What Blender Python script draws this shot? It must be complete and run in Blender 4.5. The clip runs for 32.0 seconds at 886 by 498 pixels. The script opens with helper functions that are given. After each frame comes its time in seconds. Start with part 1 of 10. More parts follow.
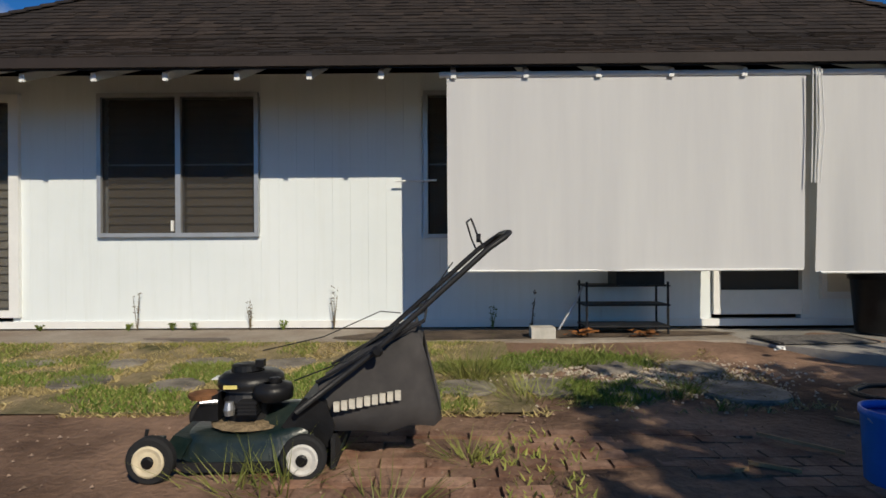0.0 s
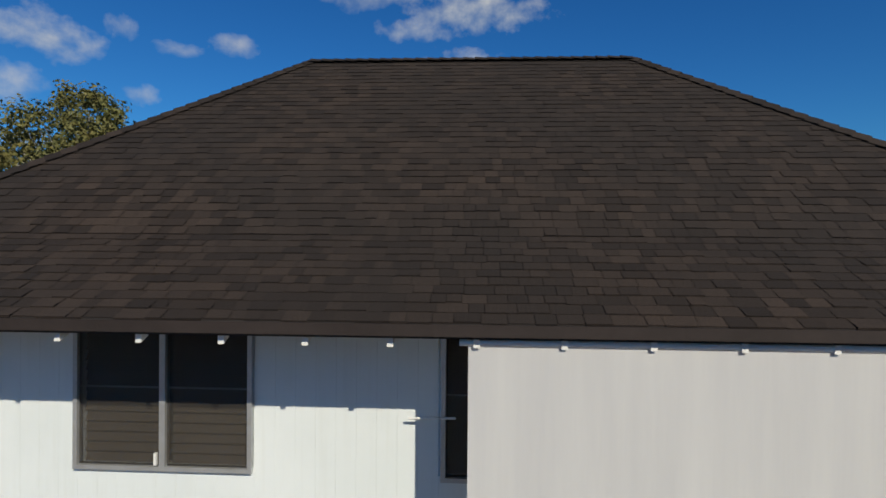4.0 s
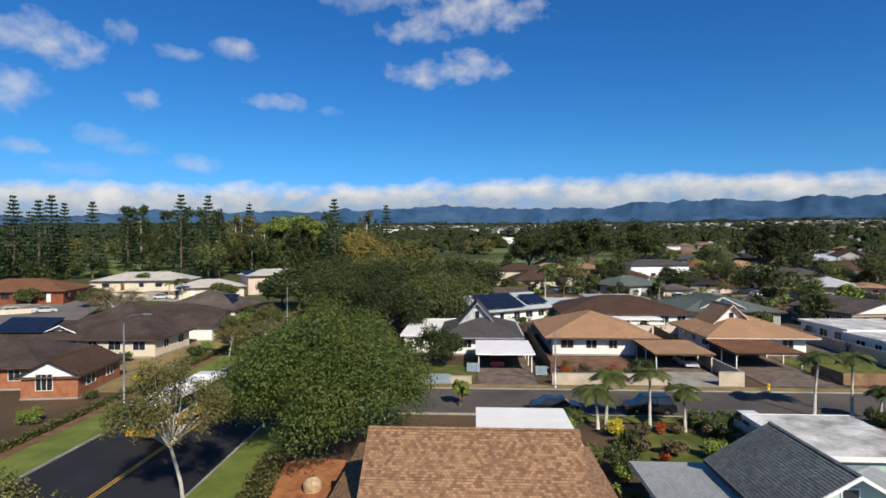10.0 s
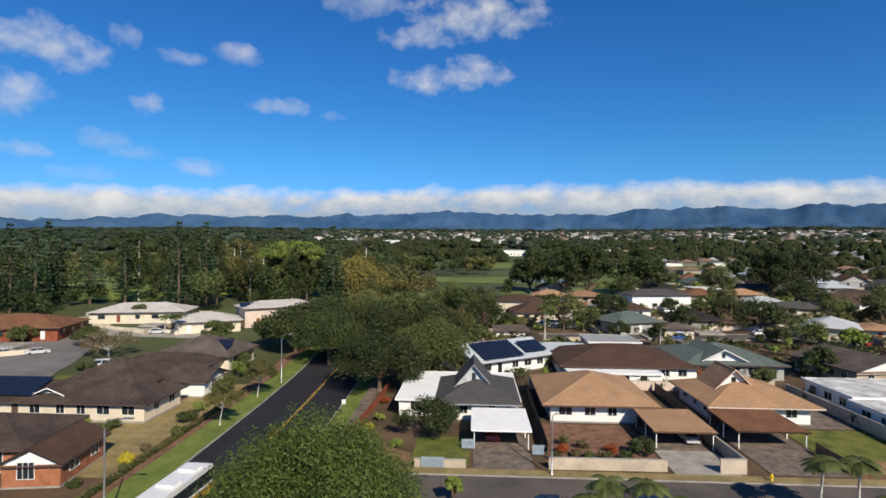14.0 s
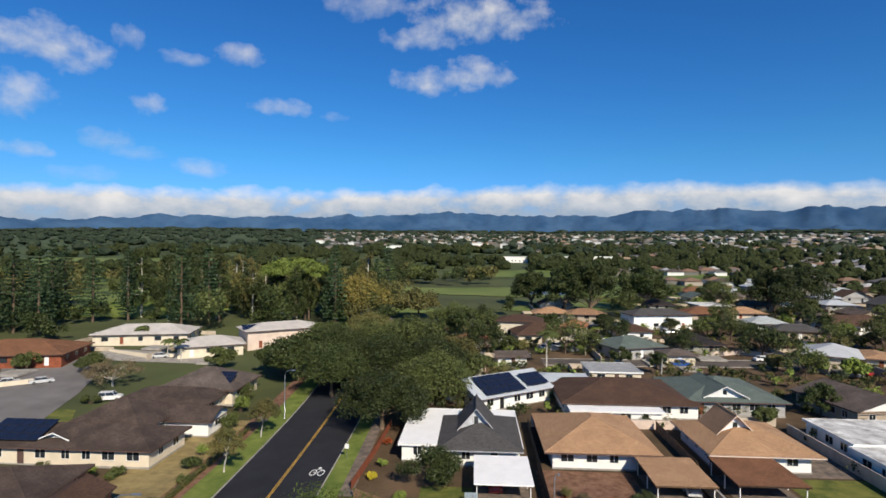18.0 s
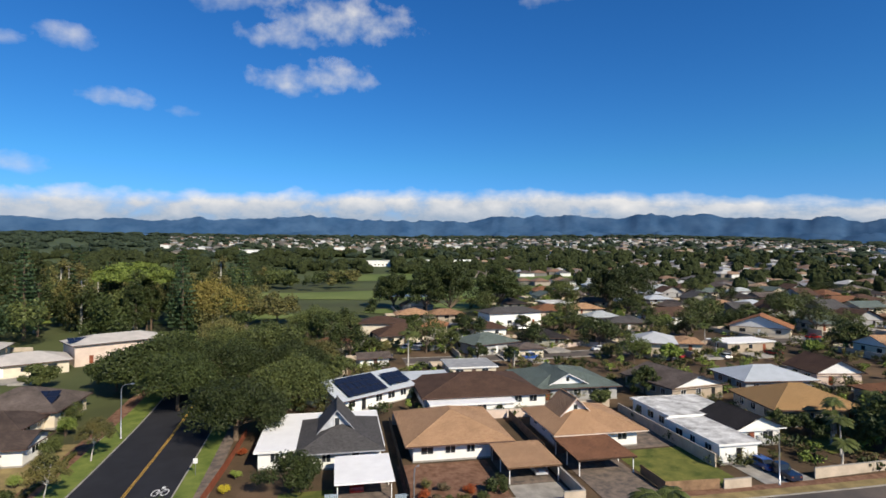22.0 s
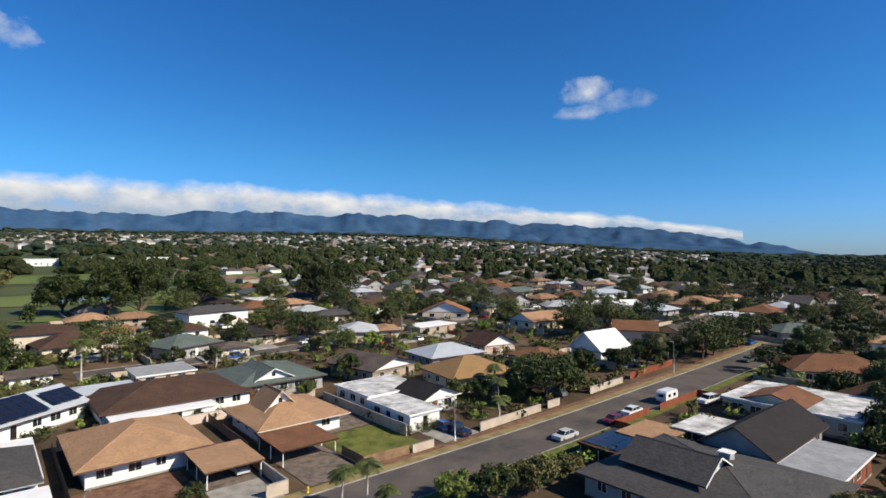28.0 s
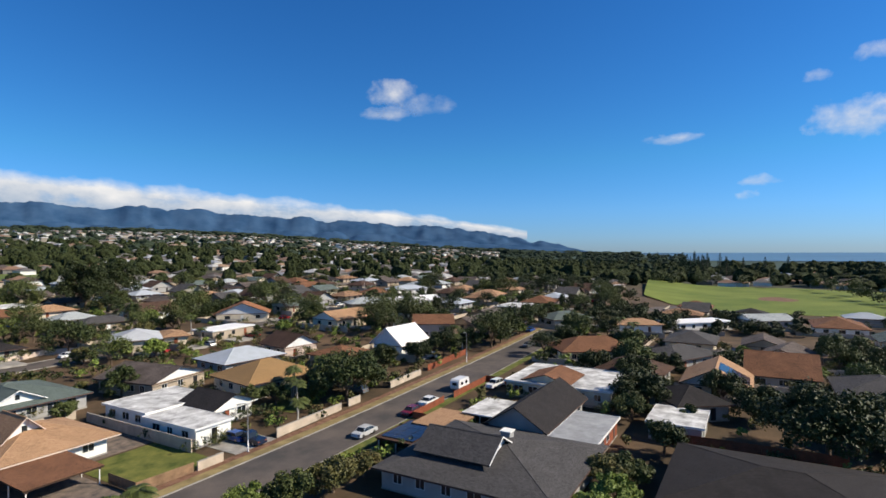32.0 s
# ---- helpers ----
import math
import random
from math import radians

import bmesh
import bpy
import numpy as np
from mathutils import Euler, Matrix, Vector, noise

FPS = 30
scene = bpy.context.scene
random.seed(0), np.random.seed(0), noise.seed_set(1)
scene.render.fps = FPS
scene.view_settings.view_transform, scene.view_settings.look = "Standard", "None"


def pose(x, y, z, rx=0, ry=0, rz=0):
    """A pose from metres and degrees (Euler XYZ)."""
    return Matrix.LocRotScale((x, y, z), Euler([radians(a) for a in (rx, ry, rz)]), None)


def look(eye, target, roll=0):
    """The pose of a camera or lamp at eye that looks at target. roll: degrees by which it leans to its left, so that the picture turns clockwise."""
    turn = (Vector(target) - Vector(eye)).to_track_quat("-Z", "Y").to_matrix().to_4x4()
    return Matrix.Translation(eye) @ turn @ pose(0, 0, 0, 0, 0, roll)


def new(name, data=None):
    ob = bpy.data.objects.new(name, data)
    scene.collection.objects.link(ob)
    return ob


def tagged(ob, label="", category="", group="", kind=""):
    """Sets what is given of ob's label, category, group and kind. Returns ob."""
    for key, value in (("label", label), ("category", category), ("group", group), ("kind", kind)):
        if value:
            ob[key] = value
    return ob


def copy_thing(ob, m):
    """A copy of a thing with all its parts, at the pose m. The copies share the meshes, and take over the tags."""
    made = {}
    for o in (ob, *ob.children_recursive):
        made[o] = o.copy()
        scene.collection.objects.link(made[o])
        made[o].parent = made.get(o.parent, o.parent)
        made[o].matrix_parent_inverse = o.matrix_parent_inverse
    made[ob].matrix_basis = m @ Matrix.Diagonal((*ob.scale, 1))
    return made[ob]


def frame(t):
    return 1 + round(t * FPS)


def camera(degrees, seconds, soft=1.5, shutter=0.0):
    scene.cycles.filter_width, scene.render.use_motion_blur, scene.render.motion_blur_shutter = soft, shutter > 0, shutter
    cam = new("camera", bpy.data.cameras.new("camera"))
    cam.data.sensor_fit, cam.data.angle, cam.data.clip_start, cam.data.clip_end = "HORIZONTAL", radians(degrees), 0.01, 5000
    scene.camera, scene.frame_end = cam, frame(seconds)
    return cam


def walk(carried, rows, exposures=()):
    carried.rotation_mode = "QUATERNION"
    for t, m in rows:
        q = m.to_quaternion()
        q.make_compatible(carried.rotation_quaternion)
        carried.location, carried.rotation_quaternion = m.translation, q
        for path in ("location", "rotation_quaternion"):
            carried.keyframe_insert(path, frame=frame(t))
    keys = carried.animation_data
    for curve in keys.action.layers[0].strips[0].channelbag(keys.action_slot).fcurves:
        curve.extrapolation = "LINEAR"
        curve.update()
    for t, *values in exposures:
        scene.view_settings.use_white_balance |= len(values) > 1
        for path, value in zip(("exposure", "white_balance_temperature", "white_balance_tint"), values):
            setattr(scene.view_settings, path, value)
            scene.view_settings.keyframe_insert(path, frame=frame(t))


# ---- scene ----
cam = camera(78.0, 32.0, soft=1.6)
# seconds, x, y, z, yaw to the left, pitch up, roll
PATH = [
    (0.0, 0.00, 0.00, 1.00, 0.49, 0.01, -0.34),
    (0.5, -0.03, 0.09, 1.02, 0.49, 0.01, -0.25),
    (1.0, -0.09, 0.20, 1.05, 0.66, -0.01, -0.15),
    (1.5, -0.16, 0.29, 1.05, 0.85, -0.04, -0.05),
    (2.0, -0.21, 0.36, 1.23, 1.84, -0.11, 0.08),
    (2.5, -0.19, 0.35, 1.75, 2.76, -0.12, 0.20),
    (3.0, -0.10, 0.39, 2.44, 3.00, -0.12, 0.33),
    (3.5, -0.05, 0.57, 2.97, 3.08, -0.13, 0.40),
    (4.0, 0.02, 0.87, 3.41, 2.99, -0.22, 0.42),
    (4.5, 0.08, 1.15, 3.97, 2.98, -0.21, 0.32),
    (6.5, 0.89, 2.26, 8.82, 3.05, -0.50, -0.45),
    (7.0, 1.09, 2.34, 10.15, 3.27, -0.50, -0.41),
    (7.5, 1.32, 2.48, 11.41, 3.19, -0.42, -0.31),
    (8.0, 1.53, 2.63, 12.61, 3.04, -0.46, -0.22),
    (8.5, 1.70, 2.75, 13.76, 2.99, -0.42, -0.18),
    (9.0, 1.79, 2.84, 14.83, 3.23, -0.33, -0.20),
    (9.5, 1.78, 2.95, 15.93, 3.23, -0.33, -0.19),
    (10.0, 1.83, 3.18, 17.06, 3.18, -0.26, -0.12),
    (10.5, 1.95, 3.54, 18.08, 3.08, -0.17, -0.02),
    (11.0, 2.14, 3.94, 19.07, 3.09, -0.02, 0.08),
    (11.5, 2.31, 4.32, 20.09, 3.18, 0.02, 0.13),
    (12.0, 2.40, 4.54, 21.12, 3.16, 0.09, 0.15),
    (12.5, 2.46, 4.69, 22.17, 3.24, 0.13, 0.19),
    (13.0, 2.51, 4.76, 23.23, 3.14, 0.14, 0.24),
    (13.5, 2.55, 4.77, 24.30, 3.20, 0.14, 0.27),
    (14.0, 2.53, 4.78, 25.45, 3.38, 0.21, 0.28),
    (14.5, 2.51, 4.77, 26.58, 3.43, 0.17, 0.35),
    (15.0, 2.47, 4.75, 27.70, 3.44, 0.13, 0.37),
    (15.5, 2.41, 4.73, 28.80, 3.51, 0.12, 0.37),
    (17.5, 2.18, 4.42, 31.80, 3.46, 0.27, 0.43),
    (18.0, 2.21, 4.29, 32.14, 3.49, 0.23, 0.46),
    (18.5, 2.27, 4.20, 32.41, 3.35, 0.24, 0.47),
    (19.0, 2.31, 4.13, 32.50, 2.74, 0.35, 0.43),
    (19.5, 2.32, 4.07, 32.38, 1.35, 0.68, 0.35),
    (20.0, 2.30, 4.02, 32.11, -0.68, 0.59, 0.27),
    (20.5, 2.37, 3.98, 32.00, -3.10, 0.68, 0.30),
    (21.0, 2.47, 3.88, 31.90, -5.72, 0.64, 0.31),
    (21.5, 2.54, 3.81, 31.70, -8.38, 0.71, 0.24),
    (22.0, 2.60, 3.80, 31.29, -10.75, 0.79, 0.07),
    (22.5, 2.66, 3.88, 30.80, -13.28, 0.72, -0.05),
    (23.0, 2.72, 4.00, 30.37, -15.58, 0.91, -0.07),
    (23.5, 2.72, 4.03, 29.93, -18.00, 0.72, -0.17),
    (24.0, 2.83, 3.92, 29.77, -20.33, 0.70, -0.09),
    (24.5, 2.99, 3.78, 29.89, -22.72, 0.79, 0.06),
    (25.0, 3.15, 3.61, 30.11, -25.14, 0.87, 0.14),
    (25.5, 3.28, 3.47, 30.29, -27.69, 0.85, 0.19),
    (27.5, 3.29, 2.96, 30.57, -37.71, 0.65, -0.10),
    (28.0, 3.32, 2.89, 30.42, -40.26, 0.48, -0.16),
    (28.5, 3.46, 2.89, 30.37, -42.60, 0.53, -0.18),
    (29.0, 3.66, 2.94, 30.29, -45.07, 0.32, -0.25),
    (29.5, 3.89, 2.97, 30.25, -47.68, 0.21, -0.27),
    (30.0, 4.16, 2.95, 30.27, -50.14, 0.16, -0.23),
    (30.5, 4.43, 2.88, 30.34, -52.38, 0.33, -0.22),
    (31.0, 4.61, 2.77, 30.36, -55.06, 0.22, -0.25),
    (31.5, 4.74, 2.65, 30.38, -57.59, 0.21, -0.24),
    (32.0, 4.79, 2.57, 30.39, -60.25, 0.15, -0.26),
]


def row_pose(x, y, z, yaw, pitch, roll):
    a, b = radians(yaw), radians(pitch)
    ahead = Vector((-math.sin(a) * math.cos(b), math.cos(a) * math.cos(b), math.sin(b)))
    eye = Vector((x, y, z))
    return look(eye, eye + ahead, roll)


walk(cam, [(r[0], row_pose(*r[1:])) for r in PATH], exposures=[(0.0, -0.34, 7200, 9), (4.5, -0.34, 6900, 7), (6.5, 0.3, 6600, 6), (7.6, 0.2, 6800, 8), (9.0, 0.1, 7000, 10), (18.0, 0.14, 7100, 11), (25.0, 0.22, 7100, 11), (32.0, 0.28, 7100, 11)])

# ---------------------------------------------------------------- light
SUN = Vector((-0.54, 1.04, -0.835)).normalized()
world = bpy.data.worlds.new("world")
scene.world = world
world.use_nodes = True
wn = world.node_tree
sky = wn.nodes.new("ShaderNodeTexSky")
sky.sky_type = "NISHITA"
sky.sun_disc = False
sky.sun_elevation = math.asin(-SUN.z)
sky.sun_rotation = math.atan2(-SUN.x, -SUN.y)
sky.air_density, sky.dust_density, sky.ozone_density = 1.0, 0.1, 2.0
hue = wn.nodes.new("ShaderNodeHueSaturation")
hue.inputs["Saturation"].default_value = 1.3
wn.links.new(sky.outputs["Color"], hue.inputs["Color"])
tint = wn.nodes.new("ShaderNodeMix")
tint.data_type, tint.blend_type = "RGBA", "MULTIPLY"
tint.inputs[0].default_value = 1.0
tint.inputs[7].default_value = (0.34, 0.88, 1.3, 1)
up = wn.nodes.new("ShaderNodeSeparateXYZ")
wn.links.new(wn.nodes.new("ShaderNodeTexCoord").outputs["Generated"], up.inputs[0])
haze = wn.nodes.new("ShaderNodeMapRange")
haze.inputs["From Min"].default_value, haze.inputs["From Max"].default_value = 0.0, 0.16
wn.links.new(up.outputs[2], haze.inputs["Value"])
air = wn.nodes.new("ShaderNodeMix")
air.data_type = "RGBA"
air.inputs[6].default_value, air.inputs[7].default_value = (0.36, 0.66, 1.65, 1), (0.32, 0.88, 1.38, 1)
wn.links.new(haze.outputs[0], air.inputs[0])
high = wn.nodes.new("ShaderNodeMapRange")
high.inputs["From Min"].default_value, high.inputs["From Max"].default_value = 0.46, 0.75
wn.links.new(up.outputs[2], high.inputs["Value"])
dome = wn.nodes.new("ShaderNodeMix")
dome.data_type = "RGBA"
dome.inputs[7].default_value = (0.58, 0.67, 0.8, 1)
wn.links.new(high.outputs[0], dome.inputs[0])
wn.links.new(air.outputs[2], dome.inputs[6])
wn.links.new(dome.outputs[2], tint.inputs[7])
wn.links.new(hue.outputs["Color"], tint.inputs[6])
wn.nodes["Background"].inputs["Strength"].default_value = 0.081
wn.links.new(tint.outputs[2], wn.nodes["Background"].inputs["Color"])
sun = new("sun", bpy.data.lights.new("sun", "SUN"))
sun.data.energy, sun.data.angle, sun.data.color = 5.0, radians(0.5), (1.0, 0.94, 0.83)
sun.matrix_world = look((0, 0, 60), Vector((0, 0, 60)) + SUN)


# ---------------------------------------------------------------- materials
def nodes_of(name):
    m = bpy.data.materials.new(name)
    m.use_nodes = True
    nt = m.node_tree
    return m, nt, nt.nodes["Principled BSDF"]


def shade(c, k):
    return (min(c[0] * k, 1), min(c[1] * k, 1), min(c[2] * k, 1), 1)


def noise_node(nt, vec, scale, detail=4.0, rough=0.6):
    n = nt.nodes.new("ShaderNodeTexNoise")
    n.inputs["Scale"].default_value, n.inputs["Detail"].default_value = scale, detail
    n.inputs["Roughness"].default_value = rough
    if vec is not None:
        nt.links.new(vec, n.inputs["Vector"])
    return n


def ramp(nt, fac, lo, hi, a, b):
    r = nt.nodes.new("ShaderNodeMapRange")
    nt.links.new(fac, r.inputs["Value"])
    for key, v in (("From Min", lo), ("From Max", hi), ("To Min", a), ("To Max", b)):
        r.inputs[key].default_value = v
    return r.outputs["Result"]


def mix_col(nt, fac, a, b, mode="MIX"):
    m = nt.nodes.new("ShaderNodeMix")
    m.data_type, m.blend_type = "RGBA", mode
    for sock, v in ((m.inputs[0], fac), (m.inputs[6], a), (m.inputs[7], b)):
        if isinstance(v, (int, float)):
            sock.default_value = v
        elif isinstance(v, tuple):
            sock.default_value = v if len(v) == 4 else (*v, 1)
        else:
            nt.links.new(v, sock)
    return m.outputs[2]


def bump_into(nt, bsdf, height, strength, dist=0.02):
    b = nt.nodes.new("ShaderNodeBump")
    b.inputs["Strength"].default_value, b.inputs["Distance"].default_value = strength, dist
    nt.links.new(height, b.inputs["Height"])
    nt.links.new(b.outputs["Normal"], bsdf.inputs["Normal"])


def position(nt):
    return nt.nodes.new("ShaderNodeNewGeometry").outputs["Position"]


def M(name, col, rough=0.8, var=0.25, scale=2.0, fine=30.0, bump=0.3, metal=0.0, col2=None, per_thing=0.0, spec=0.3):
    """A plain surface with stains at one scale, grain at another, and a fine relief."""
    m, nt, p = nodes_of(name)
    pos = position(nt)
    big, small = noise_node(nt, pos, scale), noise_node(nt, pos, fine, 3.0)
    c = mix_col(nt, ramp(nt, big.outputs["Fac"], 0.32, 0.68, 0, 1), shade(col, 1 - var), (*col2, 1) if col2 else shade(col, 1 + var))
    c = mix_col(nt, 1.0, c, mix_col(nt, ramp(nt, small.outputs["Fac"], 0.3, 0.7, 0, 1), (1 - var * 0.6,) * 3, (1.0, 1.0, 1.0)), "MULTIPLY")
    if per_thing:
        info = nt.nodes.new("ShaderNodeObjectInfo")
        k = ramp(nt, info.outputs["Random"], 0, 1, 1 - per_thing, 1 + per_thing)
        g = nt.nodes.new("ShaderNodeCombineColor")
        for i in range(3):
            nt.links.new(k, g.inputs[i])
        c = mix_col(nt, 1.0, c, g.outputs[0], "MULTIPLY")
    nt.links.new(c, p.inputs["Base Color"])
    p.inputs["Roughness"].default_value, p.inputs["Metallic"].default_value = rough, metal
    p.inputs["Specular IOR Level"].default_value = spec
    if bump:
        bump_into(nt, p, small.outputs["Fac"], bump)
    return m


def shingle_mat(name, a, b, dark, across=0.32, row=0.14, stain=(0.5, 1.1), bump=0.5):
    """Asphalt shingles: courses and tabs of mixed tones, weathered in broad patches."""
    m, nt, p = nodes_of(name)
    uv = nt.nodes.new("ShaderNodeUVMap").outputs["UV"]
    br = nt.nodes.new("ShaderNodeTexBrick")
    nt.links.new(uv, br.inputs["Vector"])
    br.inputs["Scale"].default_value = 1.0
    br.inputs["Brick Width"].default_value, br.inputs["Row Height"].default_value = across, row
    br.inputs["Mortar Size"].default_value, br.inputs["Bias"].default_value = 0.006, 0.0
    br.inputs["Color1"].default_value, br.inputs["Color2"].default_value = (*a, 1), (*b, 1)
    br.inputs["Mortar"].default_value = (*dark, 1)
    br.offset_frequency, br.squash_frequency = 2, 3
    pos = position(nt)
    big = noise_node(nt, pos, 0.35)
    grit = noise_node(nt, pos, 25.0, 2.0)
    k = mix_col(nt, ramp(nt, big.outputs["Fac"], 0.3, 0.7, 0, 1), (stain[0],) * 3, (stain[1],) * 3)
    c = mix_col(nt, 1.0, br.outputs["Color"], k, "MULTIPLY")
    c = mix_col(nt, ramp(nt, grit.outputs["Fac"], 0.4, 0.75, 0, 0.35), c, (*dark, 1))
    nt.links.new(c, p.inputs["Base Color"])
    p.inputs["Roughness"].default_value, p.inputs["Specular IOR Level"].default_value = 0.9, 0.2
    bump_into(nt, p, br.outputs["Fac"], bump, -0.02)
    return m


def leaf_mat(name, dark, light, warm=None, rough=0.55):
    m, nt, p = nodes_of(name)
    geo = nt.nodes.new("ShaderNodeNewGeometry")
    c = mix_col(nt, geo.outputs["Random Per Island"], (*dark, 1), (*light, 1))
    big = noise_node(nt, geo.outputs["Position"], 0.45, 3.0)
    c = mix_col(nt, ramp(nt, big.outputs["Fac"], 0.35, 0.7, 0.0, 0.6), c, (*(warm or light), 1))
    info = nt.nodes.new("ShaderNodeObjectInfo")
    k = nt.nodes.new("ShaderNodeHueSaturation")
    nt.links.new(ramp(nt, info.outputs["Random"], 0, 1, 0.75, 1.25), k.inputs["Value"])
    nt.links.new(c, k.inputs["Color"])
    nt.links.new(k.outputs["Color"], p.inputs["Base Color"])
    p.inputs["Roughness"].default_value, p.inputs["Specular IOR Level"].default_value = rough, 0.25
    return m


def glass_mat(name, col=(0.02, 0.025, 0.03), rough=0.08):
    m, nt, p = nodes_of(name)
    n = noise_node(nt, position(nt), 1.3)
    nt.links.new(mix_col(nt, n.outputs["Fac"], shade(col, 0.6), shade(col, 1.6)), p.inputs["Base Color"])
    p.inputs["Roughness"].default_value, p.inputs["Specular IOR Level"].default_value = rough, 0.5
    return m


asphalt_new = M("asphalt_new", (0.02, 0.021, 0.026), 0.85, 0.25, 0.25, 12, 0.3)
asphalt_pale = M("asphalt_pale", (0.17, 0.16, 0.155), 0.9, 0.2, 0.15, 9, 0.3)
asphalt_old = M("asphalt_old", (0.1, 0.092, 0.088), 0.9, 0.3, 0.2, 9, 0.3, col2=(0.14, 0.115, 0.1))
concrete = M("concrete", (0.33, 0.31, 0.28), 0.9, 0.25, 0.6, 14, 0.3)
concrete_dark = M("concrete_dark", (0.16, 0.14, 0.125), 0.9, 0.4, 0.9, 12, 0.3, col2=(0.26, 0.2, 0.16))
soil_red = M("soil_red", (0.2, 0.095, 0.055), 0.95, 0.35, 1.1, 16, 0.8, col2=(0.27, 0.15, 0.10))
lawn_deep = M("deep_green_lawn", (0.045, 0.115, 0.022), 0.95, 0.25, 0.5, 25, 0.8, col2=(0.075, 0.15, 0.03))
soil_orange = M("soil_orange", (0.36, 0.13, 0.055), 0.95, 0.3, 1.1, 16, 0.8, col2=(0.48, 0.2, 0.09))
lawn_mat = M("lawn_grass", (0.1, 0.14, 0.024), 0.95, 0.35, 0.5, 25, 0.8, col2=(0.19, 0.19, 0.045))
verge_mat = M("verge_grass", (0.12, 0.18, 0.03), 0.95, 0.25, 0.4, 20, 0.8, col2=(0.19, 0.23, 0.05))
fairway_mat = M("fairway_grass", (0.11, 0.17, 0.04), 0.95, 0.25, 0.02, 0.6, 0.1, col2=(0.16, 0.2, 0.055))
park_mat = M("park_grass", (0.13, 0.2, 0.025), 0.95, 0.3, 0.03, 0.9, 0.1, col2=(0.19, 0.23, 0.04))
dry_mat = M("dry_grass", (0.26, 0.2, 0.09), 0.95, 0.3, 0.5, 14, 0.6)
ground_mat = M("earth_and_grass", (0.075, 0.055, 0.03), 0.95, 0.35, 0.09, 2.5, 0.5, col2=(0.15, 0.095, 0.055))
nt = ground_mat.node_tree
p = nt.nodes["Principled BSDF"]
was = p.inputs["Base Color"].links[0].from_socket
where = nt.nodes.new("ShaderNodeSeparateXYZ")
nt.links.new(position(nt), where.inputs[0])
side = nt.nodes.new("ShaderNodeMath")
side.operation = "MULTIPLY_ADD"
nt.links.new(where.outputs[0], side.inputs[0])
side.inputs[1].default_value = -1.2
nt.links.new(where.outputs[1], side.inputs[2])
course = noise_node(nt, position(nt), 0.02, 4.0)
green = mix_col(nt, ramp(nt, course.outputs["Fac"], 0.35, 0.65, 0, 1), (0.035, 0.05, 0.018, 1), (0.075, 0.1, 0.032, 1))
# far ground shifts with distance to a green that has haze mixed in
away = nt.nodes.new("ShaderNodeVectorMath")
away.operation = "LENGTH"
nt.links.new(position(nt), away.inputs[0])
lots = mix_col(nt, ramp(nt, away.outputs["Value"], 360, 620, 0, 1), was, (0.035, 0.06, 0.04, 1))
nt.links.new(mix_col(nt, ramp(nt, side.outputs[0], 132, 165, 0, 0.85), lots, green), p.inputs["Base Color"])
yard_soil_mat = M("yard_soil", (0.12, 0.066, 0.044), 0.95, 0.45, 1.0, 22, 1.0, col2=(0.36, 0.225, 0.155))
yard_grass_mat = M("yard_grass", (0.13, 0.13, 0.045), 0.95, 0.4, 2.2, 45, 1.0, col2=(0.42, 0.32, 0.19))
apron_mat = M("apron_concrete", (0.56, 0.5, 0.42), 0.9, 0.3, 1.1, 24, 0.5, col2=(0.24, 0.185, 0.14))
yellow_paint = M("yellow_paint", (0.55, 0.33, 0.06), 0.7, 0.15, 0.8, 20, 0.1)
white_paint = M("white_paint", (0.75, 0.75, 0.73), 0.7, 0.12, 0.8, 20, 0.1)
white_wall = M("white_wall", (0.8, 0.8, 0.76), 0.75, 0.06, 0.7, 12, 0.1)
cream_wall = M("cream_wall", (0.66, 0.58, 0.45), 0.8, 0.08, 0.6, 10, 0.15)
pink_wall = M("pink_wall", (0.62, 0.5, 0.42), 0.8, 0.1, 0.6, 10, 0.15)
mint_wall = M("mint_wall", (0.4, 0.52, 0.47), 0.8, 0.08, 0.6, 10, 0.15)
grey_wall = M("grey_wall", (0.36, 0.36, 0.35), 0.8, 0.1, 0.6, 10, 0.15)
yellow_wall = M("yellow_wall", (0.68, 0.58, 0.3), 0.8, 0.08, 0.6, 10, 0.15)
blue_wall = M("blue_wall", (0.33, 0.42, 0.5), 0.8, 0.08, 0.6, 10, 0.15)
brick_wall = M("brick_wall", (0.36, 0.14, 0.07), 0.85, 0.25, 1.5, 16, 0.3)
block_wall = M("block_wall", (0.5, 0.42, 0.33), 0.9, 0.18, 0.5, 9, 0.2)
tan_wall = M("tan_wall", (0.4, 0.33, 0.25), 0.8, 0.1, 0.6, 10, 0.15)
khaki_wall = M("khaki_wall", (0.3, 0.29, 0.24), 0.8, 0.1, 0.6, 10, 0.15)
trim_white = M("trim_white", (0.76, 0.76, 0.74), 0.6, 0.06, 1.0, 15, 0.05)
trim_brown = M("trim_brown", (0.1, 0.06, 0.05), 0.8, 0.2, 1.0, 15, 0.1)
roof_white = M("roof_white", (0.82, 0.82, 0.82), 0.7, 0.05, 0.5, 8, 0.1)
roof_white_worn = M("roof_white_worn", (0.5, 0.49, 0.47), 0.8, 0.4, 0.45, 5, 0.2, col2=(0.88, 0.88, 0.86))
roof_grey_metal = M("roof_grey_metal", (0.42, 0.46, 0.5), 0.55, 0.08, 0.5, 6, 0.1)
roof_flat_grey = M("roof_flat_grey", (0.32, 0.33, 0.34), 0.85, 0.2, 0.6, 8, 0.2)
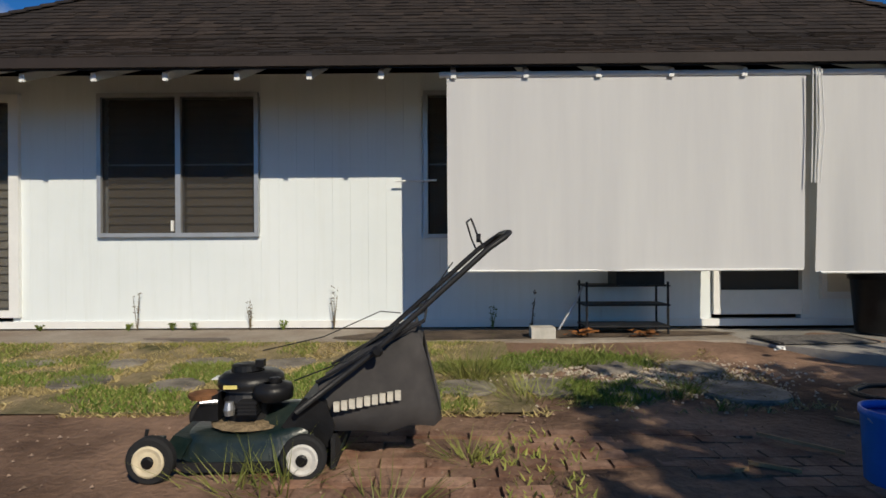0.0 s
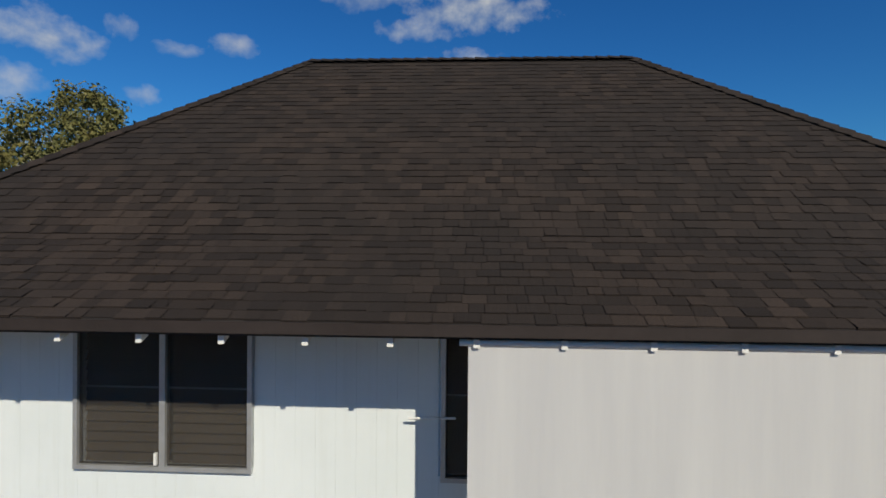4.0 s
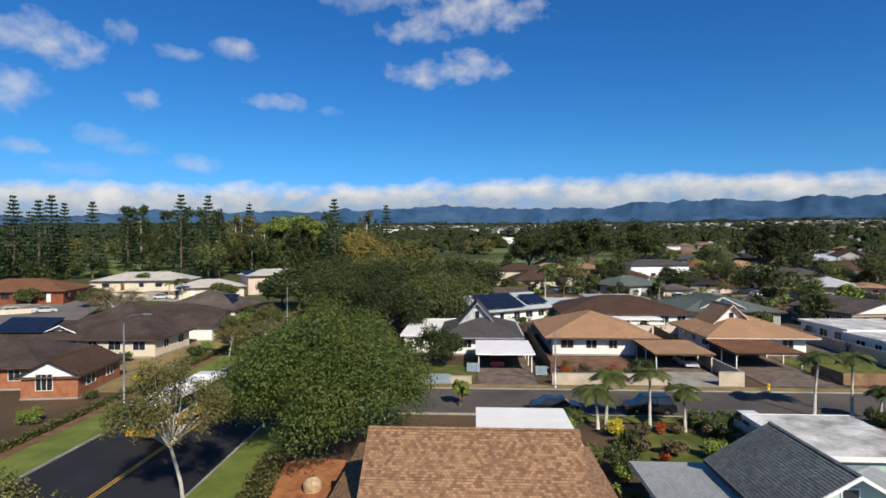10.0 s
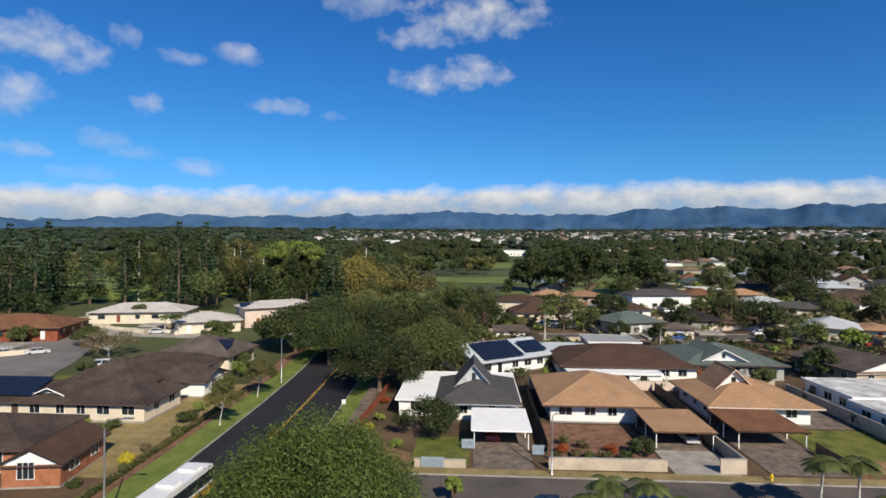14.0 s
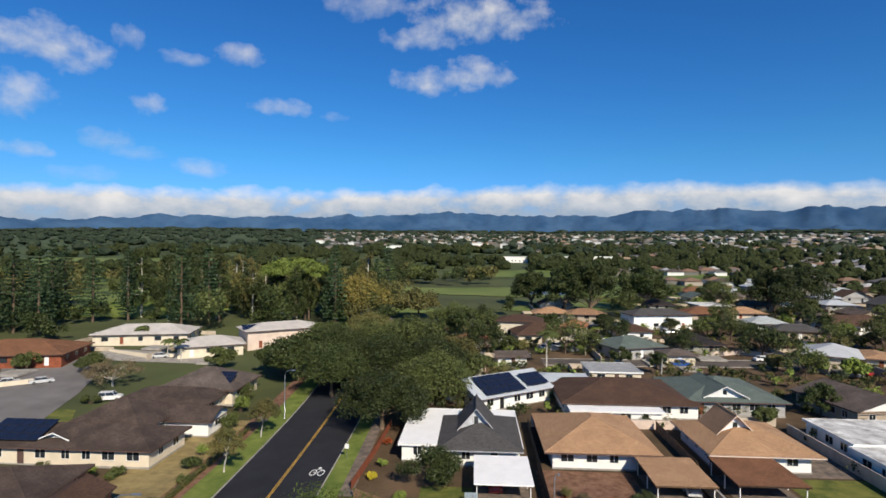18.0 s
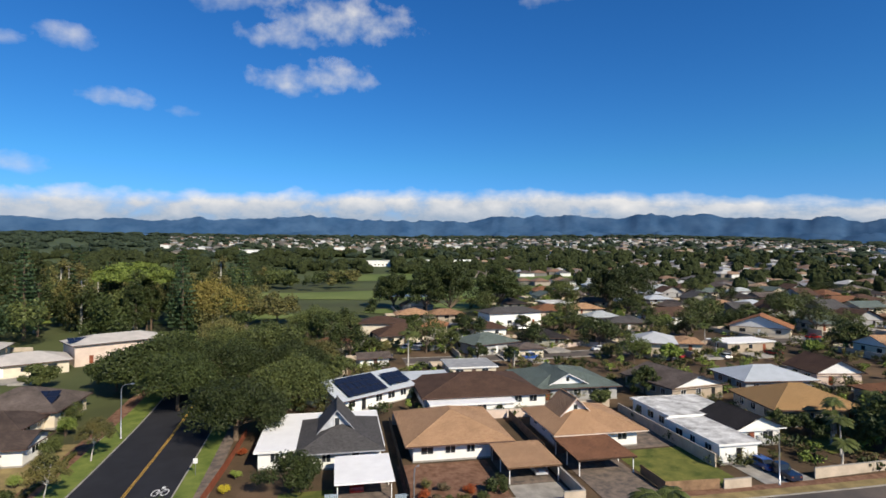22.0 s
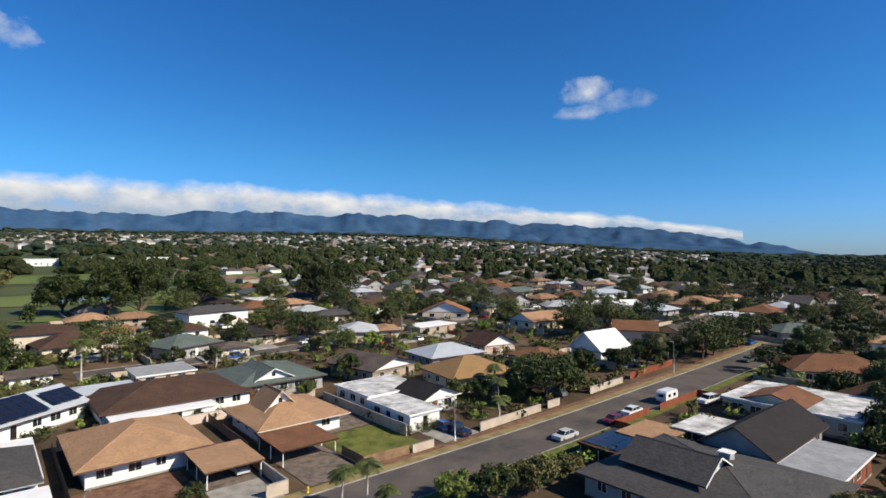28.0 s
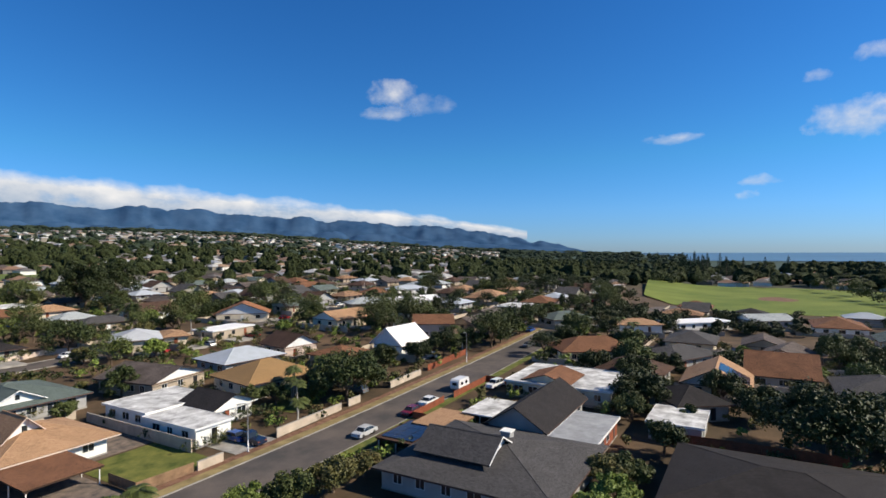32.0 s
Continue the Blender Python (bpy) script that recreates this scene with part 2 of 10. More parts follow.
roof_pale = M("roof_pale", (0.48, 0.45, 0.42), 0.9, 0.12, 0.4, 4, 0.2)
roof_pale_metal = M("roof_pale_metal", (0.46, 0.48, 0.5), 0.7, 0.1, 0.4, 5, 0.1)
glass_dark = glass_mat("glass_dark")
glass_blue = glass_mat("solar_glass", (0.01, 0.015, 0.034), 0.12)
metal_grey = M("metal_grey", (0.45, 0.46, 0.47), 0.4, 0.12, 3, 30, 0.05, metal=0.8)
metal_dark = M("metal_dark", (0.03, 0.03, 0.032), 0.5, 0.2, 3, 30, 0.1, metal=0.4)
wood_fence = M("wood_fence", (0.27, 0.17, 0.1), 0.9, 0.3, 0.9, 14, 0.3)
wood_red = M("wood_red", (0.24, 0.07, 0.035), 0.85, 0.25, 0.9, 14, 0.3)
bark_white = M("bark_white", (0.5, 0.47, 0.42), 0.9, 0.35, 1.5, 9, 0.6)
bark_brown = M("bark_brown", (0.14, 0.1, 0.07), 0.95, 0.35, 1.5, 9, 0.8)
rubber = M("rubber", (0.02, 0.02, 0.021), 0.85, 0.2, 5, 40, 0.1)
chrome = M("bright_metal", (0.6, 0.6, 0.62), 0.25, 0.1, 5, 40, 0.0, metal=1.0)
sh_tan = shingle_mat("shingle_tan", (0.42, 0.255, 0.15), (0.19, 0.105, 0.062), (0.1, 0.06, 0.038), across=0.2, row=0.15, stain=(0.88, 1.08))
sh_tan2 = shingle_mat("shingle_light_brown", (0.49, 0.3, 0.175), (0.36, 0.21, 0.12), (0.12, 0.07, 0.04), stain=(0.85, 1.1))
sh_brown = shingle_mat("shingle_brown", (0.11, 0.062, 0.042), (0.075, 0.044, 0.032), (0.03, 0.02, 0.016), stain=(0.75, 1.15))
sh_rust = shingle_mat("shingle_rust", (0.27, 0.125, 0.065), (0.17, 0.08, 0.045), (0.05, 0.03, 0.02), stain=(0.75, 1.15))
sh_grey = shingle_mat("shingle_grey", (0.105, 0.1, 0.1), (0.065, 0.062, 0.063), (0.03, 0.03, 0.03), stain=(0.8, 1.1))
sh_worn = shingle_mat("shingle_worn_brown", (0.095, 0.068, 0.056), (0.06, 0.045, 0.039), (0.04, 0.03, 0.027), stain=(0.6, 1.3))
sh_ash = shingle_mat("shingle_ash_brown", (0.15, 0.12, 0.105), (0.095, 0.076, 0.068), (0.05, 0.04, 0.036), stain=(0.6, 1.25))
sh_char = shingle_mat("shingle_charcoal", (0.036, 0.032, 0.032), (0.024, 0.021, 0.022), (0.012, 0.012, 0.012), stain=(0.8, 1.15))
sh_slate = shingle_mat("shingle_blue_grey", (0.44, 0.475, 0.48), (0.35, 0.38, 0.385), (0.2, 0.22, 0.225), stain=(0.85, 1.1))
sh_moss = shingle_mat("shingle_dark_slate", (0.19, 0.215, 0.215), (0.12, 0.14, 0.14), (0.05, 0.06, 0.06), across=0.26, row=0.2, stain=(0.8, 1.1))
sh_gold = shingle_mat("shingle_gold", (0.36, 0.22, 0.1), (0.3, 0.18, 0.08), (0.14, 0.09, 0.05), stain=(0.9, 1.05))
sh_green = shingle_mat("shingle_green_grey", (0.14, 0.175, 0.16), (0.1, 0.13, 0.12), (0.05, 0.06, 0.055), stain=(0.8, 1.1))
sh_orange = shingle_mat("shingle_terracotta", (0.38, 0.17, 0.085), (0.27, 0.12, 0.06), (0.12, 0.06, 0.035), stain=(0.85, 1.1))
leaf_mango = leaf_mat("leaves_mango", (0.014, 0.033, 0.007), (0.068, 0.108, 0.02), (0.1, 0.115, 0.026))
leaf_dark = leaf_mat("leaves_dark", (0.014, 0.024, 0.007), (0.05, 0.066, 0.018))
leaf_mid = leaf_mat("leaves_mid", (0.032, 0.047, 0.014), (0.1, 0.118, 0.034))
leaf_light = leaf_mat("leaves_light", (0.068, 0.108, 0.020), (0.203, 0.257, 0.054))
leaf_olive = leaf_mat("leaves_olive", (0.047, 0.057, 0.019), (0.135, 0.135, 0.047), (0.176, 0.135, 0.041))
leaf_gold = leaf_mat("leaves_gold", (0.07, 0.065, 0.014), (0.2, 0.17, 0.045), (0.24, 0.18, 0.05))
leaf_pine = leaf_mat("needles_pine", (0.014, 0.030, 0.014), (0.043, 0.074, 0.030))
leaf_hedge = leaf_mat("leaves_hedge", (0.041, 0.074, 0.011), (0.176, 0.230, 0.034), (0.243, 0.257, 0.041))
leaf_dry = leaf_mat("leaves_dry", (0.07, 0.055, 0.03), (0.16, 0.125, 0.07))
leaf_yellow = leaf_mat("leaves_yellow", (0.25, 0.2, 0.015), (0.5, 0.42, 0.04))
leaf_red = leaf_mat("leaves_red", (0.2, 0.03, 0.01), (0.4, 0.1, 0.03))
grass_blade = leaf_mat("grass_blades", (0.08, 0.13, 0.02), (0.24, 0.27, 0.06), (0.34, 0.28, 0.1))


# ---------------------------------------------------------------- mesh helpers
class Build:
    """Collects points and faces of one mesh; box, prism, tube and sheet add to it."""

    def __init__(self):
        self.v, self.f, self.uv = [], [], {}

    def poly(self, pts, uv=None):
        n = len(self.v)
        self.v += [tuple(p) for p in pts]
        self.f.append(tuple(range(n, n + len(pts))))
        if uv:
            self.uv[len(self.f) - 1] = uv
        return self

    def box(self, x0, y0, z0, x1, y1, z1, rz=0.0, at=None):
        p = [Vector((x, y, z)) for z in (z0, z1) for x, y in ((x0, y0), (x1, y0), (x1, y1), (x0, y1))]
        if rz:
            c = Vector(at) if at else Vector(((x0 + x1) / 2, (y0 + y1) / 2, 0))
            r = Matrix.Rotation(radians(rz), 3, "Z")
            p = [r @ (q - c) + c for q in p]
        n = len(self.v)
        self.v += [tuple(q) for q in p]
        self.f += [tuple(n + i for i in q) for q in ((0, 3, 2, 1), (4, 5, 6, 7), (0, 1, 5, 4), (1, 2, 6, 5), (2, 3, 7, 6), (3, 0, 4, 7))]
        return self

    def slab(self, pts, thick):
        """A polygon of 3D points with a thickness straight down."""
        n, k = len(self.v), len(pts)
        self.v += [tuple(p) for p in pts] + [(p[0], p[1], p[2] - thick) for p in pts]
        self.f.append(tuple(range(n, n + k)))
        self.f.append(tuple(range(n + 2 * k - 1, n + k - 1, -1)))
        for i in range(k):
            j = (i + 1) % k
            self.f.append((n + j, n + i, n + k + i, n + k + j))
        return self

    def prism(self, outline, a, b, axis="z"):
        """An outline of 2D points drawn out along an axis from a to b."""
        def at(p, s):
            return {"z": (p[0], p[1], s), "y": (p[0], s, p[1]), "x": (s, p[0], p[1])}[axis]
        n, k = len(self.v), len(outline)
        self.v += [at(p, a) for p in outline] + [at(p, b) for p in outline]
        self.f.append(tuple(range(n + k - 1, n - 1, -1)))
        self.f.append(tuple(range(n + k, n + 2 * k)))
        for i in range(k):
            j = (i + 1) % k
            self.f.append((n + i, n + j, n + k + j, n + k + i))
        return self

    def tube(self, path, radii, sides=8, cap=True):
        path = [Vector(p) for p in path]
        if isinstance(radii, (int, float)):
            radii = [radii] * len(path)
        n = len(self.v)
        for i, p in enumerate(path):
            d = (path[min(i + 1, len(path) - 1)] - path[max(i - 1, 0)]).normalized()
            a = d.cross(Vector((0, 0, 1)) if abs(d.z) < 0.95 else Vector((1, 0, 0))).normalized()
            b = d.cross(a)
            self.v += [tuple(p + radii[i] * (math.cos(w) * a + math.sin(w) * b)) for w in [2 * math.pi * k / sides for k in range(sides)]]
        for i in range(len(path) - 1):
            for k in range(sides):
                q = (k + 1) % sides
                self.f.append((n + i * sides + k, n + i * sides + q, n + (i + 1) * sides + q, n + (i + 1) * sides + k))
        if cap:
            self.f.append(tuple(n + k for k in range(sides)))
            self.f.append(tuple(n + (len(path) - 1) * sides + k for k in reversed(range(sides))))
        return self

    def lathe(self, profile, at=(0, 0, 0), sides=16, axis="z"):
        n = len(self.v)
        for r, h in profile:
            for k in range(sides):
                w = 2 * math.pi * k / sides
                c, s = r * math.cos(w), r * math.sin(w)
                q = {"z": (c, s, h), "y": (c, h, s), "x": (h, c, s)}[axis]
                self.v.append((at[0] + q[0], at[1] + q[1], at[2] + q[2]))
        for i in range(len(profile) - 1):
            for k in range(sides):
                q = (k + 1) % sides
                self.f.append((n + i * sides + k, n + i * sides + q, n + (i + 1) * sides + q, n + (i + 1) * sides + k))
        self.f.append(tuple(n + k for k in range(sides)))
        self.f.append(tuple(n + (len(profile) - 1) * sides + k for k in reversed(range(sides))))
        return self

    def ring(self, x0, x1, y0, y1, z0, z1, t):
        """A closed rectangular ring of thickness t, inside the outline."""
        n = len(self.v)
        for z in (z0, z1):
            self.v += [(x0, y0, z), (x1, y0, z), (x1, y1, z), (x0, y1, z), (x0 + t, y0 + t, z), (x1 - t, y0 + t, z), (x1 - t, y1 - t, z), (x0 + t, y1 - t, z)]
        for i in range(4):
            j = (i + 1) % 4
            self.f += [(n + i, n + j, n + 8 + j, n + 8 + i), (n + 4 + j, n + 4 + i, n + 12 + i, n + 12 + j), (n + 8 + i, n + 8 + j, n + 12 + j, n + 12 + i), (n + j, n + i, n + 4 + i, n + 4 + j)]
        return self

    def weld(self):
        seen, where, pts = {}, [], []
        for q in self.v:
            key = (round(q[0], 3), round(q[1], 3), round(q[2], 3))
            if key not in seen:
                seen[key] = len(pts)
                pts.append(q)
            where.append(seen[key])
        faces, uv = [], {}
        for i, f in enumerate(self.f):
            g = [where[k] for k in f]
            keep = [k for k in range(len(g)) if g[k] != g[k - 1]]
            if len(keep) > 2:
                if i in self.uv:
                    uv[len(faces)] = [self.uv[i][k] for k in keep]
                faces.append(tuple(g[k] for k in keep))
        self.v, self.f, self.uv = pts, faces, uv

    def mesh(self, name, material, smooth=False, mats=()):
        if len(self.v) < 6000:
            self.weld()
        me = bpy.data.meshes.new(name)
        me.from_pydata(self.v, [], self.f)
        if self.uv:
            layer = me.uv_layers.new(name="UVMap")
            for i, coords in self.uv.items():
                for li, c in zip(me.polygons[i].loop_indices, coords):
                    layer.data[li].uv = c
        if material:
            me.materials.append(material)
        if smooth:
            me.polygons.foreach_set("use_smooth", [True] * len(me.polygons))
        me.update()
        return me


def part(name, built, material, parent, label="", smooth=False):
    ob = new(name, built if isinstance(built, bpy.types.Mesh) else built.mesh(name, material, smooth))
    ob.parent = parent
    if label:
        tagged(ob, label)
    return ob


def thing(name, label, category, at=(0, 0, 0), rz=0.0, group=""):
    ob = new(name)
    ob.empty_display_size = 0.2
    z = gz(at[0], at[1]) if abs(at[2] - 1.25) < 1e-6 else at[2]
    ob.matrix_basis = pose(at[0], at[1], z, 0, 0, rz)
    return tagged(ob, label, category, group)


def single(name, built, material, label, category, group="", kind="", smooth=False):
    return tagged(new(name, built.mesh(name, material, smooth)), label, category, group, kind)


def smooth_step(a, b, x):
    t = min(max((x - a) / (b - a), 0.0), 1.0)
    return t * t * (3 - 2 * t)


# distance from the first lot, rise of the land above it
RISE = [(0, 0), (95, 0), (120, 0.6), (170, 2.0), (200, 3.6), (250, 5.4), (300, 6.6), (430, 9.3), (600, 19), (750, 27), (1100, 44), (1700, 72), (2600, 110), (3600, 150), (4900, 185), (9900, 185)]


def rise(r):
    for (r0, h0), (r1, h1) in zip(RISE, RISE[1:]):
        if r <= r1:
            return h0 + (h1 - h0) * (r - r0) / (r1 - r0)
    return RISE[-1][1]


def gz(x, y):
    """Height of the ground: a low step up behind the first house, then a long rise to the hills that fades out towards the sea."""
    near = 1.25 * max(smooth_step(13.0, 21.0, y), smooth_step(28.0, 45.0, x))
    r = math.hypot(x, y)
    if r < 85:
        return near
    a = math.degrees(math.atan2(x, y))
    close = 1 - smooth_step(68, 86, a)
    far = 1 - smooth_step(28, 78, a) if a > -2 else 1 - 0.4 * smooth_step(20, 60, -a)
    k = smooth_step(300, 600, r)
    return near + (close * (1 - k) + far * k) * (rise(r - 10) + 2 * rise(r) + rise(r + 10)) / 4


def drape(name, x0, x1, y0, y1, nx, ny, lift, material, label, category, edge=None, kind="structure"):
    """A sheet that lies on the ground; edge(u, v) moves its outline."""
    b = Build()
    for j in range(ny + 1):
        for i in range(nx + 1):
            u, v = i / nx, j / ny
            x, y = x0 + (x1 - x0) * u, y0 + (y1 - y0) * v
            if edge:
                x, y = edge(u, v, x, y)
            b.v.append((x, y, gz(x, y) + lift))
    for j in range(ny):
        for i in range(nx):
            n = j * (nx + 1) + i
            b.f.append((n, n + 1, n + nx + 2, n + nx + 1))
    return single(name, b, material, label, category, kind=kind)


def blob_patch(name, cx, cy, rx, ry, lift, material, label, category, wobble=0.2, rings=4, sides=36, rz=0.0):
    """A rounded patch on the ground with an uneven outline."""
    b = Build()
    rnd = random.Random(int(cx * 7 + cy * 13))
    ph = [rnd.uniform(0, 6.3) for _ in range(4)]
    b.v.append((cx, cy, gz(cx, cy) + lift))
    for k in range(1, rings + 1):
        for i in range(sides):
            w = 2 * math.pi * i / sides
            r = k / rings * (1 + wobble * (math.sin(2 * w + ph[0]) * 0.5 + math.sin(3 * w + ph[1]) * 0.35 + math.sin(5 * w + ph[2]) * 0.2))
            dx, dy = rx * r * math.cos(w), ry * r * math.sin(w)
            c, s = math.cos(radians(rz)), math.sin(radians(rz))
            x, y = cx + dx * c - dy * s, cy + dx * s + dy * c
            b.v.append((x, y, gz(x, y) + lift))
    for i in range(sides):
        b.f.append((0, 1 + i, 1 + (i + 1) % sides))
    for k in range(rings - 1):
        for i in range(sides):
            q = (i + 1) % sides
            a = 1 + k * sides
            b.f.append((a + i, a + sides + i, a + sides + q, a + q))
    return single(name, b, material, label, category, kind="structure")


PARK = [(316, 56), (288, 4), (292, -62), (455, -78), (480, -20), (482, 80)]
FOOT = []


def in_park(x, y, m=6.0):
    """Inside the outline of the playing field, widened by m."""
    for (xa, ya), (xb, yb) in zip(PARK, PARK[1:] + PARK[:1]):
        if ((xb - xa) * (y - ya) - (yb - ya) * (x - xa)) / math.hypot(xb - xa, yb - ya) < -m:
            return False
    return True


# ---------------------------------------------------------------- ground, roads
def axis_lines(lo, hi, fine):
    out, x = [], lo
    while x < hi:
        out.append(x)
        x += max(fine(x), 0.8)
    return out + [hi]


gx = axis_lines(-4900, 4900, lambda x: 3.5 + max(0, abs(x) - 210) * 0.09)
gy = axis_lines(-4900, 4900, lambda y: 1.0 if 10 < y < 24 else 3.5 + max(0, abs(y - 17) - 210) * 0.09)
b = Build()
for y in gy:
    for x in gx:
        b.v.append((x, y, gz(x, y) - 0.03))
for j in range(len(gy) - 1):
    for i in range(len(gx) - 1):
        n = j * len(gx) + i
        b.f.append((n, n + 1, n + len(gx) + 1, n + len(gx)))
single("ground", b, ground_mat, "green and brown earth and grass of the lots and fields", "ground", kind="structure")


def road_x(y):
    return -21.0 - 0.035 * y - (0.0009 * (y - 100) ** 2 if y > 100 else 0)


def along(y0, y1, step, off0, off1, lift0, lift1=None):
    """A strip along the main road between two offsets from its middle."""
    b = Build()
    n = int((y1 - y0) / step)
    for i in range(n + 1):
        y = y0 + (y1 - y0) * i / n
        for off, lift in ((off0, lift0), (off1, lift0 if lift1 is None else lift1)):
            b.v.append((road_x(y) + off, y, gz(road_x(y) + off, y) + lift))
        if i:
            k = 2 * i
            b.f.append((k - 2, k - 1, k + 1, k))
    return b


def kerb_along(y0, y1, step, off, w=0.18, h=0.14):
    b = Build()
    n = int((y1 - y0) / step)
    for i in range(n + 1):
        y = y0 + (y1 - y0) * i / n
        x, z = road_x(y) + off, gz(road_x(y) + off, y)
        b.v += [(x - w / 2, y, z), (x - w / 2, y, z + h), (x + w / 2, y, z + h), (x + w / 2, y, z)]
        if i:
            k = 4 * i
            b.f += [(k - 4 + q, k + q, k + q + 1, k - 3 + q) for q in range(3)]
    return b


single("road", along(-40, 240, 2.0, -6.7, 5.9, 0.03), asphalt_new, "fresh black asphalt road with yellow centre lines", "road", kind="structure")
for off in (-0.12, 0.12):
    single("road_marking", along(-40, 54, 2.0, off - 0.06, off + 0.06, 0.036), yellow_paint, "worn yellow centre line on the asphalt", "road marking", kind="structure")
    single("road_marking", along(69, 190, 2.0, off - 0.06, off + 0.06, 0.036), yellow_paint, "worn yellow centre line on the asphalt", "road marking", kind="structure")
single("kerb", kerb_along(-40, 240, 2.0, -6.8), concrete, "grey concrete kerb along the main road", "kerb", kind="structure")
single("kerb", kerb_along(-40, 51, 2.0, 6.0), concrete, "grey concrete kerb along the main road", "kerb", kind="structure")
single("kerb", kerb_along(67, 240, 2.0, 6.0), concrete, "grey concrete kerb along the main road", "kerb", kind="structure")
single("verge", along(-40, 240, 2.0, -10.6, -6.9, 0.12), verge_mat, "mown bright green grass verge beside the road", "verge", kind="structure")
single("verge", along(-40, 50, 2.0, 6.1, 9.2, 0.12), verge_mat, "mown bright green grass verge beside the road", "verge", kind="structure")
single("verge", along(68, 240, 2.0, 6.1, 8.6, 0.12), verge_mat, "mown green grass verge beside the road", "verge", kind="structure")
single("pavement", along(72, 240, 2.0, 8.6, 10.4, 0.125), concrete_dark, "weathered concrete footpath beside the road", "pavement", kind="structure")
single("pavement", along(-40, 240, 2.0, -13.2, -10.6, 0.13), soil_red, "reddish bare earth strip behind the verge", "path", kind="structure")

# bicycle marks painted on the asphalt
for x, y in ((-26.4, 51.5), (-19.6, 79.5)):
    b = Build()
    for dx in (-0.55, 0.55):
        for k in range(14):
            a0, a1 = 2 * math.pi * k / 14, 2 * math.pi * (k + 1) / 14
            b.poly([(x + dx + r * math.cos(a), y - 0.4 + 2.2 * r * math.sin(a), gz(x, y) + 0.037) for r, a in ((0.36, a0), (0.48, a0), (0.48, a1), (0.36, a1))])
    for (ax, ay), (bx, by) in (((-0.55, -0.4), (-0.15, 0.7)), ((-0.15, 0.7), (0.4, 0.7)), ((0.4, 0.7), (0.55, -0.4)), ((-0.55, -0.4), (0.1, -0.3)), ((0.1, -0.3), (0.4, 0.7))):
        b.poly([(x + ax, y + ay - 0.09, gz(x, y) + 0.037), (x + bx, y + by - 0.09, gz(x, y) + 0.037), (x + bx, y + by + 0.09, gz(x, y) + 0.037), (x + ax, y + ay + 0.09, gz(x, y) + 0.037)])
    b.box(x - 0.2, y + 0.9, gz(x, y) + 0.033, x + 0.2, y + 1.5, gz(x, y) + 0.037)
    single("road_marking", b, white_paint, "white painted bicycle symbol on the asphalt", "road marking", kind="structure")


def street(y, x0, x1, w, name="street", mat=None, lab="worn grey asphalt side street"):
    drape(name, x0, x1, y - w / 2, y + w / 2, max(2, int((x1 - x0) / 4)), 2, 0.04, mat or asphalt_old, lab, "road")
    for s in (-1, 1):
        b, n = Build(), int((x1 - x0) / 4)
        yy = y + s * (w / 2 + 0.1)
        for k in range(n + 1):
            x = x0 + (x1 - x0) * k / n
            z = gz(x, yy)
            b.v += [(x, yy - 0.09, z - 0.05), (x, yy - 0.09, z + 0.15), (x, yy + 0.09, z + 0.15), (x, yy + 0.09, z - 0.05)]
            if k:
                b.f += [(4 * k - 4 + q, 4 * k + q, 4 * k + q + 1, 4 * k - 3 + q) for q in range(3)]
        single("kerb", b, concrete, "grey concrete kerb of the side street", "kerb", kind="structure")


street(59.2, -15.6, 182, 9.0)
drape("street", 182, 330, 48, 57, 36, 2, 0.04, asphalt_old, "worn grey asphalt side street", "road", edge=lambda u, v, x, y: (x, y + 8 - 40 * u * u))
street(152, 20, 330, 7.5)
street(236, 90, 420, 7.5)
drape("street", -130, -84, 100, 138, 4, 4, 0.035, asphalt_old, "grey asphalt cul-de-sac between houses", "road",
      edge=lambda u, v, x, y: (-86 - 12 * v - 30 * (1 - u) * (0.3 + 0.7 * v), 98 + 42 * v - 16 * (1 - u)))
drape("pavement", -14.5, 182, 63.8, 65.6, 48, 1, 0.13, dry_mat, "dry yellow grass strip along the side street", "verge")
drape("pavement", 44, 182, 65.6, 67.0, 48, 1, 0.12, soil_red, "reddish earth strip along the garden walls", "verge")
drape("pavement", 12, 182, 52.6, 54.5, 48, 1, 0.12, lawn_mat, "green grass strip along the side street", "verge")


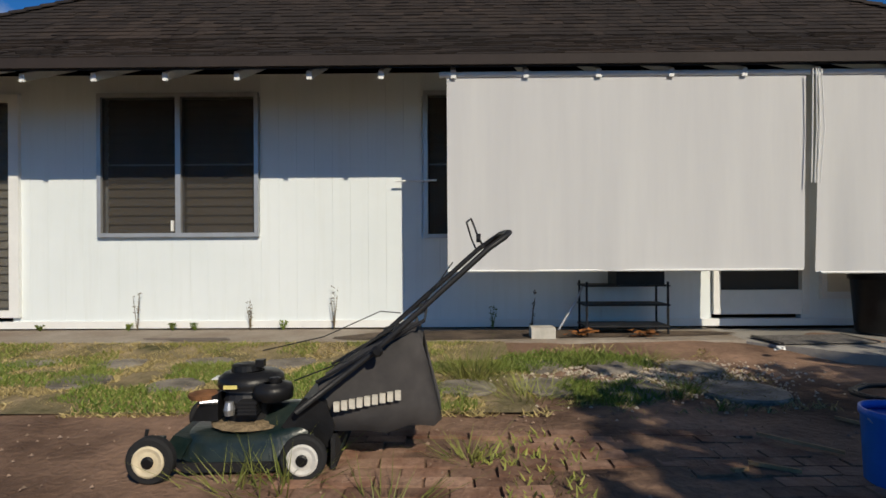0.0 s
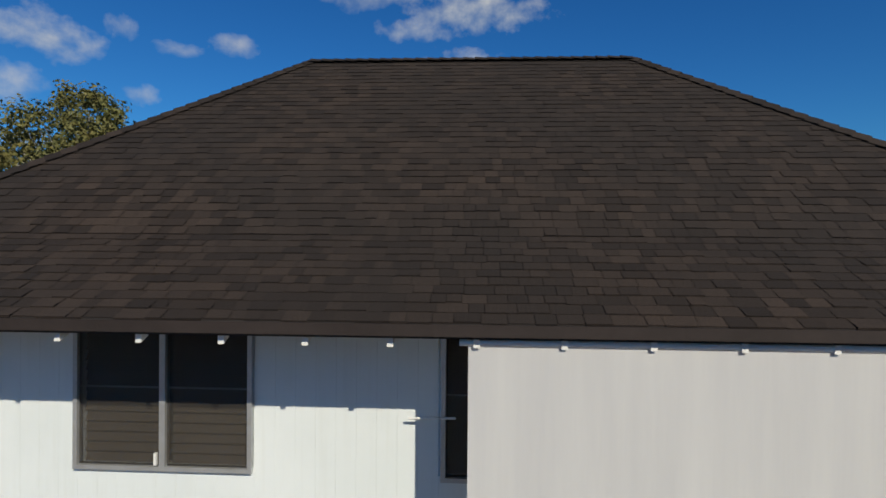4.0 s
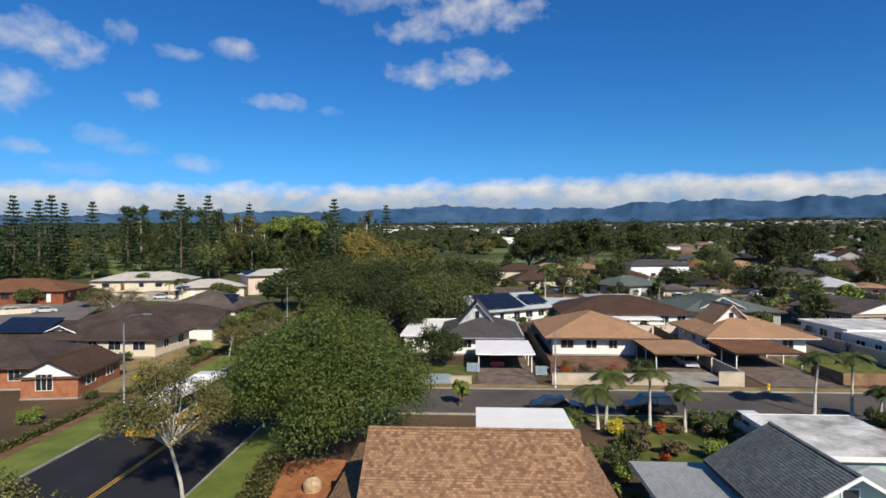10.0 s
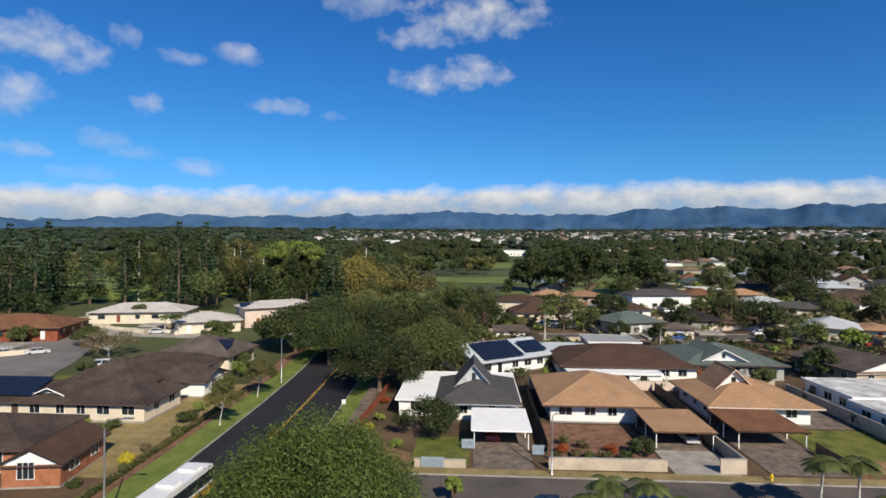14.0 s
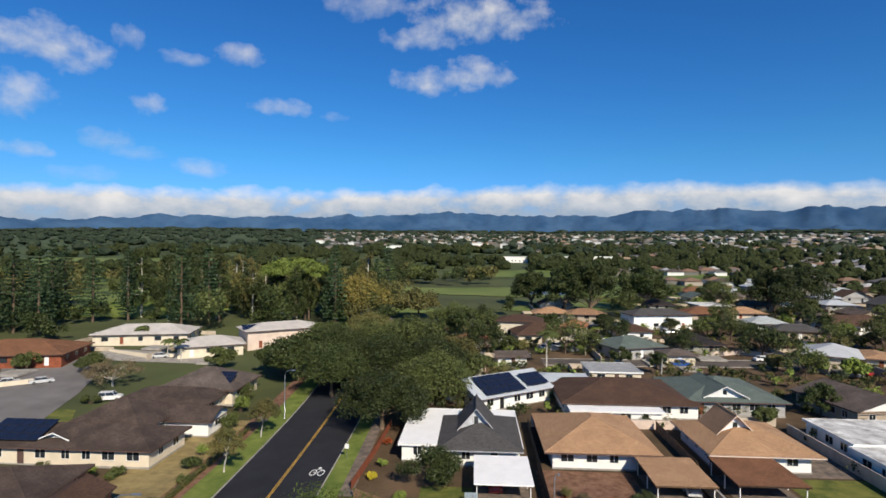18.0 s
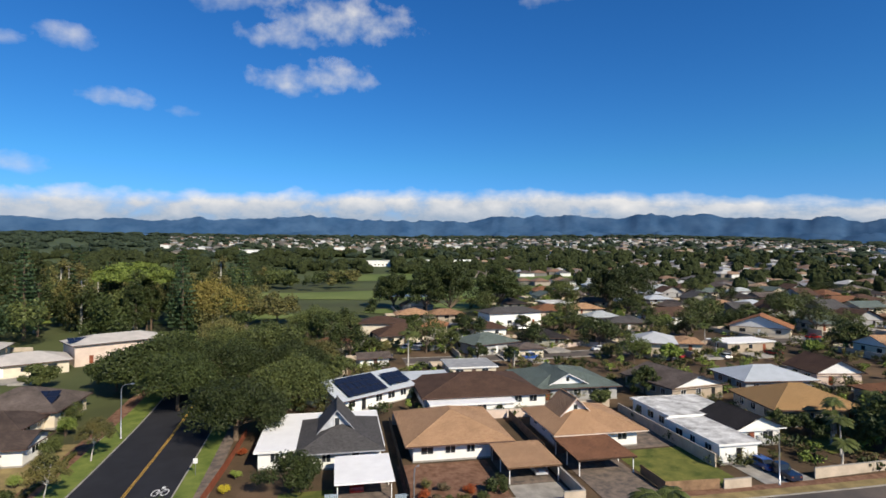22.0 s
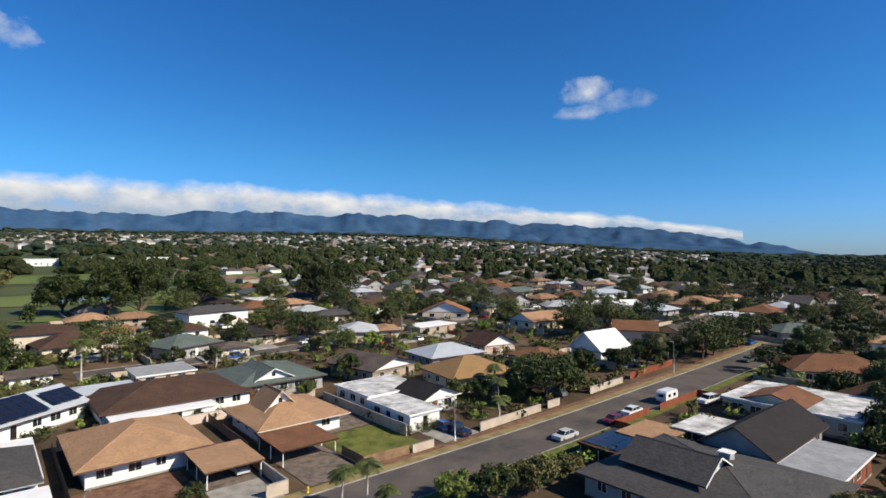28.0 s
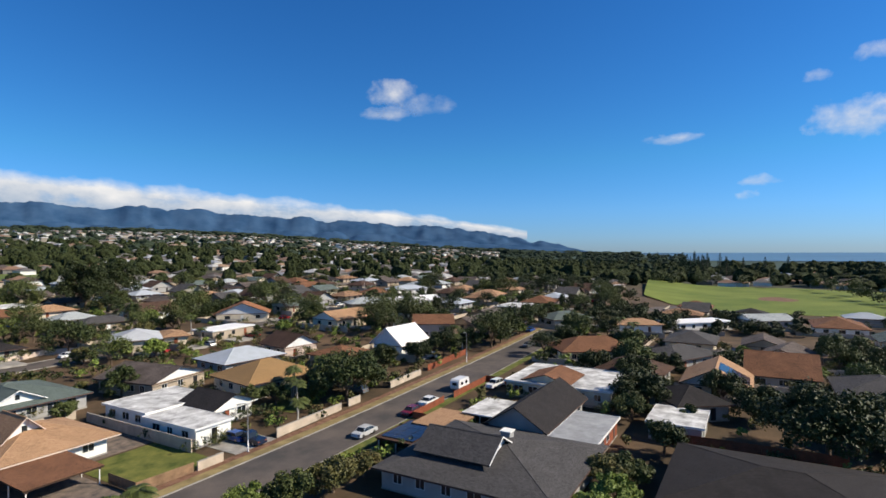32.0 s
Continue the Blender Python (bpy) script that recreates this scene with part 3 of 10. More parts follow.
# ---------------------------------------------------------------- houses
def roof_planes(x0, x1, y0, y1, z, pitch, style):
    """Planes of a roof over a rectangle, as lists of 3D points, eave first; the ridge runs along the longer side, or as style says."""
    w, d = x1 - x0, y1 - y0
    if style == "hip":
        if w >= d:
            h, cy = d / 2 * pitch, (y0 + y1) / 2
            a, c = (x0 + d / 2, cy, z + h), (x1 - d / 2, cy, z + h)
            return [[(x0, y0, z), (x1, y0, z), c, a], [(x1, y1, z), (x0, y1, z), a, c], [(x0, y1, z), (x0, y0, z), a], [(x1, y0, z), (x1, y1, z), c]]
        h, cx = w / 2 * pitch, (x0 + x1) / 2
        a, c = (cx, y0 + w / 2, z + h), (cx, y1 - w / 2, z + h)
        return [[(x0, y1, z), (x0, y0, z), a, c], [(x1, y0, z), (x1, y1, z), c, a], [(x0, y0, z), (x1, y0, z), a], [(x1, y1, z), (x0, y1, z), c]]
    if style == "gable_x":
        h, cy = d / 2 * pitch, (y0 + y1) / 2
        return [[(x0, y0, z), (x1, y0, z), (x1, cy, z + h), (x0, cy, z + h)], [(x1, y1, z), (x0, y1, z), (x0, cy, z + h), (x1, cy, z + h)]]
    h, cx = w / 2 * pitch, (x0 + x1) / 2
    return [[(x0, y1, z), (x0, y0, z), (cx, y0, z + h), (cx, y1, z + h)], [(x1, y0, z), (x1, y1, z), (cx, y1, z + h), (cx, y0, z + h)]]


def plane_uv(pts):
    a, b2 = Vector(pts[0]), Vector(pts[1])
    u = (b2 - a).normalized()
    n = u.cross(Vector(pts[2]) - a).normalized()
    v = n.cross(u)
    return [((Vector(p) - a).dot(u), (Vector(p) - a).dot(v)) for p in pts], u, v, n


def roof_mesh(planes, thick=0.14, courses=0.0, jag=None):
    """A roof with a thickness; with courses, each plane is laid in overlapping strips."""
    b = Build()
    for pts in planes:
        uv, u, v, n = plane_uv(pts)
        if courses:
            top = max(q[1] for q in uv)
            left, right = [q for q in uv if q[0] < uv[1][0] / 2 + 1e-6], [q for q in uv if q[0] >= uv[1][0] / 2 - 1e-6]
            lx, rx = min(left, key=lambda q: -q[1])[0], max(right, key=lambda q: q[1])[0]
            k, rows = 0, max(1, round(top / courses))
            o = Vector(pts[0])
            for k in range(rows):
                s0, s1 = top * k / rows, top * (k + 1) / rows
                f0, f1 = s0 / top, min(1.0, (s1 + 0.02) / top)
                c = []
                for s, f, lift in ((s0, f0, 0.022), (s1, f1, 0.004)):
                    c.append([(lx * f, s, lift), (uv[1][0] + (rx - uv[1][0]) * f, s, lift)])
                q = [c[0][0], c[0][1], c[1][1], c[1][0]]
                p3 = [o + u * a + v * s + n * l for a, s, l in q]
                b.poly(p3, [(a, s) for a, s, l in q])
                low = [o + u * q[0][0] + v * q[0][1], o + u * q[1][0] + v * q[1][1]]
                b.poly([low[0], low[1], p3[1], p3[0]], [(q[0][0], s0), (q[1][0], s0), (q[1][0], s0), (q[0][0], s0)])
            pts = [Vector(p) - Vector((0, 0, 0.004)) for p in pts]
        else:
            b.poly(pts, uv)
        low = [(p[0], p[1], p[2] - thick) for p in pts]
        b.poly(list(reversed(low)), list(reversed(uv)))
        k = len(pts)
        for i in range(k):
            j = (i + 1) % k
            b.poly([low[i], low[j], pts[j], pts[i]], [(0, 0)] * 4)
    return b


def ridge_lines(planes):
    """Edges shared by two planes."""
    seen, out = {}, []
    for pts in planes:
        for a, c in zip(pts, pts[1:] + pts[:1]):
            key = tuple(sorted((tuple(round(q, 3) for q in a), tuple(round(q, 3) for q in c))))
            if key in seen:
                out.append((a, c))
            seen[key] = 1
    return out


def shingle_courses(owner, planes, mat, step):
    """Overlapping strips laid on the planes of a roof."""
    o = part("shingle_course", roof_mesh(planes, 0.02, step), mat, owner)
    return tagged(o, kind="stuff")


def add_roof(owner, planes, mat, name="roof", thick=0.14, courses=0.0, cap=0.13, label="", plain=False):
    r = part(name, roof_mesh(planes, thick), mat, owner, label)
    if courses:
        shingle_courses(r, planes, mat, courses)
    if plain:
        return r
    for a, c in ridge_lines(planes):
        a, c = Vector(a), Vector(c)
        side = (c - a).cross(Vector((0, 0, 1))).normalized() * cap
        bb, drop, up = Build(), Vector((0, 0, cap * 0.55)), Vector((0, 0, 0.05))
        uvs = [(0, 0), ((c - a).length, 0), ((c - a).length, 0.2), (0, 0.2)]
        bb.poly([a + side - drop + up, c + side - drop + up, c + up, a + up], uvs)
        bb.poly([c - side - drop + up, a - side - drop + up, a + up, c + up], uvs)
        part("ridge_cap", bb, mat, r)
    return r


def add_window(owner, x, y, z, w, h, face, rim=None, pane=None, bars=1, depth=0.05, plain=False):
    """A framed window on a wall; face: the side it looks to, -y, +y, -x or +x. x, y: the middle of its sill line."""
    rim, pane = rim or trim_white, pane or glass_dark
    ax = 0 if face[1] == "y" else 1
    s = -1 if face[0] == "-" else 1
    def bx(b, u0, u1, z0, z1, d0, d1):
        lo, hi = sorted((s * d0, s * d1))
        if ax == 0:
            b.box(x + u0, y + lo, z0, x + u1, y + hi, z1)
        else:
            b.box(x + lo, y + u0, z0, x + hi, y + u1, z1)
        return b
    t = 0.06
    if plain:
        return part("window", bx(Build(), -w / 2, w / 2, z, z + h, -0.02, depth * 0.5), pane, owner)
    fr = Build()
    cols = [-w / 2 - t, -w / 2] + [q for k in range(1, bars + 1) for q in (-w / 2 + w * k / (bars + 1) - 0.025, -w / 2 + w * k / (bars + 1) + 0.025)] + [w / 2, w / 2 + t]
    for k in range(len(cols) - 1):
        bx(fr, cols[k], cols[k + 1], z - t, z, 0.0, depth)
        bx(fr, cols[k], cols[k + 1], z + h, z + h + t, 0.0, depth)
        if k % 2 == 0:
            bx(fr, cols[k], cols[k + 1], z, z + h, 0.0, depth)
    win = part("window", fr, rim, owner)
    for k in range(bars + 1):
        u0 = -w / 2 + w * k / (bars + 1) + 0.026
        u1 = -w / 2 + w * (k + 1) / (bars + 1) - 0.026
        part("pane", bx(Build(), u0, u1, z + 0.003, z + h - 0.003, 0.004, depth * 0.5), pane, win)
    return win


def add_door(owner, x, y, z, w, h, face, mat):
    s = -1 if face[0] == "-" else 1
    b = Build()
    if face[1] == "y":
        b.box(x - w / 2, min(y, y + s * 0.04), z, x + w / 2, max(y, y + s * 0.04), z + h)
    else:
        b.box(min(x, x + s * 0.04), y - w / 2, z, max(x, x + s * 0.04), y + w / 2, z + h)
    return part("door", b, mat, owner)


def walls_box(owner, x0, x1, y0, y1, z0, z1, mat, name="wall", t=0.14):
    return part(name, Build().ring(x0, x1, y0, y1, z0, z1, t), mat, owner)


def gable_fill(owner, x0, x1, y0, y1, z, pitch, style, mat, inset=0.25):
    """The two end triangles under a gable roof, each with a thickness."""
    if style == "gable_y":
        cx, h = (x0 + x1) / 2, (x1 - x0) / 2 * pitch
        for y in (y0 + inset, y1 - inset - 0.08):
            b = Build().prism([(x0 + 0.12, z - 0.1), (x1 - 0.12, z - 0.1), (cx, z + h - 0.16)], y, y + 0.08, "y")
            part("gable_wall", b, mat, owner)
    else:
        cy, h = (y0 + y1) / 2, (y1 - y0) / 2 * pitch
        for x in (x0 + inset, x1 - inset - 0.08):
            b = Build().prism([(y0 + 0.12, z - 0.1), (y1 - 0.12, z - 0.1), (cy, z + h - 0.16)], x, x + 0.08, "x")
            part("gable_wall", b, mat, owner)


def barge(owner, x0, x1, y, z, pitch, mat, t=0.06, deep=0.15):
    """Boards along the front edge of a gable that looks along y."""
    cx, h = (x0 + x1) / 2, (x1 - x0) / 2 * pitch
    for xa in (x0, x1):
        b = Build()
        b.prism([(xa, z - deep), (cx, z + h - deep), (cx, z + h + 0.03), (xa, z + 0.03)], y - t, y, "y")
        part("barge_board", b, mat, owner)


HOUSE_RND = random.Random(5)


def house(x0, x1, y0, y1, label, roof_mat, wall_mat, z=None, eave=2.6, pitch=0.42, style="hip", over=0.8, upper=None, windows=True,
          trim=None, courses=0.0, fascia=None, group="houses of the neighbourhood", faces=("-y", "-x", "+x", "+y"), gable_mat=None, rz=0.0, plain=False):
    """A house by the outline of its eaves. upper: (x0, x1, y0, y1, z, pitch, style) of a raised gable on top."""
    cx, cy = (x0 + x1) / 2, (y0 + y1) / 2
    FOOT.append((x0, x1, y0, y1))
    z = gz(cx, cy) if z is None else z
    h = thing("house", label, "house", (cx, cy, z), rz, group)
    a0, a1, c0, c1 = x0 - cx, x1 - cx, y0 - cy, y1 - cy
    flat = style == "flat"
    walls_box(h, a0 + over, a1 - over, c0 + over, c1 - over, -0.6, eave - 0.02, wall_mat)
    if not plain:
        part("base", Build().box(a0 + over - 0.06, c0 + over - 0.06, -0.7, a1 - over + 0.06, c1 - over + 0.06, 0.16), concrete, h)
    if flat:
        r = part("roof", Build().box(a0, c0, eave, a1, c1, eave + 0.16), roof_mat, h)
        part("fascia", Build().ring(a0 - 0.03, a1 + 0.03, c0 - 0.03, c1 + 0.03, eave - 0.14, eave + 0.2, 0.03), fascia or trim or trim_white, r)
    else:
        planes = roof_planes(a0, a1, c0, c1, eave + 0.1, pitch, style)
        add_roof(h, planes, roof_mat, courses=courses, plain=plain)
        if style != "hip":
            gable_fill(h, a0, a1, c0, c1, eave + 0.1, pitch, style, gable_mat or wall_mat, over)
        part("fascia", Build().ring(a0 - 0.03, a1 + 0.03, c0 - 0.03, c1 + 0.03, eave - 0.12, eave + 0.06, 0.03), fascia or trim or trim_brown, h)
    if upper:
        u0, u1, v0, v1, uz, up, us, *own = upper
        u0, u1, v0, v1, uz = u0 - cx, u1 - cx, v0 - cy, v1 - cy, uz - z
        planes = roof_planes(u0, u1, v0, v1, uz, up, us)
        add_roof(h, planes, own[0] if own else roof_mat, "upper_roof", courses=courses)
        gable_fill(h, u0, u1, v0, v1, uz, up, us, gable_mat or trim_white, 0.7)
        if us == "gable_y":
            barge(h, u0, u1, v0, uz, up, trim or trim_white)
            hh = (u1 - u0) / 2 * up
            add_window(h, (u0 + u1) / 2, v0 + 0.7, uz + hh * 0.22, 0.7, hh * 0.38, "-y", bars=0)
    if windows:
        rnd = HOUSE_RND
        for face in faces:
            ax = face[1] == "y"
            lo, hi = (a0 + over + 0.8, a1 - over - 0.8) if ax else (c0 + over + 0.8, c1 - over - 0.8)
            n = max(1, int((hi - lo) / (4.2 if plain else 3.0)))
            fixed = {"-y": c0 + over, "+y": c1 - over, "-x": a0 + over, "+x": a1 - over}[face]
            gate = rnd.randrange(n)
            for k in range(n):
                u = lo + (hi - lo) * (k + 0.5) / n + rnd.uniform(-0.3, 0.3)
                x, y = (u, fixed) if ax else (fixed, u)
                if k == gate and face == "-y":
                    add_door(h, x, y, 0.16, 0.95, 2.05, face, rnd.choice((trim_white, trim_brown, wood_red, metal_dark)))
                else:
                    add_window(h, x, y, 1.05, rnd.choice((1.2, 1.5, 1.8)), 1.15, face, bars=1, plain=plain)
    return h


def carport(x0, x1, y0, y1, z, eave, label, roof_mat, posts=True, back=None, slope=0.25):
    """An open shelter for cars: a shallow roof on posts and beams."""
    cx, cy = (x0 + x1) / 2, (y0 + y1) / 2
    c = thing("carport", label, "carport", (cx, cy, z), 0, "carports")
    a, d = (x1 - x0) / 2, (y1 - y0) / 2
    uv = [(0, 0), (2 * a, 0), (2 * a, 2 * d), (0, 2 * d)]
    b = Build()
    top = [(-a, -d, eave), (a, -d, eave), (a, d, eave + slope), (-a, d, eave + slope)]
    b.poly(top, uv).poly([(p[0], p[1], p[2] - 0.2) for p in reversed(top)], uv)
    for i in range(4):
        p, q = top[i], top[(i + 1) % 4]
        b.poly([(p[0], p[1], p[2] - 0.2), (q[0], q[1], q[2] - 0.2), q, p], [(0, 0)] * 4)
    part("roof", b, roof_mat, c)
    for px in (-a + 0.4, a - 0.4):
        part("beam", Build().box(px - 0.07, -d + 0.1, eave - 0.42, px + 0.07, d - 0.1, eave - 0.2), trim_brown, c)
        for py in (-d + 0.4, 0.0, d - 0.4):
            part("post", Build().box(px - 0.06, py - 0.06, -0.05, px + 0.06, py + 0.06, eave - 0.2), trim_white, c)
    part("back_wall", Build().box(-a + 0.3, d - 0.25, -0.05, a - 0.3, d - 0.12, eave - 0.15), back or trim_brown, c)
    drape("driveway", x0 + 0.3, x1 - 0.3, y0 - 7.6 if y0 > 64 else y0, y1, 1, 3, 0.05, concrete_dark, "stained grey concrete driveway", "driveway")
    return c


def solar_array(x0, x1, y0, y1, z, pitch, nx, ny, axis="y", label="dark blue solar panels on a roof", rz=0.0):
    """Rows of panels that lie on a slope rising along axis."""
    s = thing("solar_array", label, "solar array", (x0, y0, z + gz((x0 + x1) / 2, (y0 + y1) / 2) - 1.25), rz, "solar arrays")
    w, d = (x1 - x0) / nx, (y1 - y0) / ny
    for i in range(nx):
        for j in range(ny):
            u0, u1, v0, v1 = i * w + 0.03, (i + 1) * w - 0.03, j * d + 0.03, (j + 1) * d - 0.03
            f = (lambda u, v: v * pitch) if axis == "y" else (lambda u, v: u * pitch)
            c = [(u0, v0), (u1, v0), (u1, v1), (u0, v1)]
            b = Build().slab([(u, v, f(u, v) + 0.08) for u, v in c], 0.05)
            p = part("panel", b, metal_dark, s)
            k = 0.03
            g = [(u0 + k, v0 + k), (u1 - k, v0 + k), (u1 - k, v1 - k), (u0 + k, v1 - k)]
            part("glass", Build().slab([(u, v, f(u, v) + 0.086) for u, v in g], 0.004), glass_blue, p)
    return s


# house behind the first one: tan shingles over a low white roof
h2 = thing("house", "low house with a steep tan shingle roof and white patio roof", "house", (1.8, 31.5, 1.25), 0, "houses of the neighbourhood")
walls_box(h2, -6.6, 6.5, -6.6, 7.2, -0.1, 2.55, M("pale_pink_wall", (0.66, 0.58, 0.5), 0.8, 0.06, 0.7, 12, 0.1))
part("base", Build().box(-6.66, -6.66, -0.25, 6.56, 7.26, 0.14), concrete, h2)
front = [(-7.6, -8.0, 2.62), (7.6, -8.0, 2.62), (6.6, -3.6, 3.1), (-6.4, -3.6, 3.1)]
wr = part("patio_roof", Build().slab(front, 0.16), roof_white, h2, "bright white coated low patio roof")
part("gutter", Build().box(-7.65, -8.1, 2.44, 7.65, -8.0, 2.6), trim_brown, wr)
skirt = [[(-7.6, 8.0, 2.6), (-7.6, -8.0, 2.6), (-6.4, -3.6, 3.1), (-5.3, -3.6, 3.56), (-5.3, 5.7, 3.56)], [(7.6, -8.0, 2.6), (7.6, 8.0, 2.6), (5.3, 5.7, 3.56), (5.3, -3.6, 3.56), (6.6, -3.6, 3.02)],
         [(7.6, 8.0, 2.6), (-7.6, 8.0, 2.6), (-5.3, 5.7, 3.56), (5.3, 5.7, 3.56)]]
add_roof(h2, skirt, sh_tan, "lower_roof")
main = [[(-5.5, -3.8, 3.04), (5.55, -3.8, 3.04), (5.45, 0.0, 6.4), (-5.45, 0.0, 6.4)], [(5.55, 4.2, 3.0), (-5.5, 4.2, 3.0), (-5.45, 0.0, 6.4), (5.45, 0.0, 6.4)]]
add_roof(h2, main, sh_tan, "main_roof", courses=0.14)
for x in (-5.2, 5.1):
    part("gable_wall", Build().prism([(-3.5, 3.0), (3.8, 3.0), (0.0, 6.25)], x, x + 0.1, "x"), cream_wall, h2)
for u, w in ((-5.9, 0.95), (-4.85, 0.95), (-3.6, 1.0)):
    add_window(h2, u, -6.6, 0.95, w, 1.45, "-y", bars=0)
add_window(h2, 4.55, -6.6, 1.75, 0.8, 0.6, "-y", bars=1)
part("curtain", Build().box(-2.95, -6.68, 0.4, -2.15, -6.62, 2.4), M("pale_curtain", (0.6, 0.66, 0.7), 0.9, 0.15, 4, 20, 0.2), h2)
part("post", Build().box(-2.0, -6.95, 0, -1.55, -6.6, 2.5), trim_white, h2)
for k, (u0, u1) in enumerate(((-1.5, 0.75), (0.85, 3.1))):
    b = Build()
    n = 40
    for i in range(n):
        ua, ub = u0 + (u1 - u0) * i / n, u0 + (u1 - u0) * (i + 1) / n
        da, db = [0.04 * math.sin(u * 19 + k) + 0.02 * math.sin(u * 47) for u in (ua, ub)]
        b.poly([(ua, -7.5 + da * 0.3, 2.4), (ub, -7.5 + db * 0.3, 2.4), (ub, -7.5 + db, 1.12), (ua, -7.5 + da, 1.12)])
    part("sun_shade", b, M("brown_fabric", (0.24, 0.15, 0.1), 0.9, 0.12, 2, 30, 0.2), h2, "hanging brown fabric sun shade")
part("rail_wall", Build().box(-0.3, -6.75, 0.0, 3.2, -6.6, 0.75), cream_wall, h2)
part("downpipe", Build().tube([(7.2, -7.9, 2.5), (7.2, -7.2, 2.3), (6.6, -6.75, 2.2), (6.6, -6.75, 0)], 0.05, 6), trim_white, h2)

umb = thing("patio_umbrella", "striped white and grey patio umbrella, open beside the house", "umbrella", (-2.0, 23.6, 1.25))
b = Build()
for k in range(16):
    a0, a1 = 2 * math.pi * k / 16, 2 * math.pi * (k + 1) / 16
    for (r0, z0), (r1, z1) in (((0.03, 2.0), (0.35, 1.9)), ((0.35, 1.9), (0.7, 1.78)), ((0.7, 1.78), (1.05, 1.64)), ((1.05, 1.64), (1.4, 1.48)), ((1.4, 1.48), (1.42, 1.34))):
        b.poly([(r * math.cos(a), r * math.sin(a), z) for r, z, a in ((r0, z0, a0), (r1, z1, a0), (r1, z1, a1), (r0, z0, a1))])
m_umb, nt, p = nodes_of("striped_canvas")
wv = nt.nodes.new("ShaderNodeTexWave")
wv.wave_type, wv.rings_direction = "RINGS", "Z"
wv.inputs["Scale"].default_value = 1.6
nt.links.new(nt.nodes.new("ShaderNodeTexCoord").outputs["Object"], wv.inputs["Vector"])
nt.links.new(mix_col(nt, ramp(nt, wv.outputs["Fac"], 0.4, 0.6, 0, 1), (0.8, 0.78, 0.75), (0.58, 0.52, 0.5)), p.inputs["Base Color"])
p.inputs["Roughness"].default_value = 0.9
part("canopy", b, m_umb, umb)
part("pole", Build().tube([(0, 0, 0), (0, 0, 2.05)], 0.025, 8), trim_white, umb)
part("foot", Build().lathe([(0.25, 0), (0.25, 0.06), (0.05, 0.1)]), concrete_dark, umb)

barrel = thing("rain_barrel", "blue plastic barrel against the house wall", "barrel", (2.25, 23.7, 1.25))
blue_plastic = M("blue_plastic", (0.012, 0.12, 0.42), 0.4, 0.12, 4, 30, 0.05)
part("drum", Build().lathe([(0.26, 0), (0.29, 0.05), (0.3, 0.3), (0.31, 0.32), (0.3, 0.34), (0.3, 0.6), (0.31, 0.62), (0.3, 0.64), (0.29, 0.85), (0.26, 0.9)], sides=20), blue_plastic, barrel)
part("lid", Build().lathe([(0.27, 0.9), (0.28, 0.93), (0.2, 0.95)], sides=20), blue_plastic, barrel)

rack = thing("solar_heater", "dark solar water panels on a tilted rack on the white roof", "solar panel", (7.2, 23.7, 3.98), 0)
edge, rise_ = Vector((0.625, 0.781, 0)), Vector((-1.8, 1.5, 1.05))


def rack_at(s, f, lift=0.14):
    return edge * s + rise_ * f + Vector((0, 0, lift))


for i in range(3):
    s0, s1 = 1.07 * i + 0.02, 1.07 * i + 1.05
    pn = part("collector", Build().slab([rack_at(s0, 0), rack_at(s1, 0), rack_at(s1, 1), rack_at(s0, 1)], 0.09), metal_dark, rack)
    part("glass", Build().slab([rack_at(s0 + 0.05, 0.03, 0.152), rack_at(s1 - 0.05, 0.03, 0.152), rack_at(s1 - 0.05, 0.97, 0.152), rack_at(s0 + 0.05, 0.97, 0.152)], 0.008), glass_blue, pn)
for s0 in (0.1, 1.6, 3.1):
    for f in (0.06, 0.93):
        q = rack_at(s0, f, 0.08)
        part("leg", Build().tube([(q.x, q.y, 0.0), tuple(q)], 0.025, 6), metal_dark, rack)
for f in (0.05, 0.95):
    part("rail", Build().tube([tuple(rack_at(0, f, 0.03)), tuple(rack_at(3.2, f, 0.03))], 0.025, 6), metal_dark, rack)

shed = thing("garden_shed", "low grey corrugated metal shed beside the fence", "shed", (9.1, 23.4, 1.25), 3)
walls_box(shed, -1.5, 1.5, -0.7, 0.7, 0, 1.35, metal_grey)
b = Build()
for i in range(45):
    u0, u1 = -1.65 + 3.3 * i / 45, -1.65 + 3.3 * (i + 1) / 45
    c = 0.02 if i % 3 == 0 else 0.0
    d = 0.02 if (i + 1) % 3 == 0 else 0.0
    b.poly([(u0, -0.85, 1.2 + c), (u1, -0.85, 1.2 + d), (u1, 0.0, 1.75 + d), (u0, 0.0, 1.75 + c)])
    b.poly([(u0, 0.0, 1.75 + c), (u1, 0.0, 1.75 + d), (u1, 0.85, 1.3 + d), (u0, 0.85, 1.3 + c)])
part("roof", b, metal_grey, shed)
for x in (-1.5, 1.42):
    part("gable_wall", Build().prism([(-0.7, 1.3), (0.7, 1.35), (0.0, 1.74)], x, x + 0.08, "x"), metal_grey, shed)

carport(2.0, 9.0, 38.4, 47.5, 1.25, 2.75, "white flat-roofed carport behind the tan house", roof_white, slope=0.05)

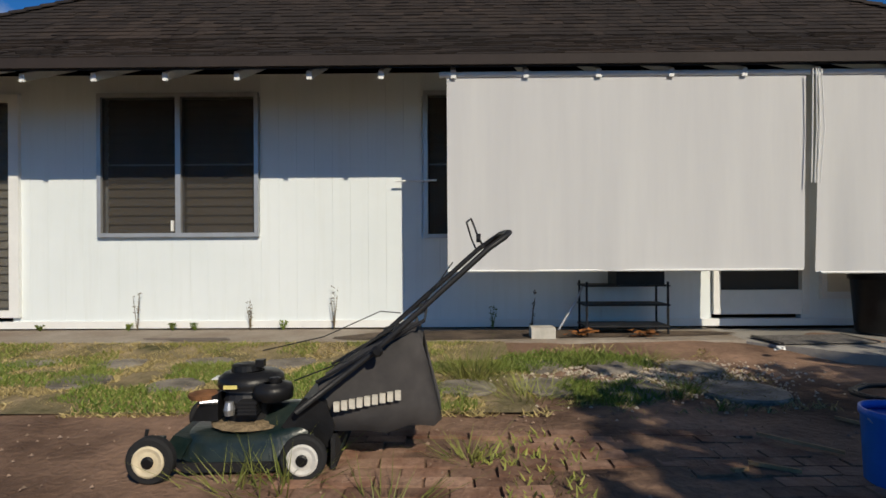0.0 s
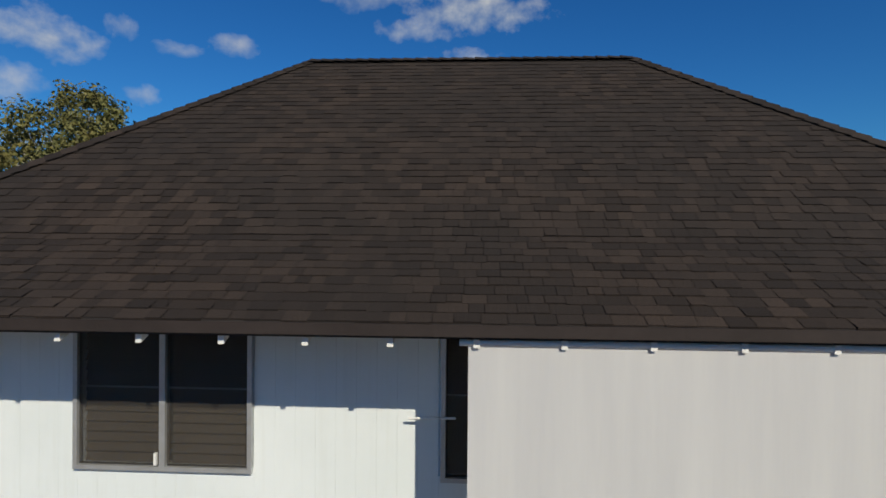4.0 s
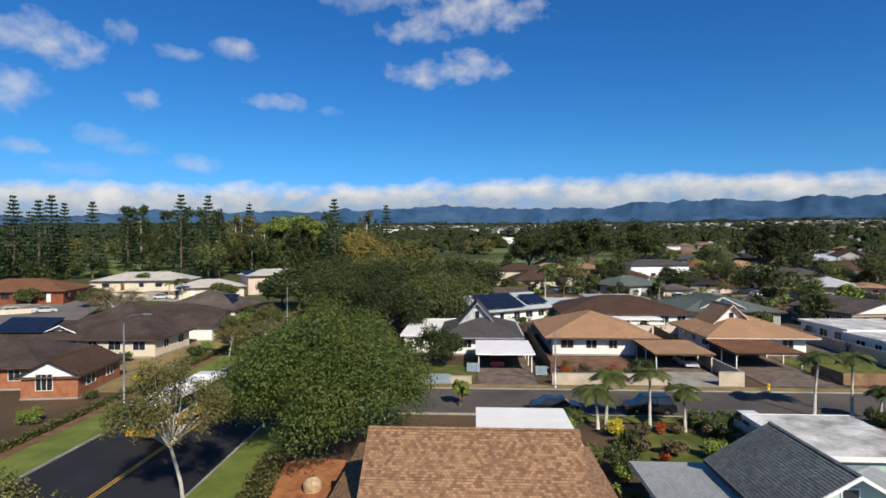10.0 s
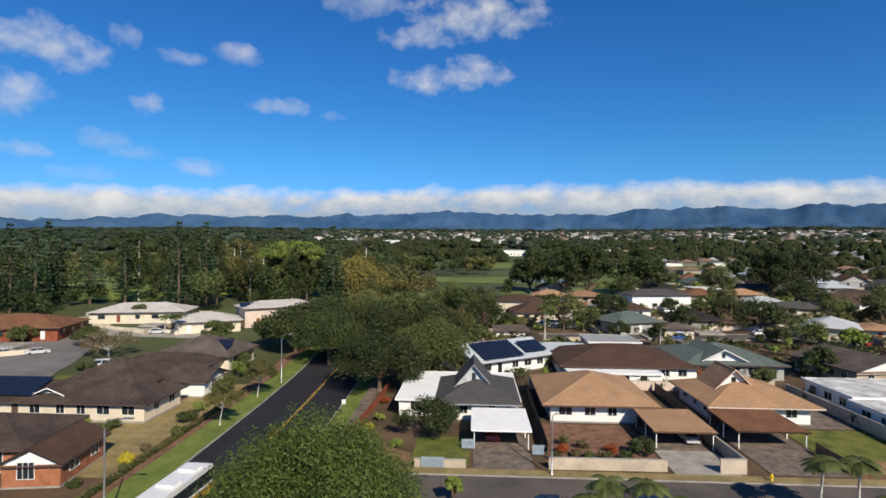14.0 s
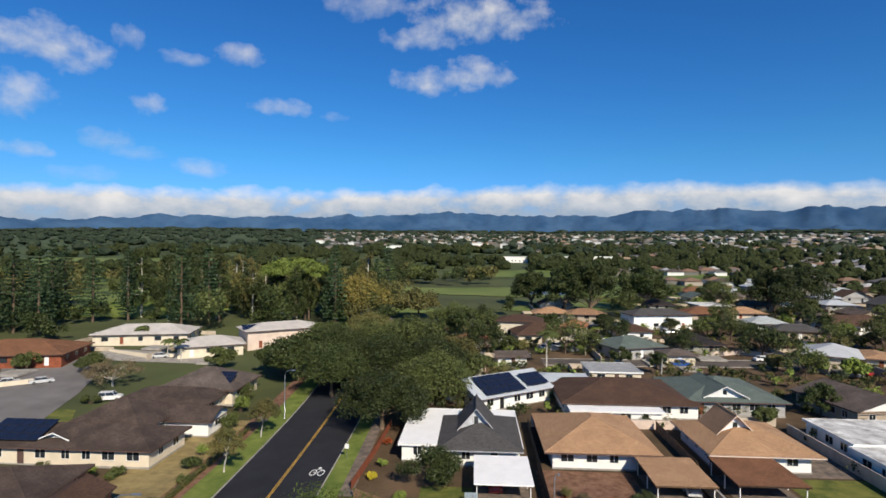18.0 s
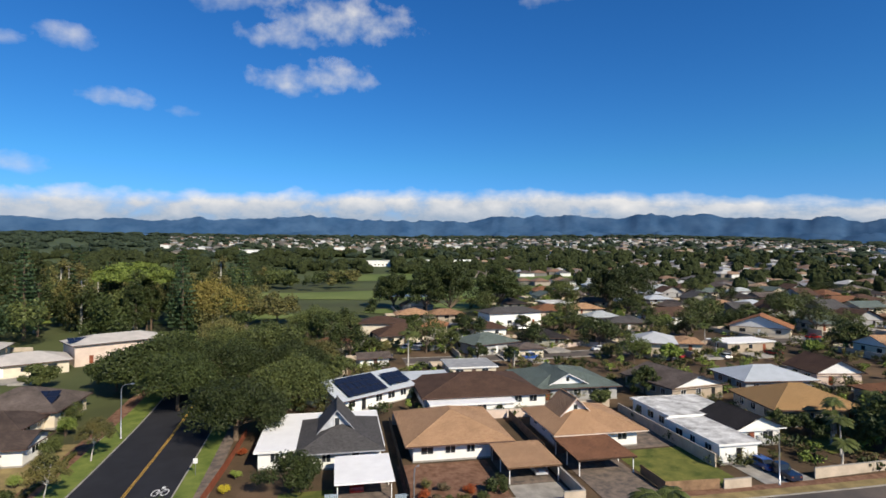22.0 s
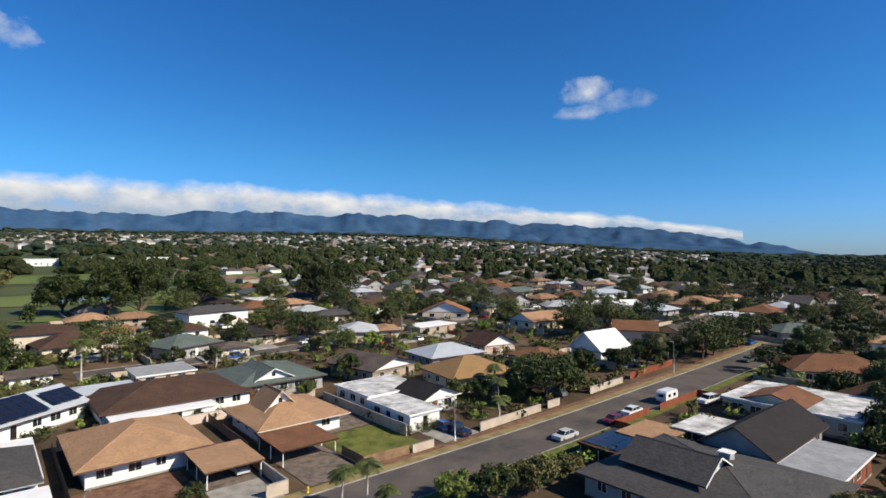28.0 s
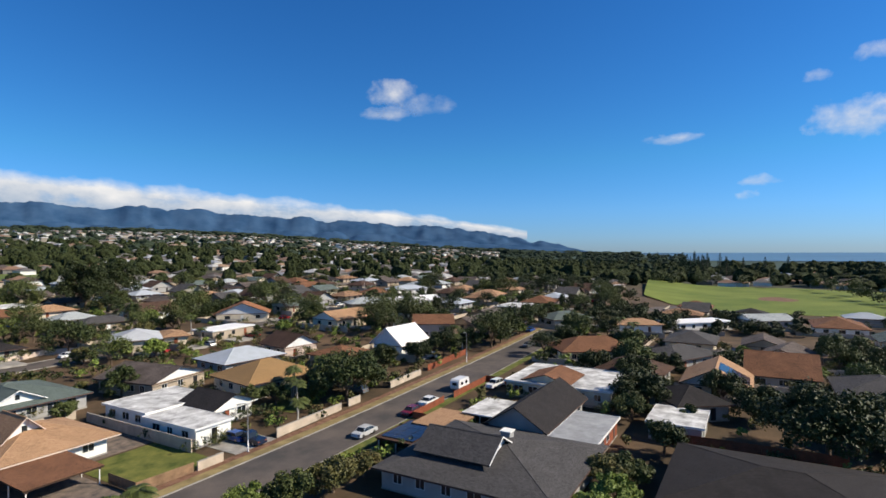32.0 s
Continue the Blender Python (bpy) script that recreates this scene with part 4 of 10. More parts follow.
# blue-grey house to its east
house(11.3, 25.5, 22.4, 37.0, "mint green house with a blue-grey shingle roof and a raised gable", sh_slate, mint_wall, pitch=0.26, over=0.9,
           upper=(14.6, 21.8, 27.2, 34.4, 5.15, 0.6, "gable_y", sh_moss), gable_mat=mint_wall, trim=trim_white, faces=("-y", "-x"), courses=0.16)
house(22.6, 30.6, 38.2, 46.8, "pale flat-roofed garage wing with a worn white roof", roof_white_worn, mint_wall, style="flat", over=0.4, faces=("-x",))

# row across the side street
house(-9.0, 9.2, 83.8, 102.0, "white house wing with a bright white flat roof", roof_white, white_wall, style="flat", over=0.5, eave=2.55)
house(-3.3, 9.1, 81.8, 98.0, "white house with a dark grey hip roof and a pointed gable", sh_grey, white_wall, upper=(-0.5, 5.3, 87.0, 95.5, 5.1, 1.15, "gable_y"), pitch=0.36, over=1.2, trim=M("trim_grey", (0.34, 0.35, 0.37), 0.7), eave=2.62, gable_mat=M("gable_grey", (0.5, 0.52, 0.55), 0.8))
carport(2.1, 9.5, 71.6, 80.8, 1.25, 2.45, "white flat-roofed carport beside the street", roof_white, slope=0.1)
house(12.0, 28.4, 82.0, 100.5, "cream house with a broad light brown hip roof", sh_tan2, white_wall, pitch=0.34, over=1.3, trim=trim_brown)
carport(24.4, 32.0, 73.0, 82.2, 1.25, 2.35, "carport with a tan brown shingle roof", sh_tan2, slope=0.2)
house(34.8, 50.5, 82.6, 98.2, "cream house with a light brown hip roof and a pointed gable", sh_tan2, white_wall, pitch=0.34, upper=(37.9, 44.1, 88.0, 95.0, 5.1, 0.98, "gable_y"), over=1.3, trim=pink_wall)
carport(34.6, 43.4, 73.8, 82.9, 1.25, 2.35, "carport with a brown shingle roof", sh_rust, slope=0.2)
house(56.2, 63.2, 73.8, 87.0, "white house with a stained white flat roof", roof_white_worn, white_wall, style="flat", over=0.4, eave=2.8, faces=("-x", "-y"))
house(56.9, 70.4, 87.04, 99.5, "rear block of the white house with a stained flat roof", roof_white_worn, white_wall, style="flat", over=0.4, eave=2.8, faces=("-x",))
house(63.3, 72.3, 79.0, 89.0, "white house wing with a dark brown gable roof", sh_char, white_wall, style="gable_y", pitch=0.42, over=0.7, eave=2.75, gable_mat=white_wall, trim=trim_white, fascia=trim_white, faces=("-y", "+x"))
# second row
house(18.0, 43.5, 105.8, 126.0, "long dark brown house with a hip roof", sh_brown, white_wall, pitch=0.26)
house(19.0, 35.5, 102.5, 106.5, "white-roofed lean-to along the dark house", roof_white, white_wall, style="flat", over=0.4, eave=2.4)
house(-3.0, 16.5, 110.5, 124.0, "white house with a pale grey roof covered in solar panels", roof_grey_metal, white_wall, pitch=0.4, style="gable_x", rz=36)
solar_array(4.6, 14.2, 107.6, 113.2, 4.7, 0.4, 6, 3, rz=36)
solar_array(13.0, 18.4, 114.6, 118.4, 4.9, 0.4, 3, 2, rz=36)
house(41.0, 60.0, 108.0, 127.5, "house with a green-grey hip roof and a gable", sh_green, grey_wall, pitch=0.28, upper=(44.6, 53.0, 109.0, 122.0, 5.3, 0.5, "gable_y"))
house(14.0, 27.0, 121.0, 130.0, "house with a pale grey metal roof", roof_grey_metal, white_wall, pitch=0.2)
house(28.0, 40.0, 130.0, 141.0, "cream house with a low grey roof", roof_flat_grey, cream_wall, style="flat", over=0.4)

NEAR = [
    # middle x and y, width and depth over the eaves, turn, height of the eaves, roof, wall, pitch, style, words
    (-2.0, 140.0, 13.0, 12.0, 4, 2.8, sh_brown, cream_wall, 0.45, "hip", "cream house with a brown hip roof"),
    (1.9, 168.3, 8.7, 11.0, 40, 2.8, sh_rust, cream_wall, 0.42, "hip", "cream house with a rust brown hip roof"),
    (17.0, 189.3, 15.7, 12.0, -8, 5.0, sh_brown, cream_wall, 0.30, "hip", "two-storey cream house with a brown hip roof"),
    (22.4, 180.4, 17.7, 14.0, 8, 2.8, sh_brown, cream_wall, 0.42, "hip", "cream house with a brown hip roof"),
    (35.7, 192.5, 8.7, 12.0, -18, 2.8, sh_orange, cream_wall, 0.40, "hip", "cream house with a terracotta orange hip roof"),
    (11.3, 148.8, 9.1, 7.0, 8, 2.4, sh_ash, white_wall, 0.30, "gable_x", "white house with a weathered ash-grey gable roof"),
    (38.6, 169.4, 6.6, 7.0, 8, 2.4, roof_white, tan_wall, 0.10, "flat", "tan house with a white flat roof"),
    (45.7, 163.1, 16.5, 14.0, 21, 2.8, sh_green, grey_wall, 0.36, "hip", "grey house with a green-grey hip roof"),
    (52.0, 185.0, 13.2, 10.0, -0, 2.8, sh_brown, white_wall, 0.36, "hip", "white house with a brown hip roof"),
    (66.6, 204.8, 23.1, 12.0, 10, 5.0, sh_grey, white_wall, 0.30, "hip", "two-storey white house with a dark grey hip roof"),
    (55.2, 152.8, 9.0, 8.0, 2, 2.6, sh_ash, cream_wall, 0.30, "hip", "cream house with a weathered ash-grey hip roof"),
    (95.0, 153.0, 13.1, 16.0, -32, 2.8, roof_pale_metal, cream_wall, 0.34, "hip", "cream house with a pale grey hip roof"),
    (103.4, 184.9, 16.0, 10.0, -8, 2.8, sh_grey, tan_wall, 0.36, "hip", "tan house with a dark grey hip roof"),
    (125.6, 195.6, 18.2, 12.0, 12, 2.8, sh_brown, white_wall, 0.50, "gable_x", "white house with a brown gable roof"),
    (103.7, 149.9, 7.8, 14.0, -24, 2.6, sh_tan2, cream_wall, 0.24, "hip", "cream house with a light brown hip roof"),
    (125.8, 209.3, 10.1, 10.0, -24, 2.8, sh_ash, white_wall, 0.36, "hip", "white house with a weathered ash-grey hip roof"),
    (73.4, 111.1, 14.6, 16.0, 9, 2.8, sh_ash, tan_wall, 0.30, "gable_y", "tan house with a weathered ash-grey gable roof turned to the street"),
    (94.3, 109.5, 16.9, 13.0, -6, 2.8, roof_grey_metal, grey_wall, 0.34, "hip", "grey house with a pale grey metal hip roof"),
    (86.0, 91.9, 17.3, 15.0, -10, 2.8, sh_gold, cream_wall, 0.40, "hip", "cream house with a golden tan hip roof"),
    (111.8, 111.3, 11.5, 12.0, -10, 2.8, sh_brown, pink_wall, 0.50, "gable_y", "pinkish house with a brown gable roof turned to the street"),
    (128.4, 86.6, 13.3, 11.0, -3, 2.8, roof_white, white_wall, 0.80, "gable_x", "white house with a white gable roof"),
    (151.6, 90.0, 12.9, 13.0, -60, 4.6, sh_rust, pink_wall, 0.35, "gable_x", "two-storey pinkish house with a rust brown gable roof"),
    (178.6, 112.6, 20.7, 12.0, -8, 2.8, sh_ash, white_wall, 0.36, "hip", "white house with a weathered ash-grey hip roof"),
    (152.5, 127.3, 18.5, 13.0, -4, 2.8, sh_tan2, cream_wall, 0.40, "gable_x", "cream house with a light brown gable roof"),
    (186.6, 143.3, 17.0, 12.0, -36, 2.8, sh_slate, tan_wall, 0.36, "hip", "tan house with a blue-grey hip roof"),
    (203.0, 131.5, 24.2, 12.0, -29, 2.8, roof_white, white_wall, 0.30, "gable_x", "white house with a white gable roof"),
    (221.1, 165.1, 12.7, 12.0, -30, 2.8, sh_rust, cream_wall, 0.40, "hip", "cream house with a rust brown hip roof"),
    (244.9, 161.6, 21.6, 12.0, -18, 2.8, roof_grey_metal, white_wall, 0.30, "hip", "white house with a pale grey metal hip roof"),
    (230.8, 218.1, 20.8, 12.0, -9, 2.8, sh_rust, cream_wall, 0.40, "hip", "cream house with a rust brown hip roof"),
    (141.6, 164.5, 18.8, 12.0, -45, 2.8, sh_orange, cream_wall, 0.40, "gable_y", "cream house with a terracotta orange gable roof turned to the street"),
    (117.8, 145.0, 16.4, 9.0, 3, 2.8, roof_white, tan_wall, 0.20, "flat", "tan house with a white flat roof"),
    (190.4, 60.4, 16.2, 12.0, -38, 2.8, sh_green, grey_wall, 0.36, "hip", "grey house with a green-grey hip roof"),
    (148.1, 39.6, 21.2, 14.0, -54, 2.8, sh_rust, cream_wall, 0.40, "hip", "cream house with a rust brown hip roof"),
    (200.2, 38.2, 15.5, 11.0, -62, 2.8, sh_tan2, white_wall, 0.30, "hip", "white house with a light brown hip roof"),
    (224.7, 22.1, 24.7, 11.0, -46, 2.8, roof_white, white_wall, 0.20, "flat", "white house with a white flat roof"),
    (242.6, -0.1, 17.0, 12.0, -57, 2.8, sh_slate, grey_wall, 0.34, "gable_x", "grey house with a blue-grey gable roof"),
    (154.3, 20.1, 18.1, 14.0, -29, 2.8, sh_grey, grey_wall, 0.30, "hip", "grey house with a dark grey hip roof"),
    (129.0, 26.0, 14.6, 13.0, -95, 2.8, sh_brown, grey_wall, 0.45, "hip", "grey house with a brown hip roof"),
    (165.1, -3.9, 11.8, 15.0, -103, 2.8, sh_ash, grey_wall, 0.40, "gable_y", "grey house with a weathered ash-grey gable roof turned to the street"),
    (111.0, 13.3, 10.4, 12.0, -54, 2.8, sh_char, grey_wall, 0.40, "hip", "grey house with a charcoal hip roof"),
    (110.0, 92.0, 12.0, 12.0, 0, 2.7, sh_rust, tan_wall, 0.30, "hip", "small white house with a rust brown hip roof"),
    (283.5, 219.0, 17.0, 14.0, 0, 2.7, roof_grey_metal, white_wall, 0.30, "hip", "white house with a pale metal hip roof"),
    (237.0, -22.0, 22.0, 16.0, 0, 2.7, sh_rust, white_wall, 0.34, "hip", "white house with a rust brown hip roof"),
    (130.0, 9.5, 16.0, 13.0, 0, 2.7, sh_tan2, cream_wall, 0.50, "gable_x", "house with a tan gable roof and solar panels"),
    (133.5, -17.5, 17.0, 15.0, 0, 2.7, sh_grey, grey_wall, 0.36, "hip", "grey house with a dark grey hip roof"),
    (180.5, 19.0, 17.0, 14.0, 0, 2.7, sh_grey, cream_wall, 0.36, "hip", "cream house with a grey hip roof"),
    (144.0, -2.0, 16.0, 14.0, 0, 2.7, sh_rust, grey_wall, 0.50, "gable_y", "grey house with a brown gable roof"),
    (-96.7, 164.3, 27.0, 15.0, 14, 2.9, roof_pale, cream_wall, 0.3, "hip", "long cream house with a pale grey hip roof"),
    (-71.9, 153.0, 18.0, 13.0, 30, 2.8, roof_pale, cream_wall, 0.3, "hip", "pale house with a light grey hip roof"),
    (-57.0, 168.0, 24.0, 13.0, 36, 5.0, roof_pale, pink_wall, 0.26, "hip", "pale two-storey house with a light grey roof and solar panels"),
    (-112.0, 136.0, 26.0, 18.0, 15, 2.8, sh_rust, wood_red, 0.3, "hip", "large red-brown house with a rust brown hip roof"),
]
for cx, cy, w, d, turn, ev, rm, wm, pi, st, words in NEAR:
    house(cx - w / 2, cx + w / 2, cy - d / 2, cy + d / 2, words, rm, wm, pitch=pi, style=st, over=0.8 if st != "flat" else 0.4, faces=("-y", "-x", "+x"), eave=ev, gable_mat=trim_white, rz=turn, plain=math.hypot(cx, cy) > 160)
solar_array(124, 131, 3.6, 9.0, 4.35, 0.5, 4, 3)

# south side of the street
house(58.5, 80.0, 20.0, 43.5, "dark grey house with a spreading grey shingle roof", sh_grey, grey_wall, pitch=0.22, over=0.9, upper=(62.5, 70.5, 29.5, 40.0, 5.4, 0.55, "gable_y"), faces=("-x", "+y"))
carport(68.3, 77.8, 43.6, 50.3, 1.25, 2.3, "carport whose flat roof carries blue solar panels", sh_brown, slope=0.05)
solar_array(69.0, 77.0, 44.2, 49.8, 3.62, 0.0, 5, 3)
carport(75.8, 84.8, 41.8, 48.9, 1.25, 2.5, "carport with a flat brown roof", sh_tan2, slope=0.05)
carport(83.5, 93.6, 38.0, 44.2, 1.25, 2.75, "carport with a stained white flat roof", roof_white_worn, slope=0.05)
house(80.0, 102.0, 28.6, 38.8, "dark brown house with a tall gable", sh_char, grey_wall, style="gable_x", pitch=0.62, over=0.8, gable_mat=grey_wall)
house(73.6, 93.2, 21.2, 28.2, "low house with a weathered grey flat roof", roof_flat_grey, wood_red, style="flat", over=0.4, eave=2.7)
house(104.8, 123.0, 25.0, 46.0, "pale house with a cream flat roof edge and a brown gable", roof_white_worn, cream_wall, style="flat", over=0.4, eave=2.9)
house(106.0, 116.5, 33.0, 43.0, "house wing with a brown gable roof", sh_rust, cream_wall, style="gable_x", pitch=0.3, over=0.5, eave=3.0)
house(93.4, 104.0, 9.2, 17.5, "small house with a stained grey flat roof", roof_white_worn, grey_wall, style="flat", over=0.4)
house(66.0, 86.0, -12.0, 12.0, "broad dark house with a charcoal hip roof", sh_char, trim_brown, pitch=0.2)
ch = thing("chimney", "square white louvred vent tower on the dark roof", "chimney", (71.8, 31.2, 5.0))
part("shaft", Build().box(-0.65, -0.65, 0, 0.65, 0.65, 1.5), grey_wall, ch)
part("cap", Build().box(-0.8, -0.8, 1.5, 0.8, 0.8, 1.64), white_wall, ch)

# west of the main road
house(-62.5, -46.4, 59.5, 72.0, "brick house with a brown hip roof", sh_worn, brick_wall, pitch=0.36, faces=("-y", "+x"), rz=8)
brick_wing = house(-46.15, -39.75, 57.2, 67.0, "brick wing with a brown gable roof and a white lattice window", sh_brown, brick_wall, style="gable_y", pitch=0.5, eave=2.35, over=0.4, gable_mat=white_wall, faces=("+x",), fascia=trim_brown, rz=9)
add_window(brick_wing, -0.5, -4.5, 0.95, 1.6, 1.65, "-y", bars=2)
house(-69.0, -42.5, 77.5, 88.5, "long cream front wing with a weathered brown hip roof", sh_worn, cream_wall, pitch=0.34, upper=(-60.5, -55.5, 79.0, 87.0, 4.75, 0.4, "gable_y"), faces=("-y", "+x"))
house(-62.0, -48.0, 84.0, 97.5, "tall rear part of the cream house with a brown hip roof", sh_worn, cream_wall, pitch=0.5, eave=3.0, faces=("+x",))
house(-50.0, -40.5, 90.5, 99.0, "small side wing with a brown gable roof", sh_worn, white_wall, pitch=0.34, style="gable_x", faces=("+x",), gable_mat=white_wall)
solar_array(-68.5, -60.0, 78.4, 83.0, 4.5, 0.36, 5, 3)
house(-63.5, -45.5, 99.0, 109.5, "low front wing with a worn grey-brown hip roof", sh_worn, cream_wall, pitch=0.34)
house(-60.0, -44.0, 107.0, 120.5, "cream house with a weathered ash-brown roof and solar panels", sh_ash, cream_wall, pitch=0.45, eave=2.9)
solar_array(-52.5, -45.8, 107.8, 112.6, 4.55, 0.45, 4, 3)
solar_array(-64.5, -51.5, 158.2, 161.6, 7.0, 0.26, 8, 2, rz=36)
house(-140.0, -112.0, 104.0, 122.0, "house with a teal green roof", sh_green, blue_wall, pitch=0.3)
house(-100.0, -76.0, 66.0, 84.0, "house with a brown hip roof", sh_brown, cream_wall, pitch=0.32)

# lots further off: a few kinds, repeated along the streets
KINDS = [
    (sh_brown, tan_wall, "hip", 0.38, "tan house with a brown hip roof"), (sh_tan2, cream_wall, "hip", 0.36, "cream house with a light brown hip roof"),
    (sh_grey, khaki_wall, "gable_y", 0.42, "khaki house with a grey gable roof"), (roof_white_worn, tan_wall, "flat", 0.2, "tan house with a worn white flat roof"),
    (sh_rust, pink_wall, "hip", 0.38, "pinkish house with a rust hip roof"), (roof_grey_metal, grey_wall, "hip", 0.34, "grey house with a pale metal roof"),
    (sh_ash, tan_wall, "gable_x", 0.36, "tan house with an ash-grey gable roof"), (sh_char, khaki_wall, "hip", 0.36, "khaki house with a charcoal hip roof"),
    (sh_green, cream_wall, "gable_x", 0.4, "cream house with a green-grey gable roof"), (sh_brown, grey_wall, "gable_y", 0.46, "grey house with a dark brown gable roof"),
    (sh_tan, tan_wall, "hip", 0.34, "tan house with a mottled tan hip roof"), (sh_slate, white_wall, "hip", 0.36, "white house with a blue-grey hip roof"),
]
protos = []
rnd = random.Random(11)
spots = []
for row, yy in enumerate((136, 169, 200, 224, 252, 284, 316, 348, 382, 414)):
    for k in range(40):
        x = 20 + k * 20 + rnd.uniform(-4, 4) + (row % 2) * 8
        y = yy + rnd.uniform(-3, 3)
        if y > 250 and x < 60 + (y - 250) * 0.75:
            continue
        spots.append((x, y))
for yy in (-60, -32, 28, 84, 112, 2, -90):
    for k in range(30):
        x = 146 + k * 20 + rnd.uniform(-4, 4)
        if not in_park(x, yy, 14):
            spots.append((x, yy + rnd.uniform(-3, 3)))
taken = [(cx, cy, max(w, d) * 0.45 + 8.5, max(w, d) * 0.45 + 8.5) for cx, cy, w, d, *_ in NEAR]
used = 0
for x, y in spots:
    if any(abs(x - cx) < rx and abs(y - cy) < ry for cx, cy, rx, ry in taken) or (x < 105 and y < 140) or abs(y - 152) < 11 and x < 330 or math.hypot(x, y) > 400:
        continue
    k = used % len(KINDS)
    used += 1
    if len(protos) < len(KINDS):
        rm, wm, st, pi, words = KINDS[k]
        w, d = rnd.uniform(13, 17), rnd.uniform(11, 14)
        protos.append(house(x - w / 2, x + w / 2, y - d / 2, y + d / 2, words, rm, wm, pitch=pi, style=st, faces=("-y", "-x"), eave=2.5, over=1.0, gable_mat=wm, plain=True))
    else:
        FOOT.append((x - 8, x + 8, y - 8, y + 8))
        copy_thing(protos[rnd.randrange(len(protos))], pose(x, y, gz(x, y), 0, 0, rnd.choice((0, 0, 180, 90))))


# ---------------------------------------------------------------- distance: hills, clouds
def at_angle(az, el, r):
    a, e = radians(az), radians(el)
    return (r * math.sin(a), r * math.cos(a), 30 + r * math.tan(e))


RIDGE = [(-75, 1.5), (-50, 2.1), (-42, 2.4), (-26, 3.0), (-10, 3.55), (-4, 3.9), (3, 3.7), (12, 3.55), (18, 3.9), (24, 4.1), (29, 3.6), (33, 3.9), (44, 3.1), (55, 2.6), (62, 2.0), (68, 1.15), (73, 0.4), (77, 0.05), (82, 0.0)]


def ridge_at(az):
    for (a0, e0), (a1, e1) in zip(RIDGE, RIDGE[1:]):
        if a0 <= az <= a1:
            return e0 + (e1 - e0) * (az - a0) / (a1 - a0)
    return 0.1


# wooded hills; the blue of the haze before them is in the base colour
hill_mat, nt, p = nodes_of("hills_painted_haze")
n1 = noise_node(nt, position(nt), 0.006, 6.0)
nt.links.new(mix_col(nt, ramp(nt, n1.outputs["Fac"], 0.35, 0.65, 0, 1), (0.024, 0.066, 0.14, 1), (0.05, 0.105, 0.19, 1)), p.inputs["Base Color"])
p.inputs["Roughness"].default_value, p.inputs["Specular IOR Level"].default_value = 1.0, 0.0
for layer, (r0, depth, scale, drop) in enumerate(((4150, 420, 1.0, 0.0), (3500, 420, 0.72, 0.55))):
    b = Build()
    na, nd = 520, 14
    for j in range(nd + 1):
        for i in range(na + 1):
            az = -78 + 162 * i / na
            f = j / nd
            el = max(ridge_at(az) * scale - drop + 0.2 * min(1, ridge_at(az)), 0.0)
            q = noise.fractal(Vector((az * 0.32, layer * 9.0, 0.5)), 0.9, 2.0, 6) * 0.22 + noise.fractal(Vector((az * 1.1, f * 2.5, layer)), 0.8, 2.0, 4) * 0.3 * (1 - f * 0.5)
            q += noise.fractal(Vector((az * 0.4, layer * 5.0, 3.5)), 0.9, 2.0, 4) * 0.34 * f
            r = r0 + depth * f + 45 * noise.fractal(Vector((az * 0.28, f * 1.8, layer + 6.0)), 1.0, 2.0, 3) * (0.3 + f)
            base = -0.4
            top = el + q * min(1.0, el) * 0.9 - 0.5 * smooth_step(70, 77, az)
            x, y, z = at_angle(az, base + (top - base) * (f ** 0.75), r)
            b.v.append((x, y, z))
    for j in range(nd):
        for i in range(na):
            n = j * (na + 1) + i
            b.f.append((n, n + 1, n + na + 2, n + na + 1))
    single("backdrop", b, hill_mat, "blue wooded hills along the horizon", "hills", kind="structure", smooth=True)


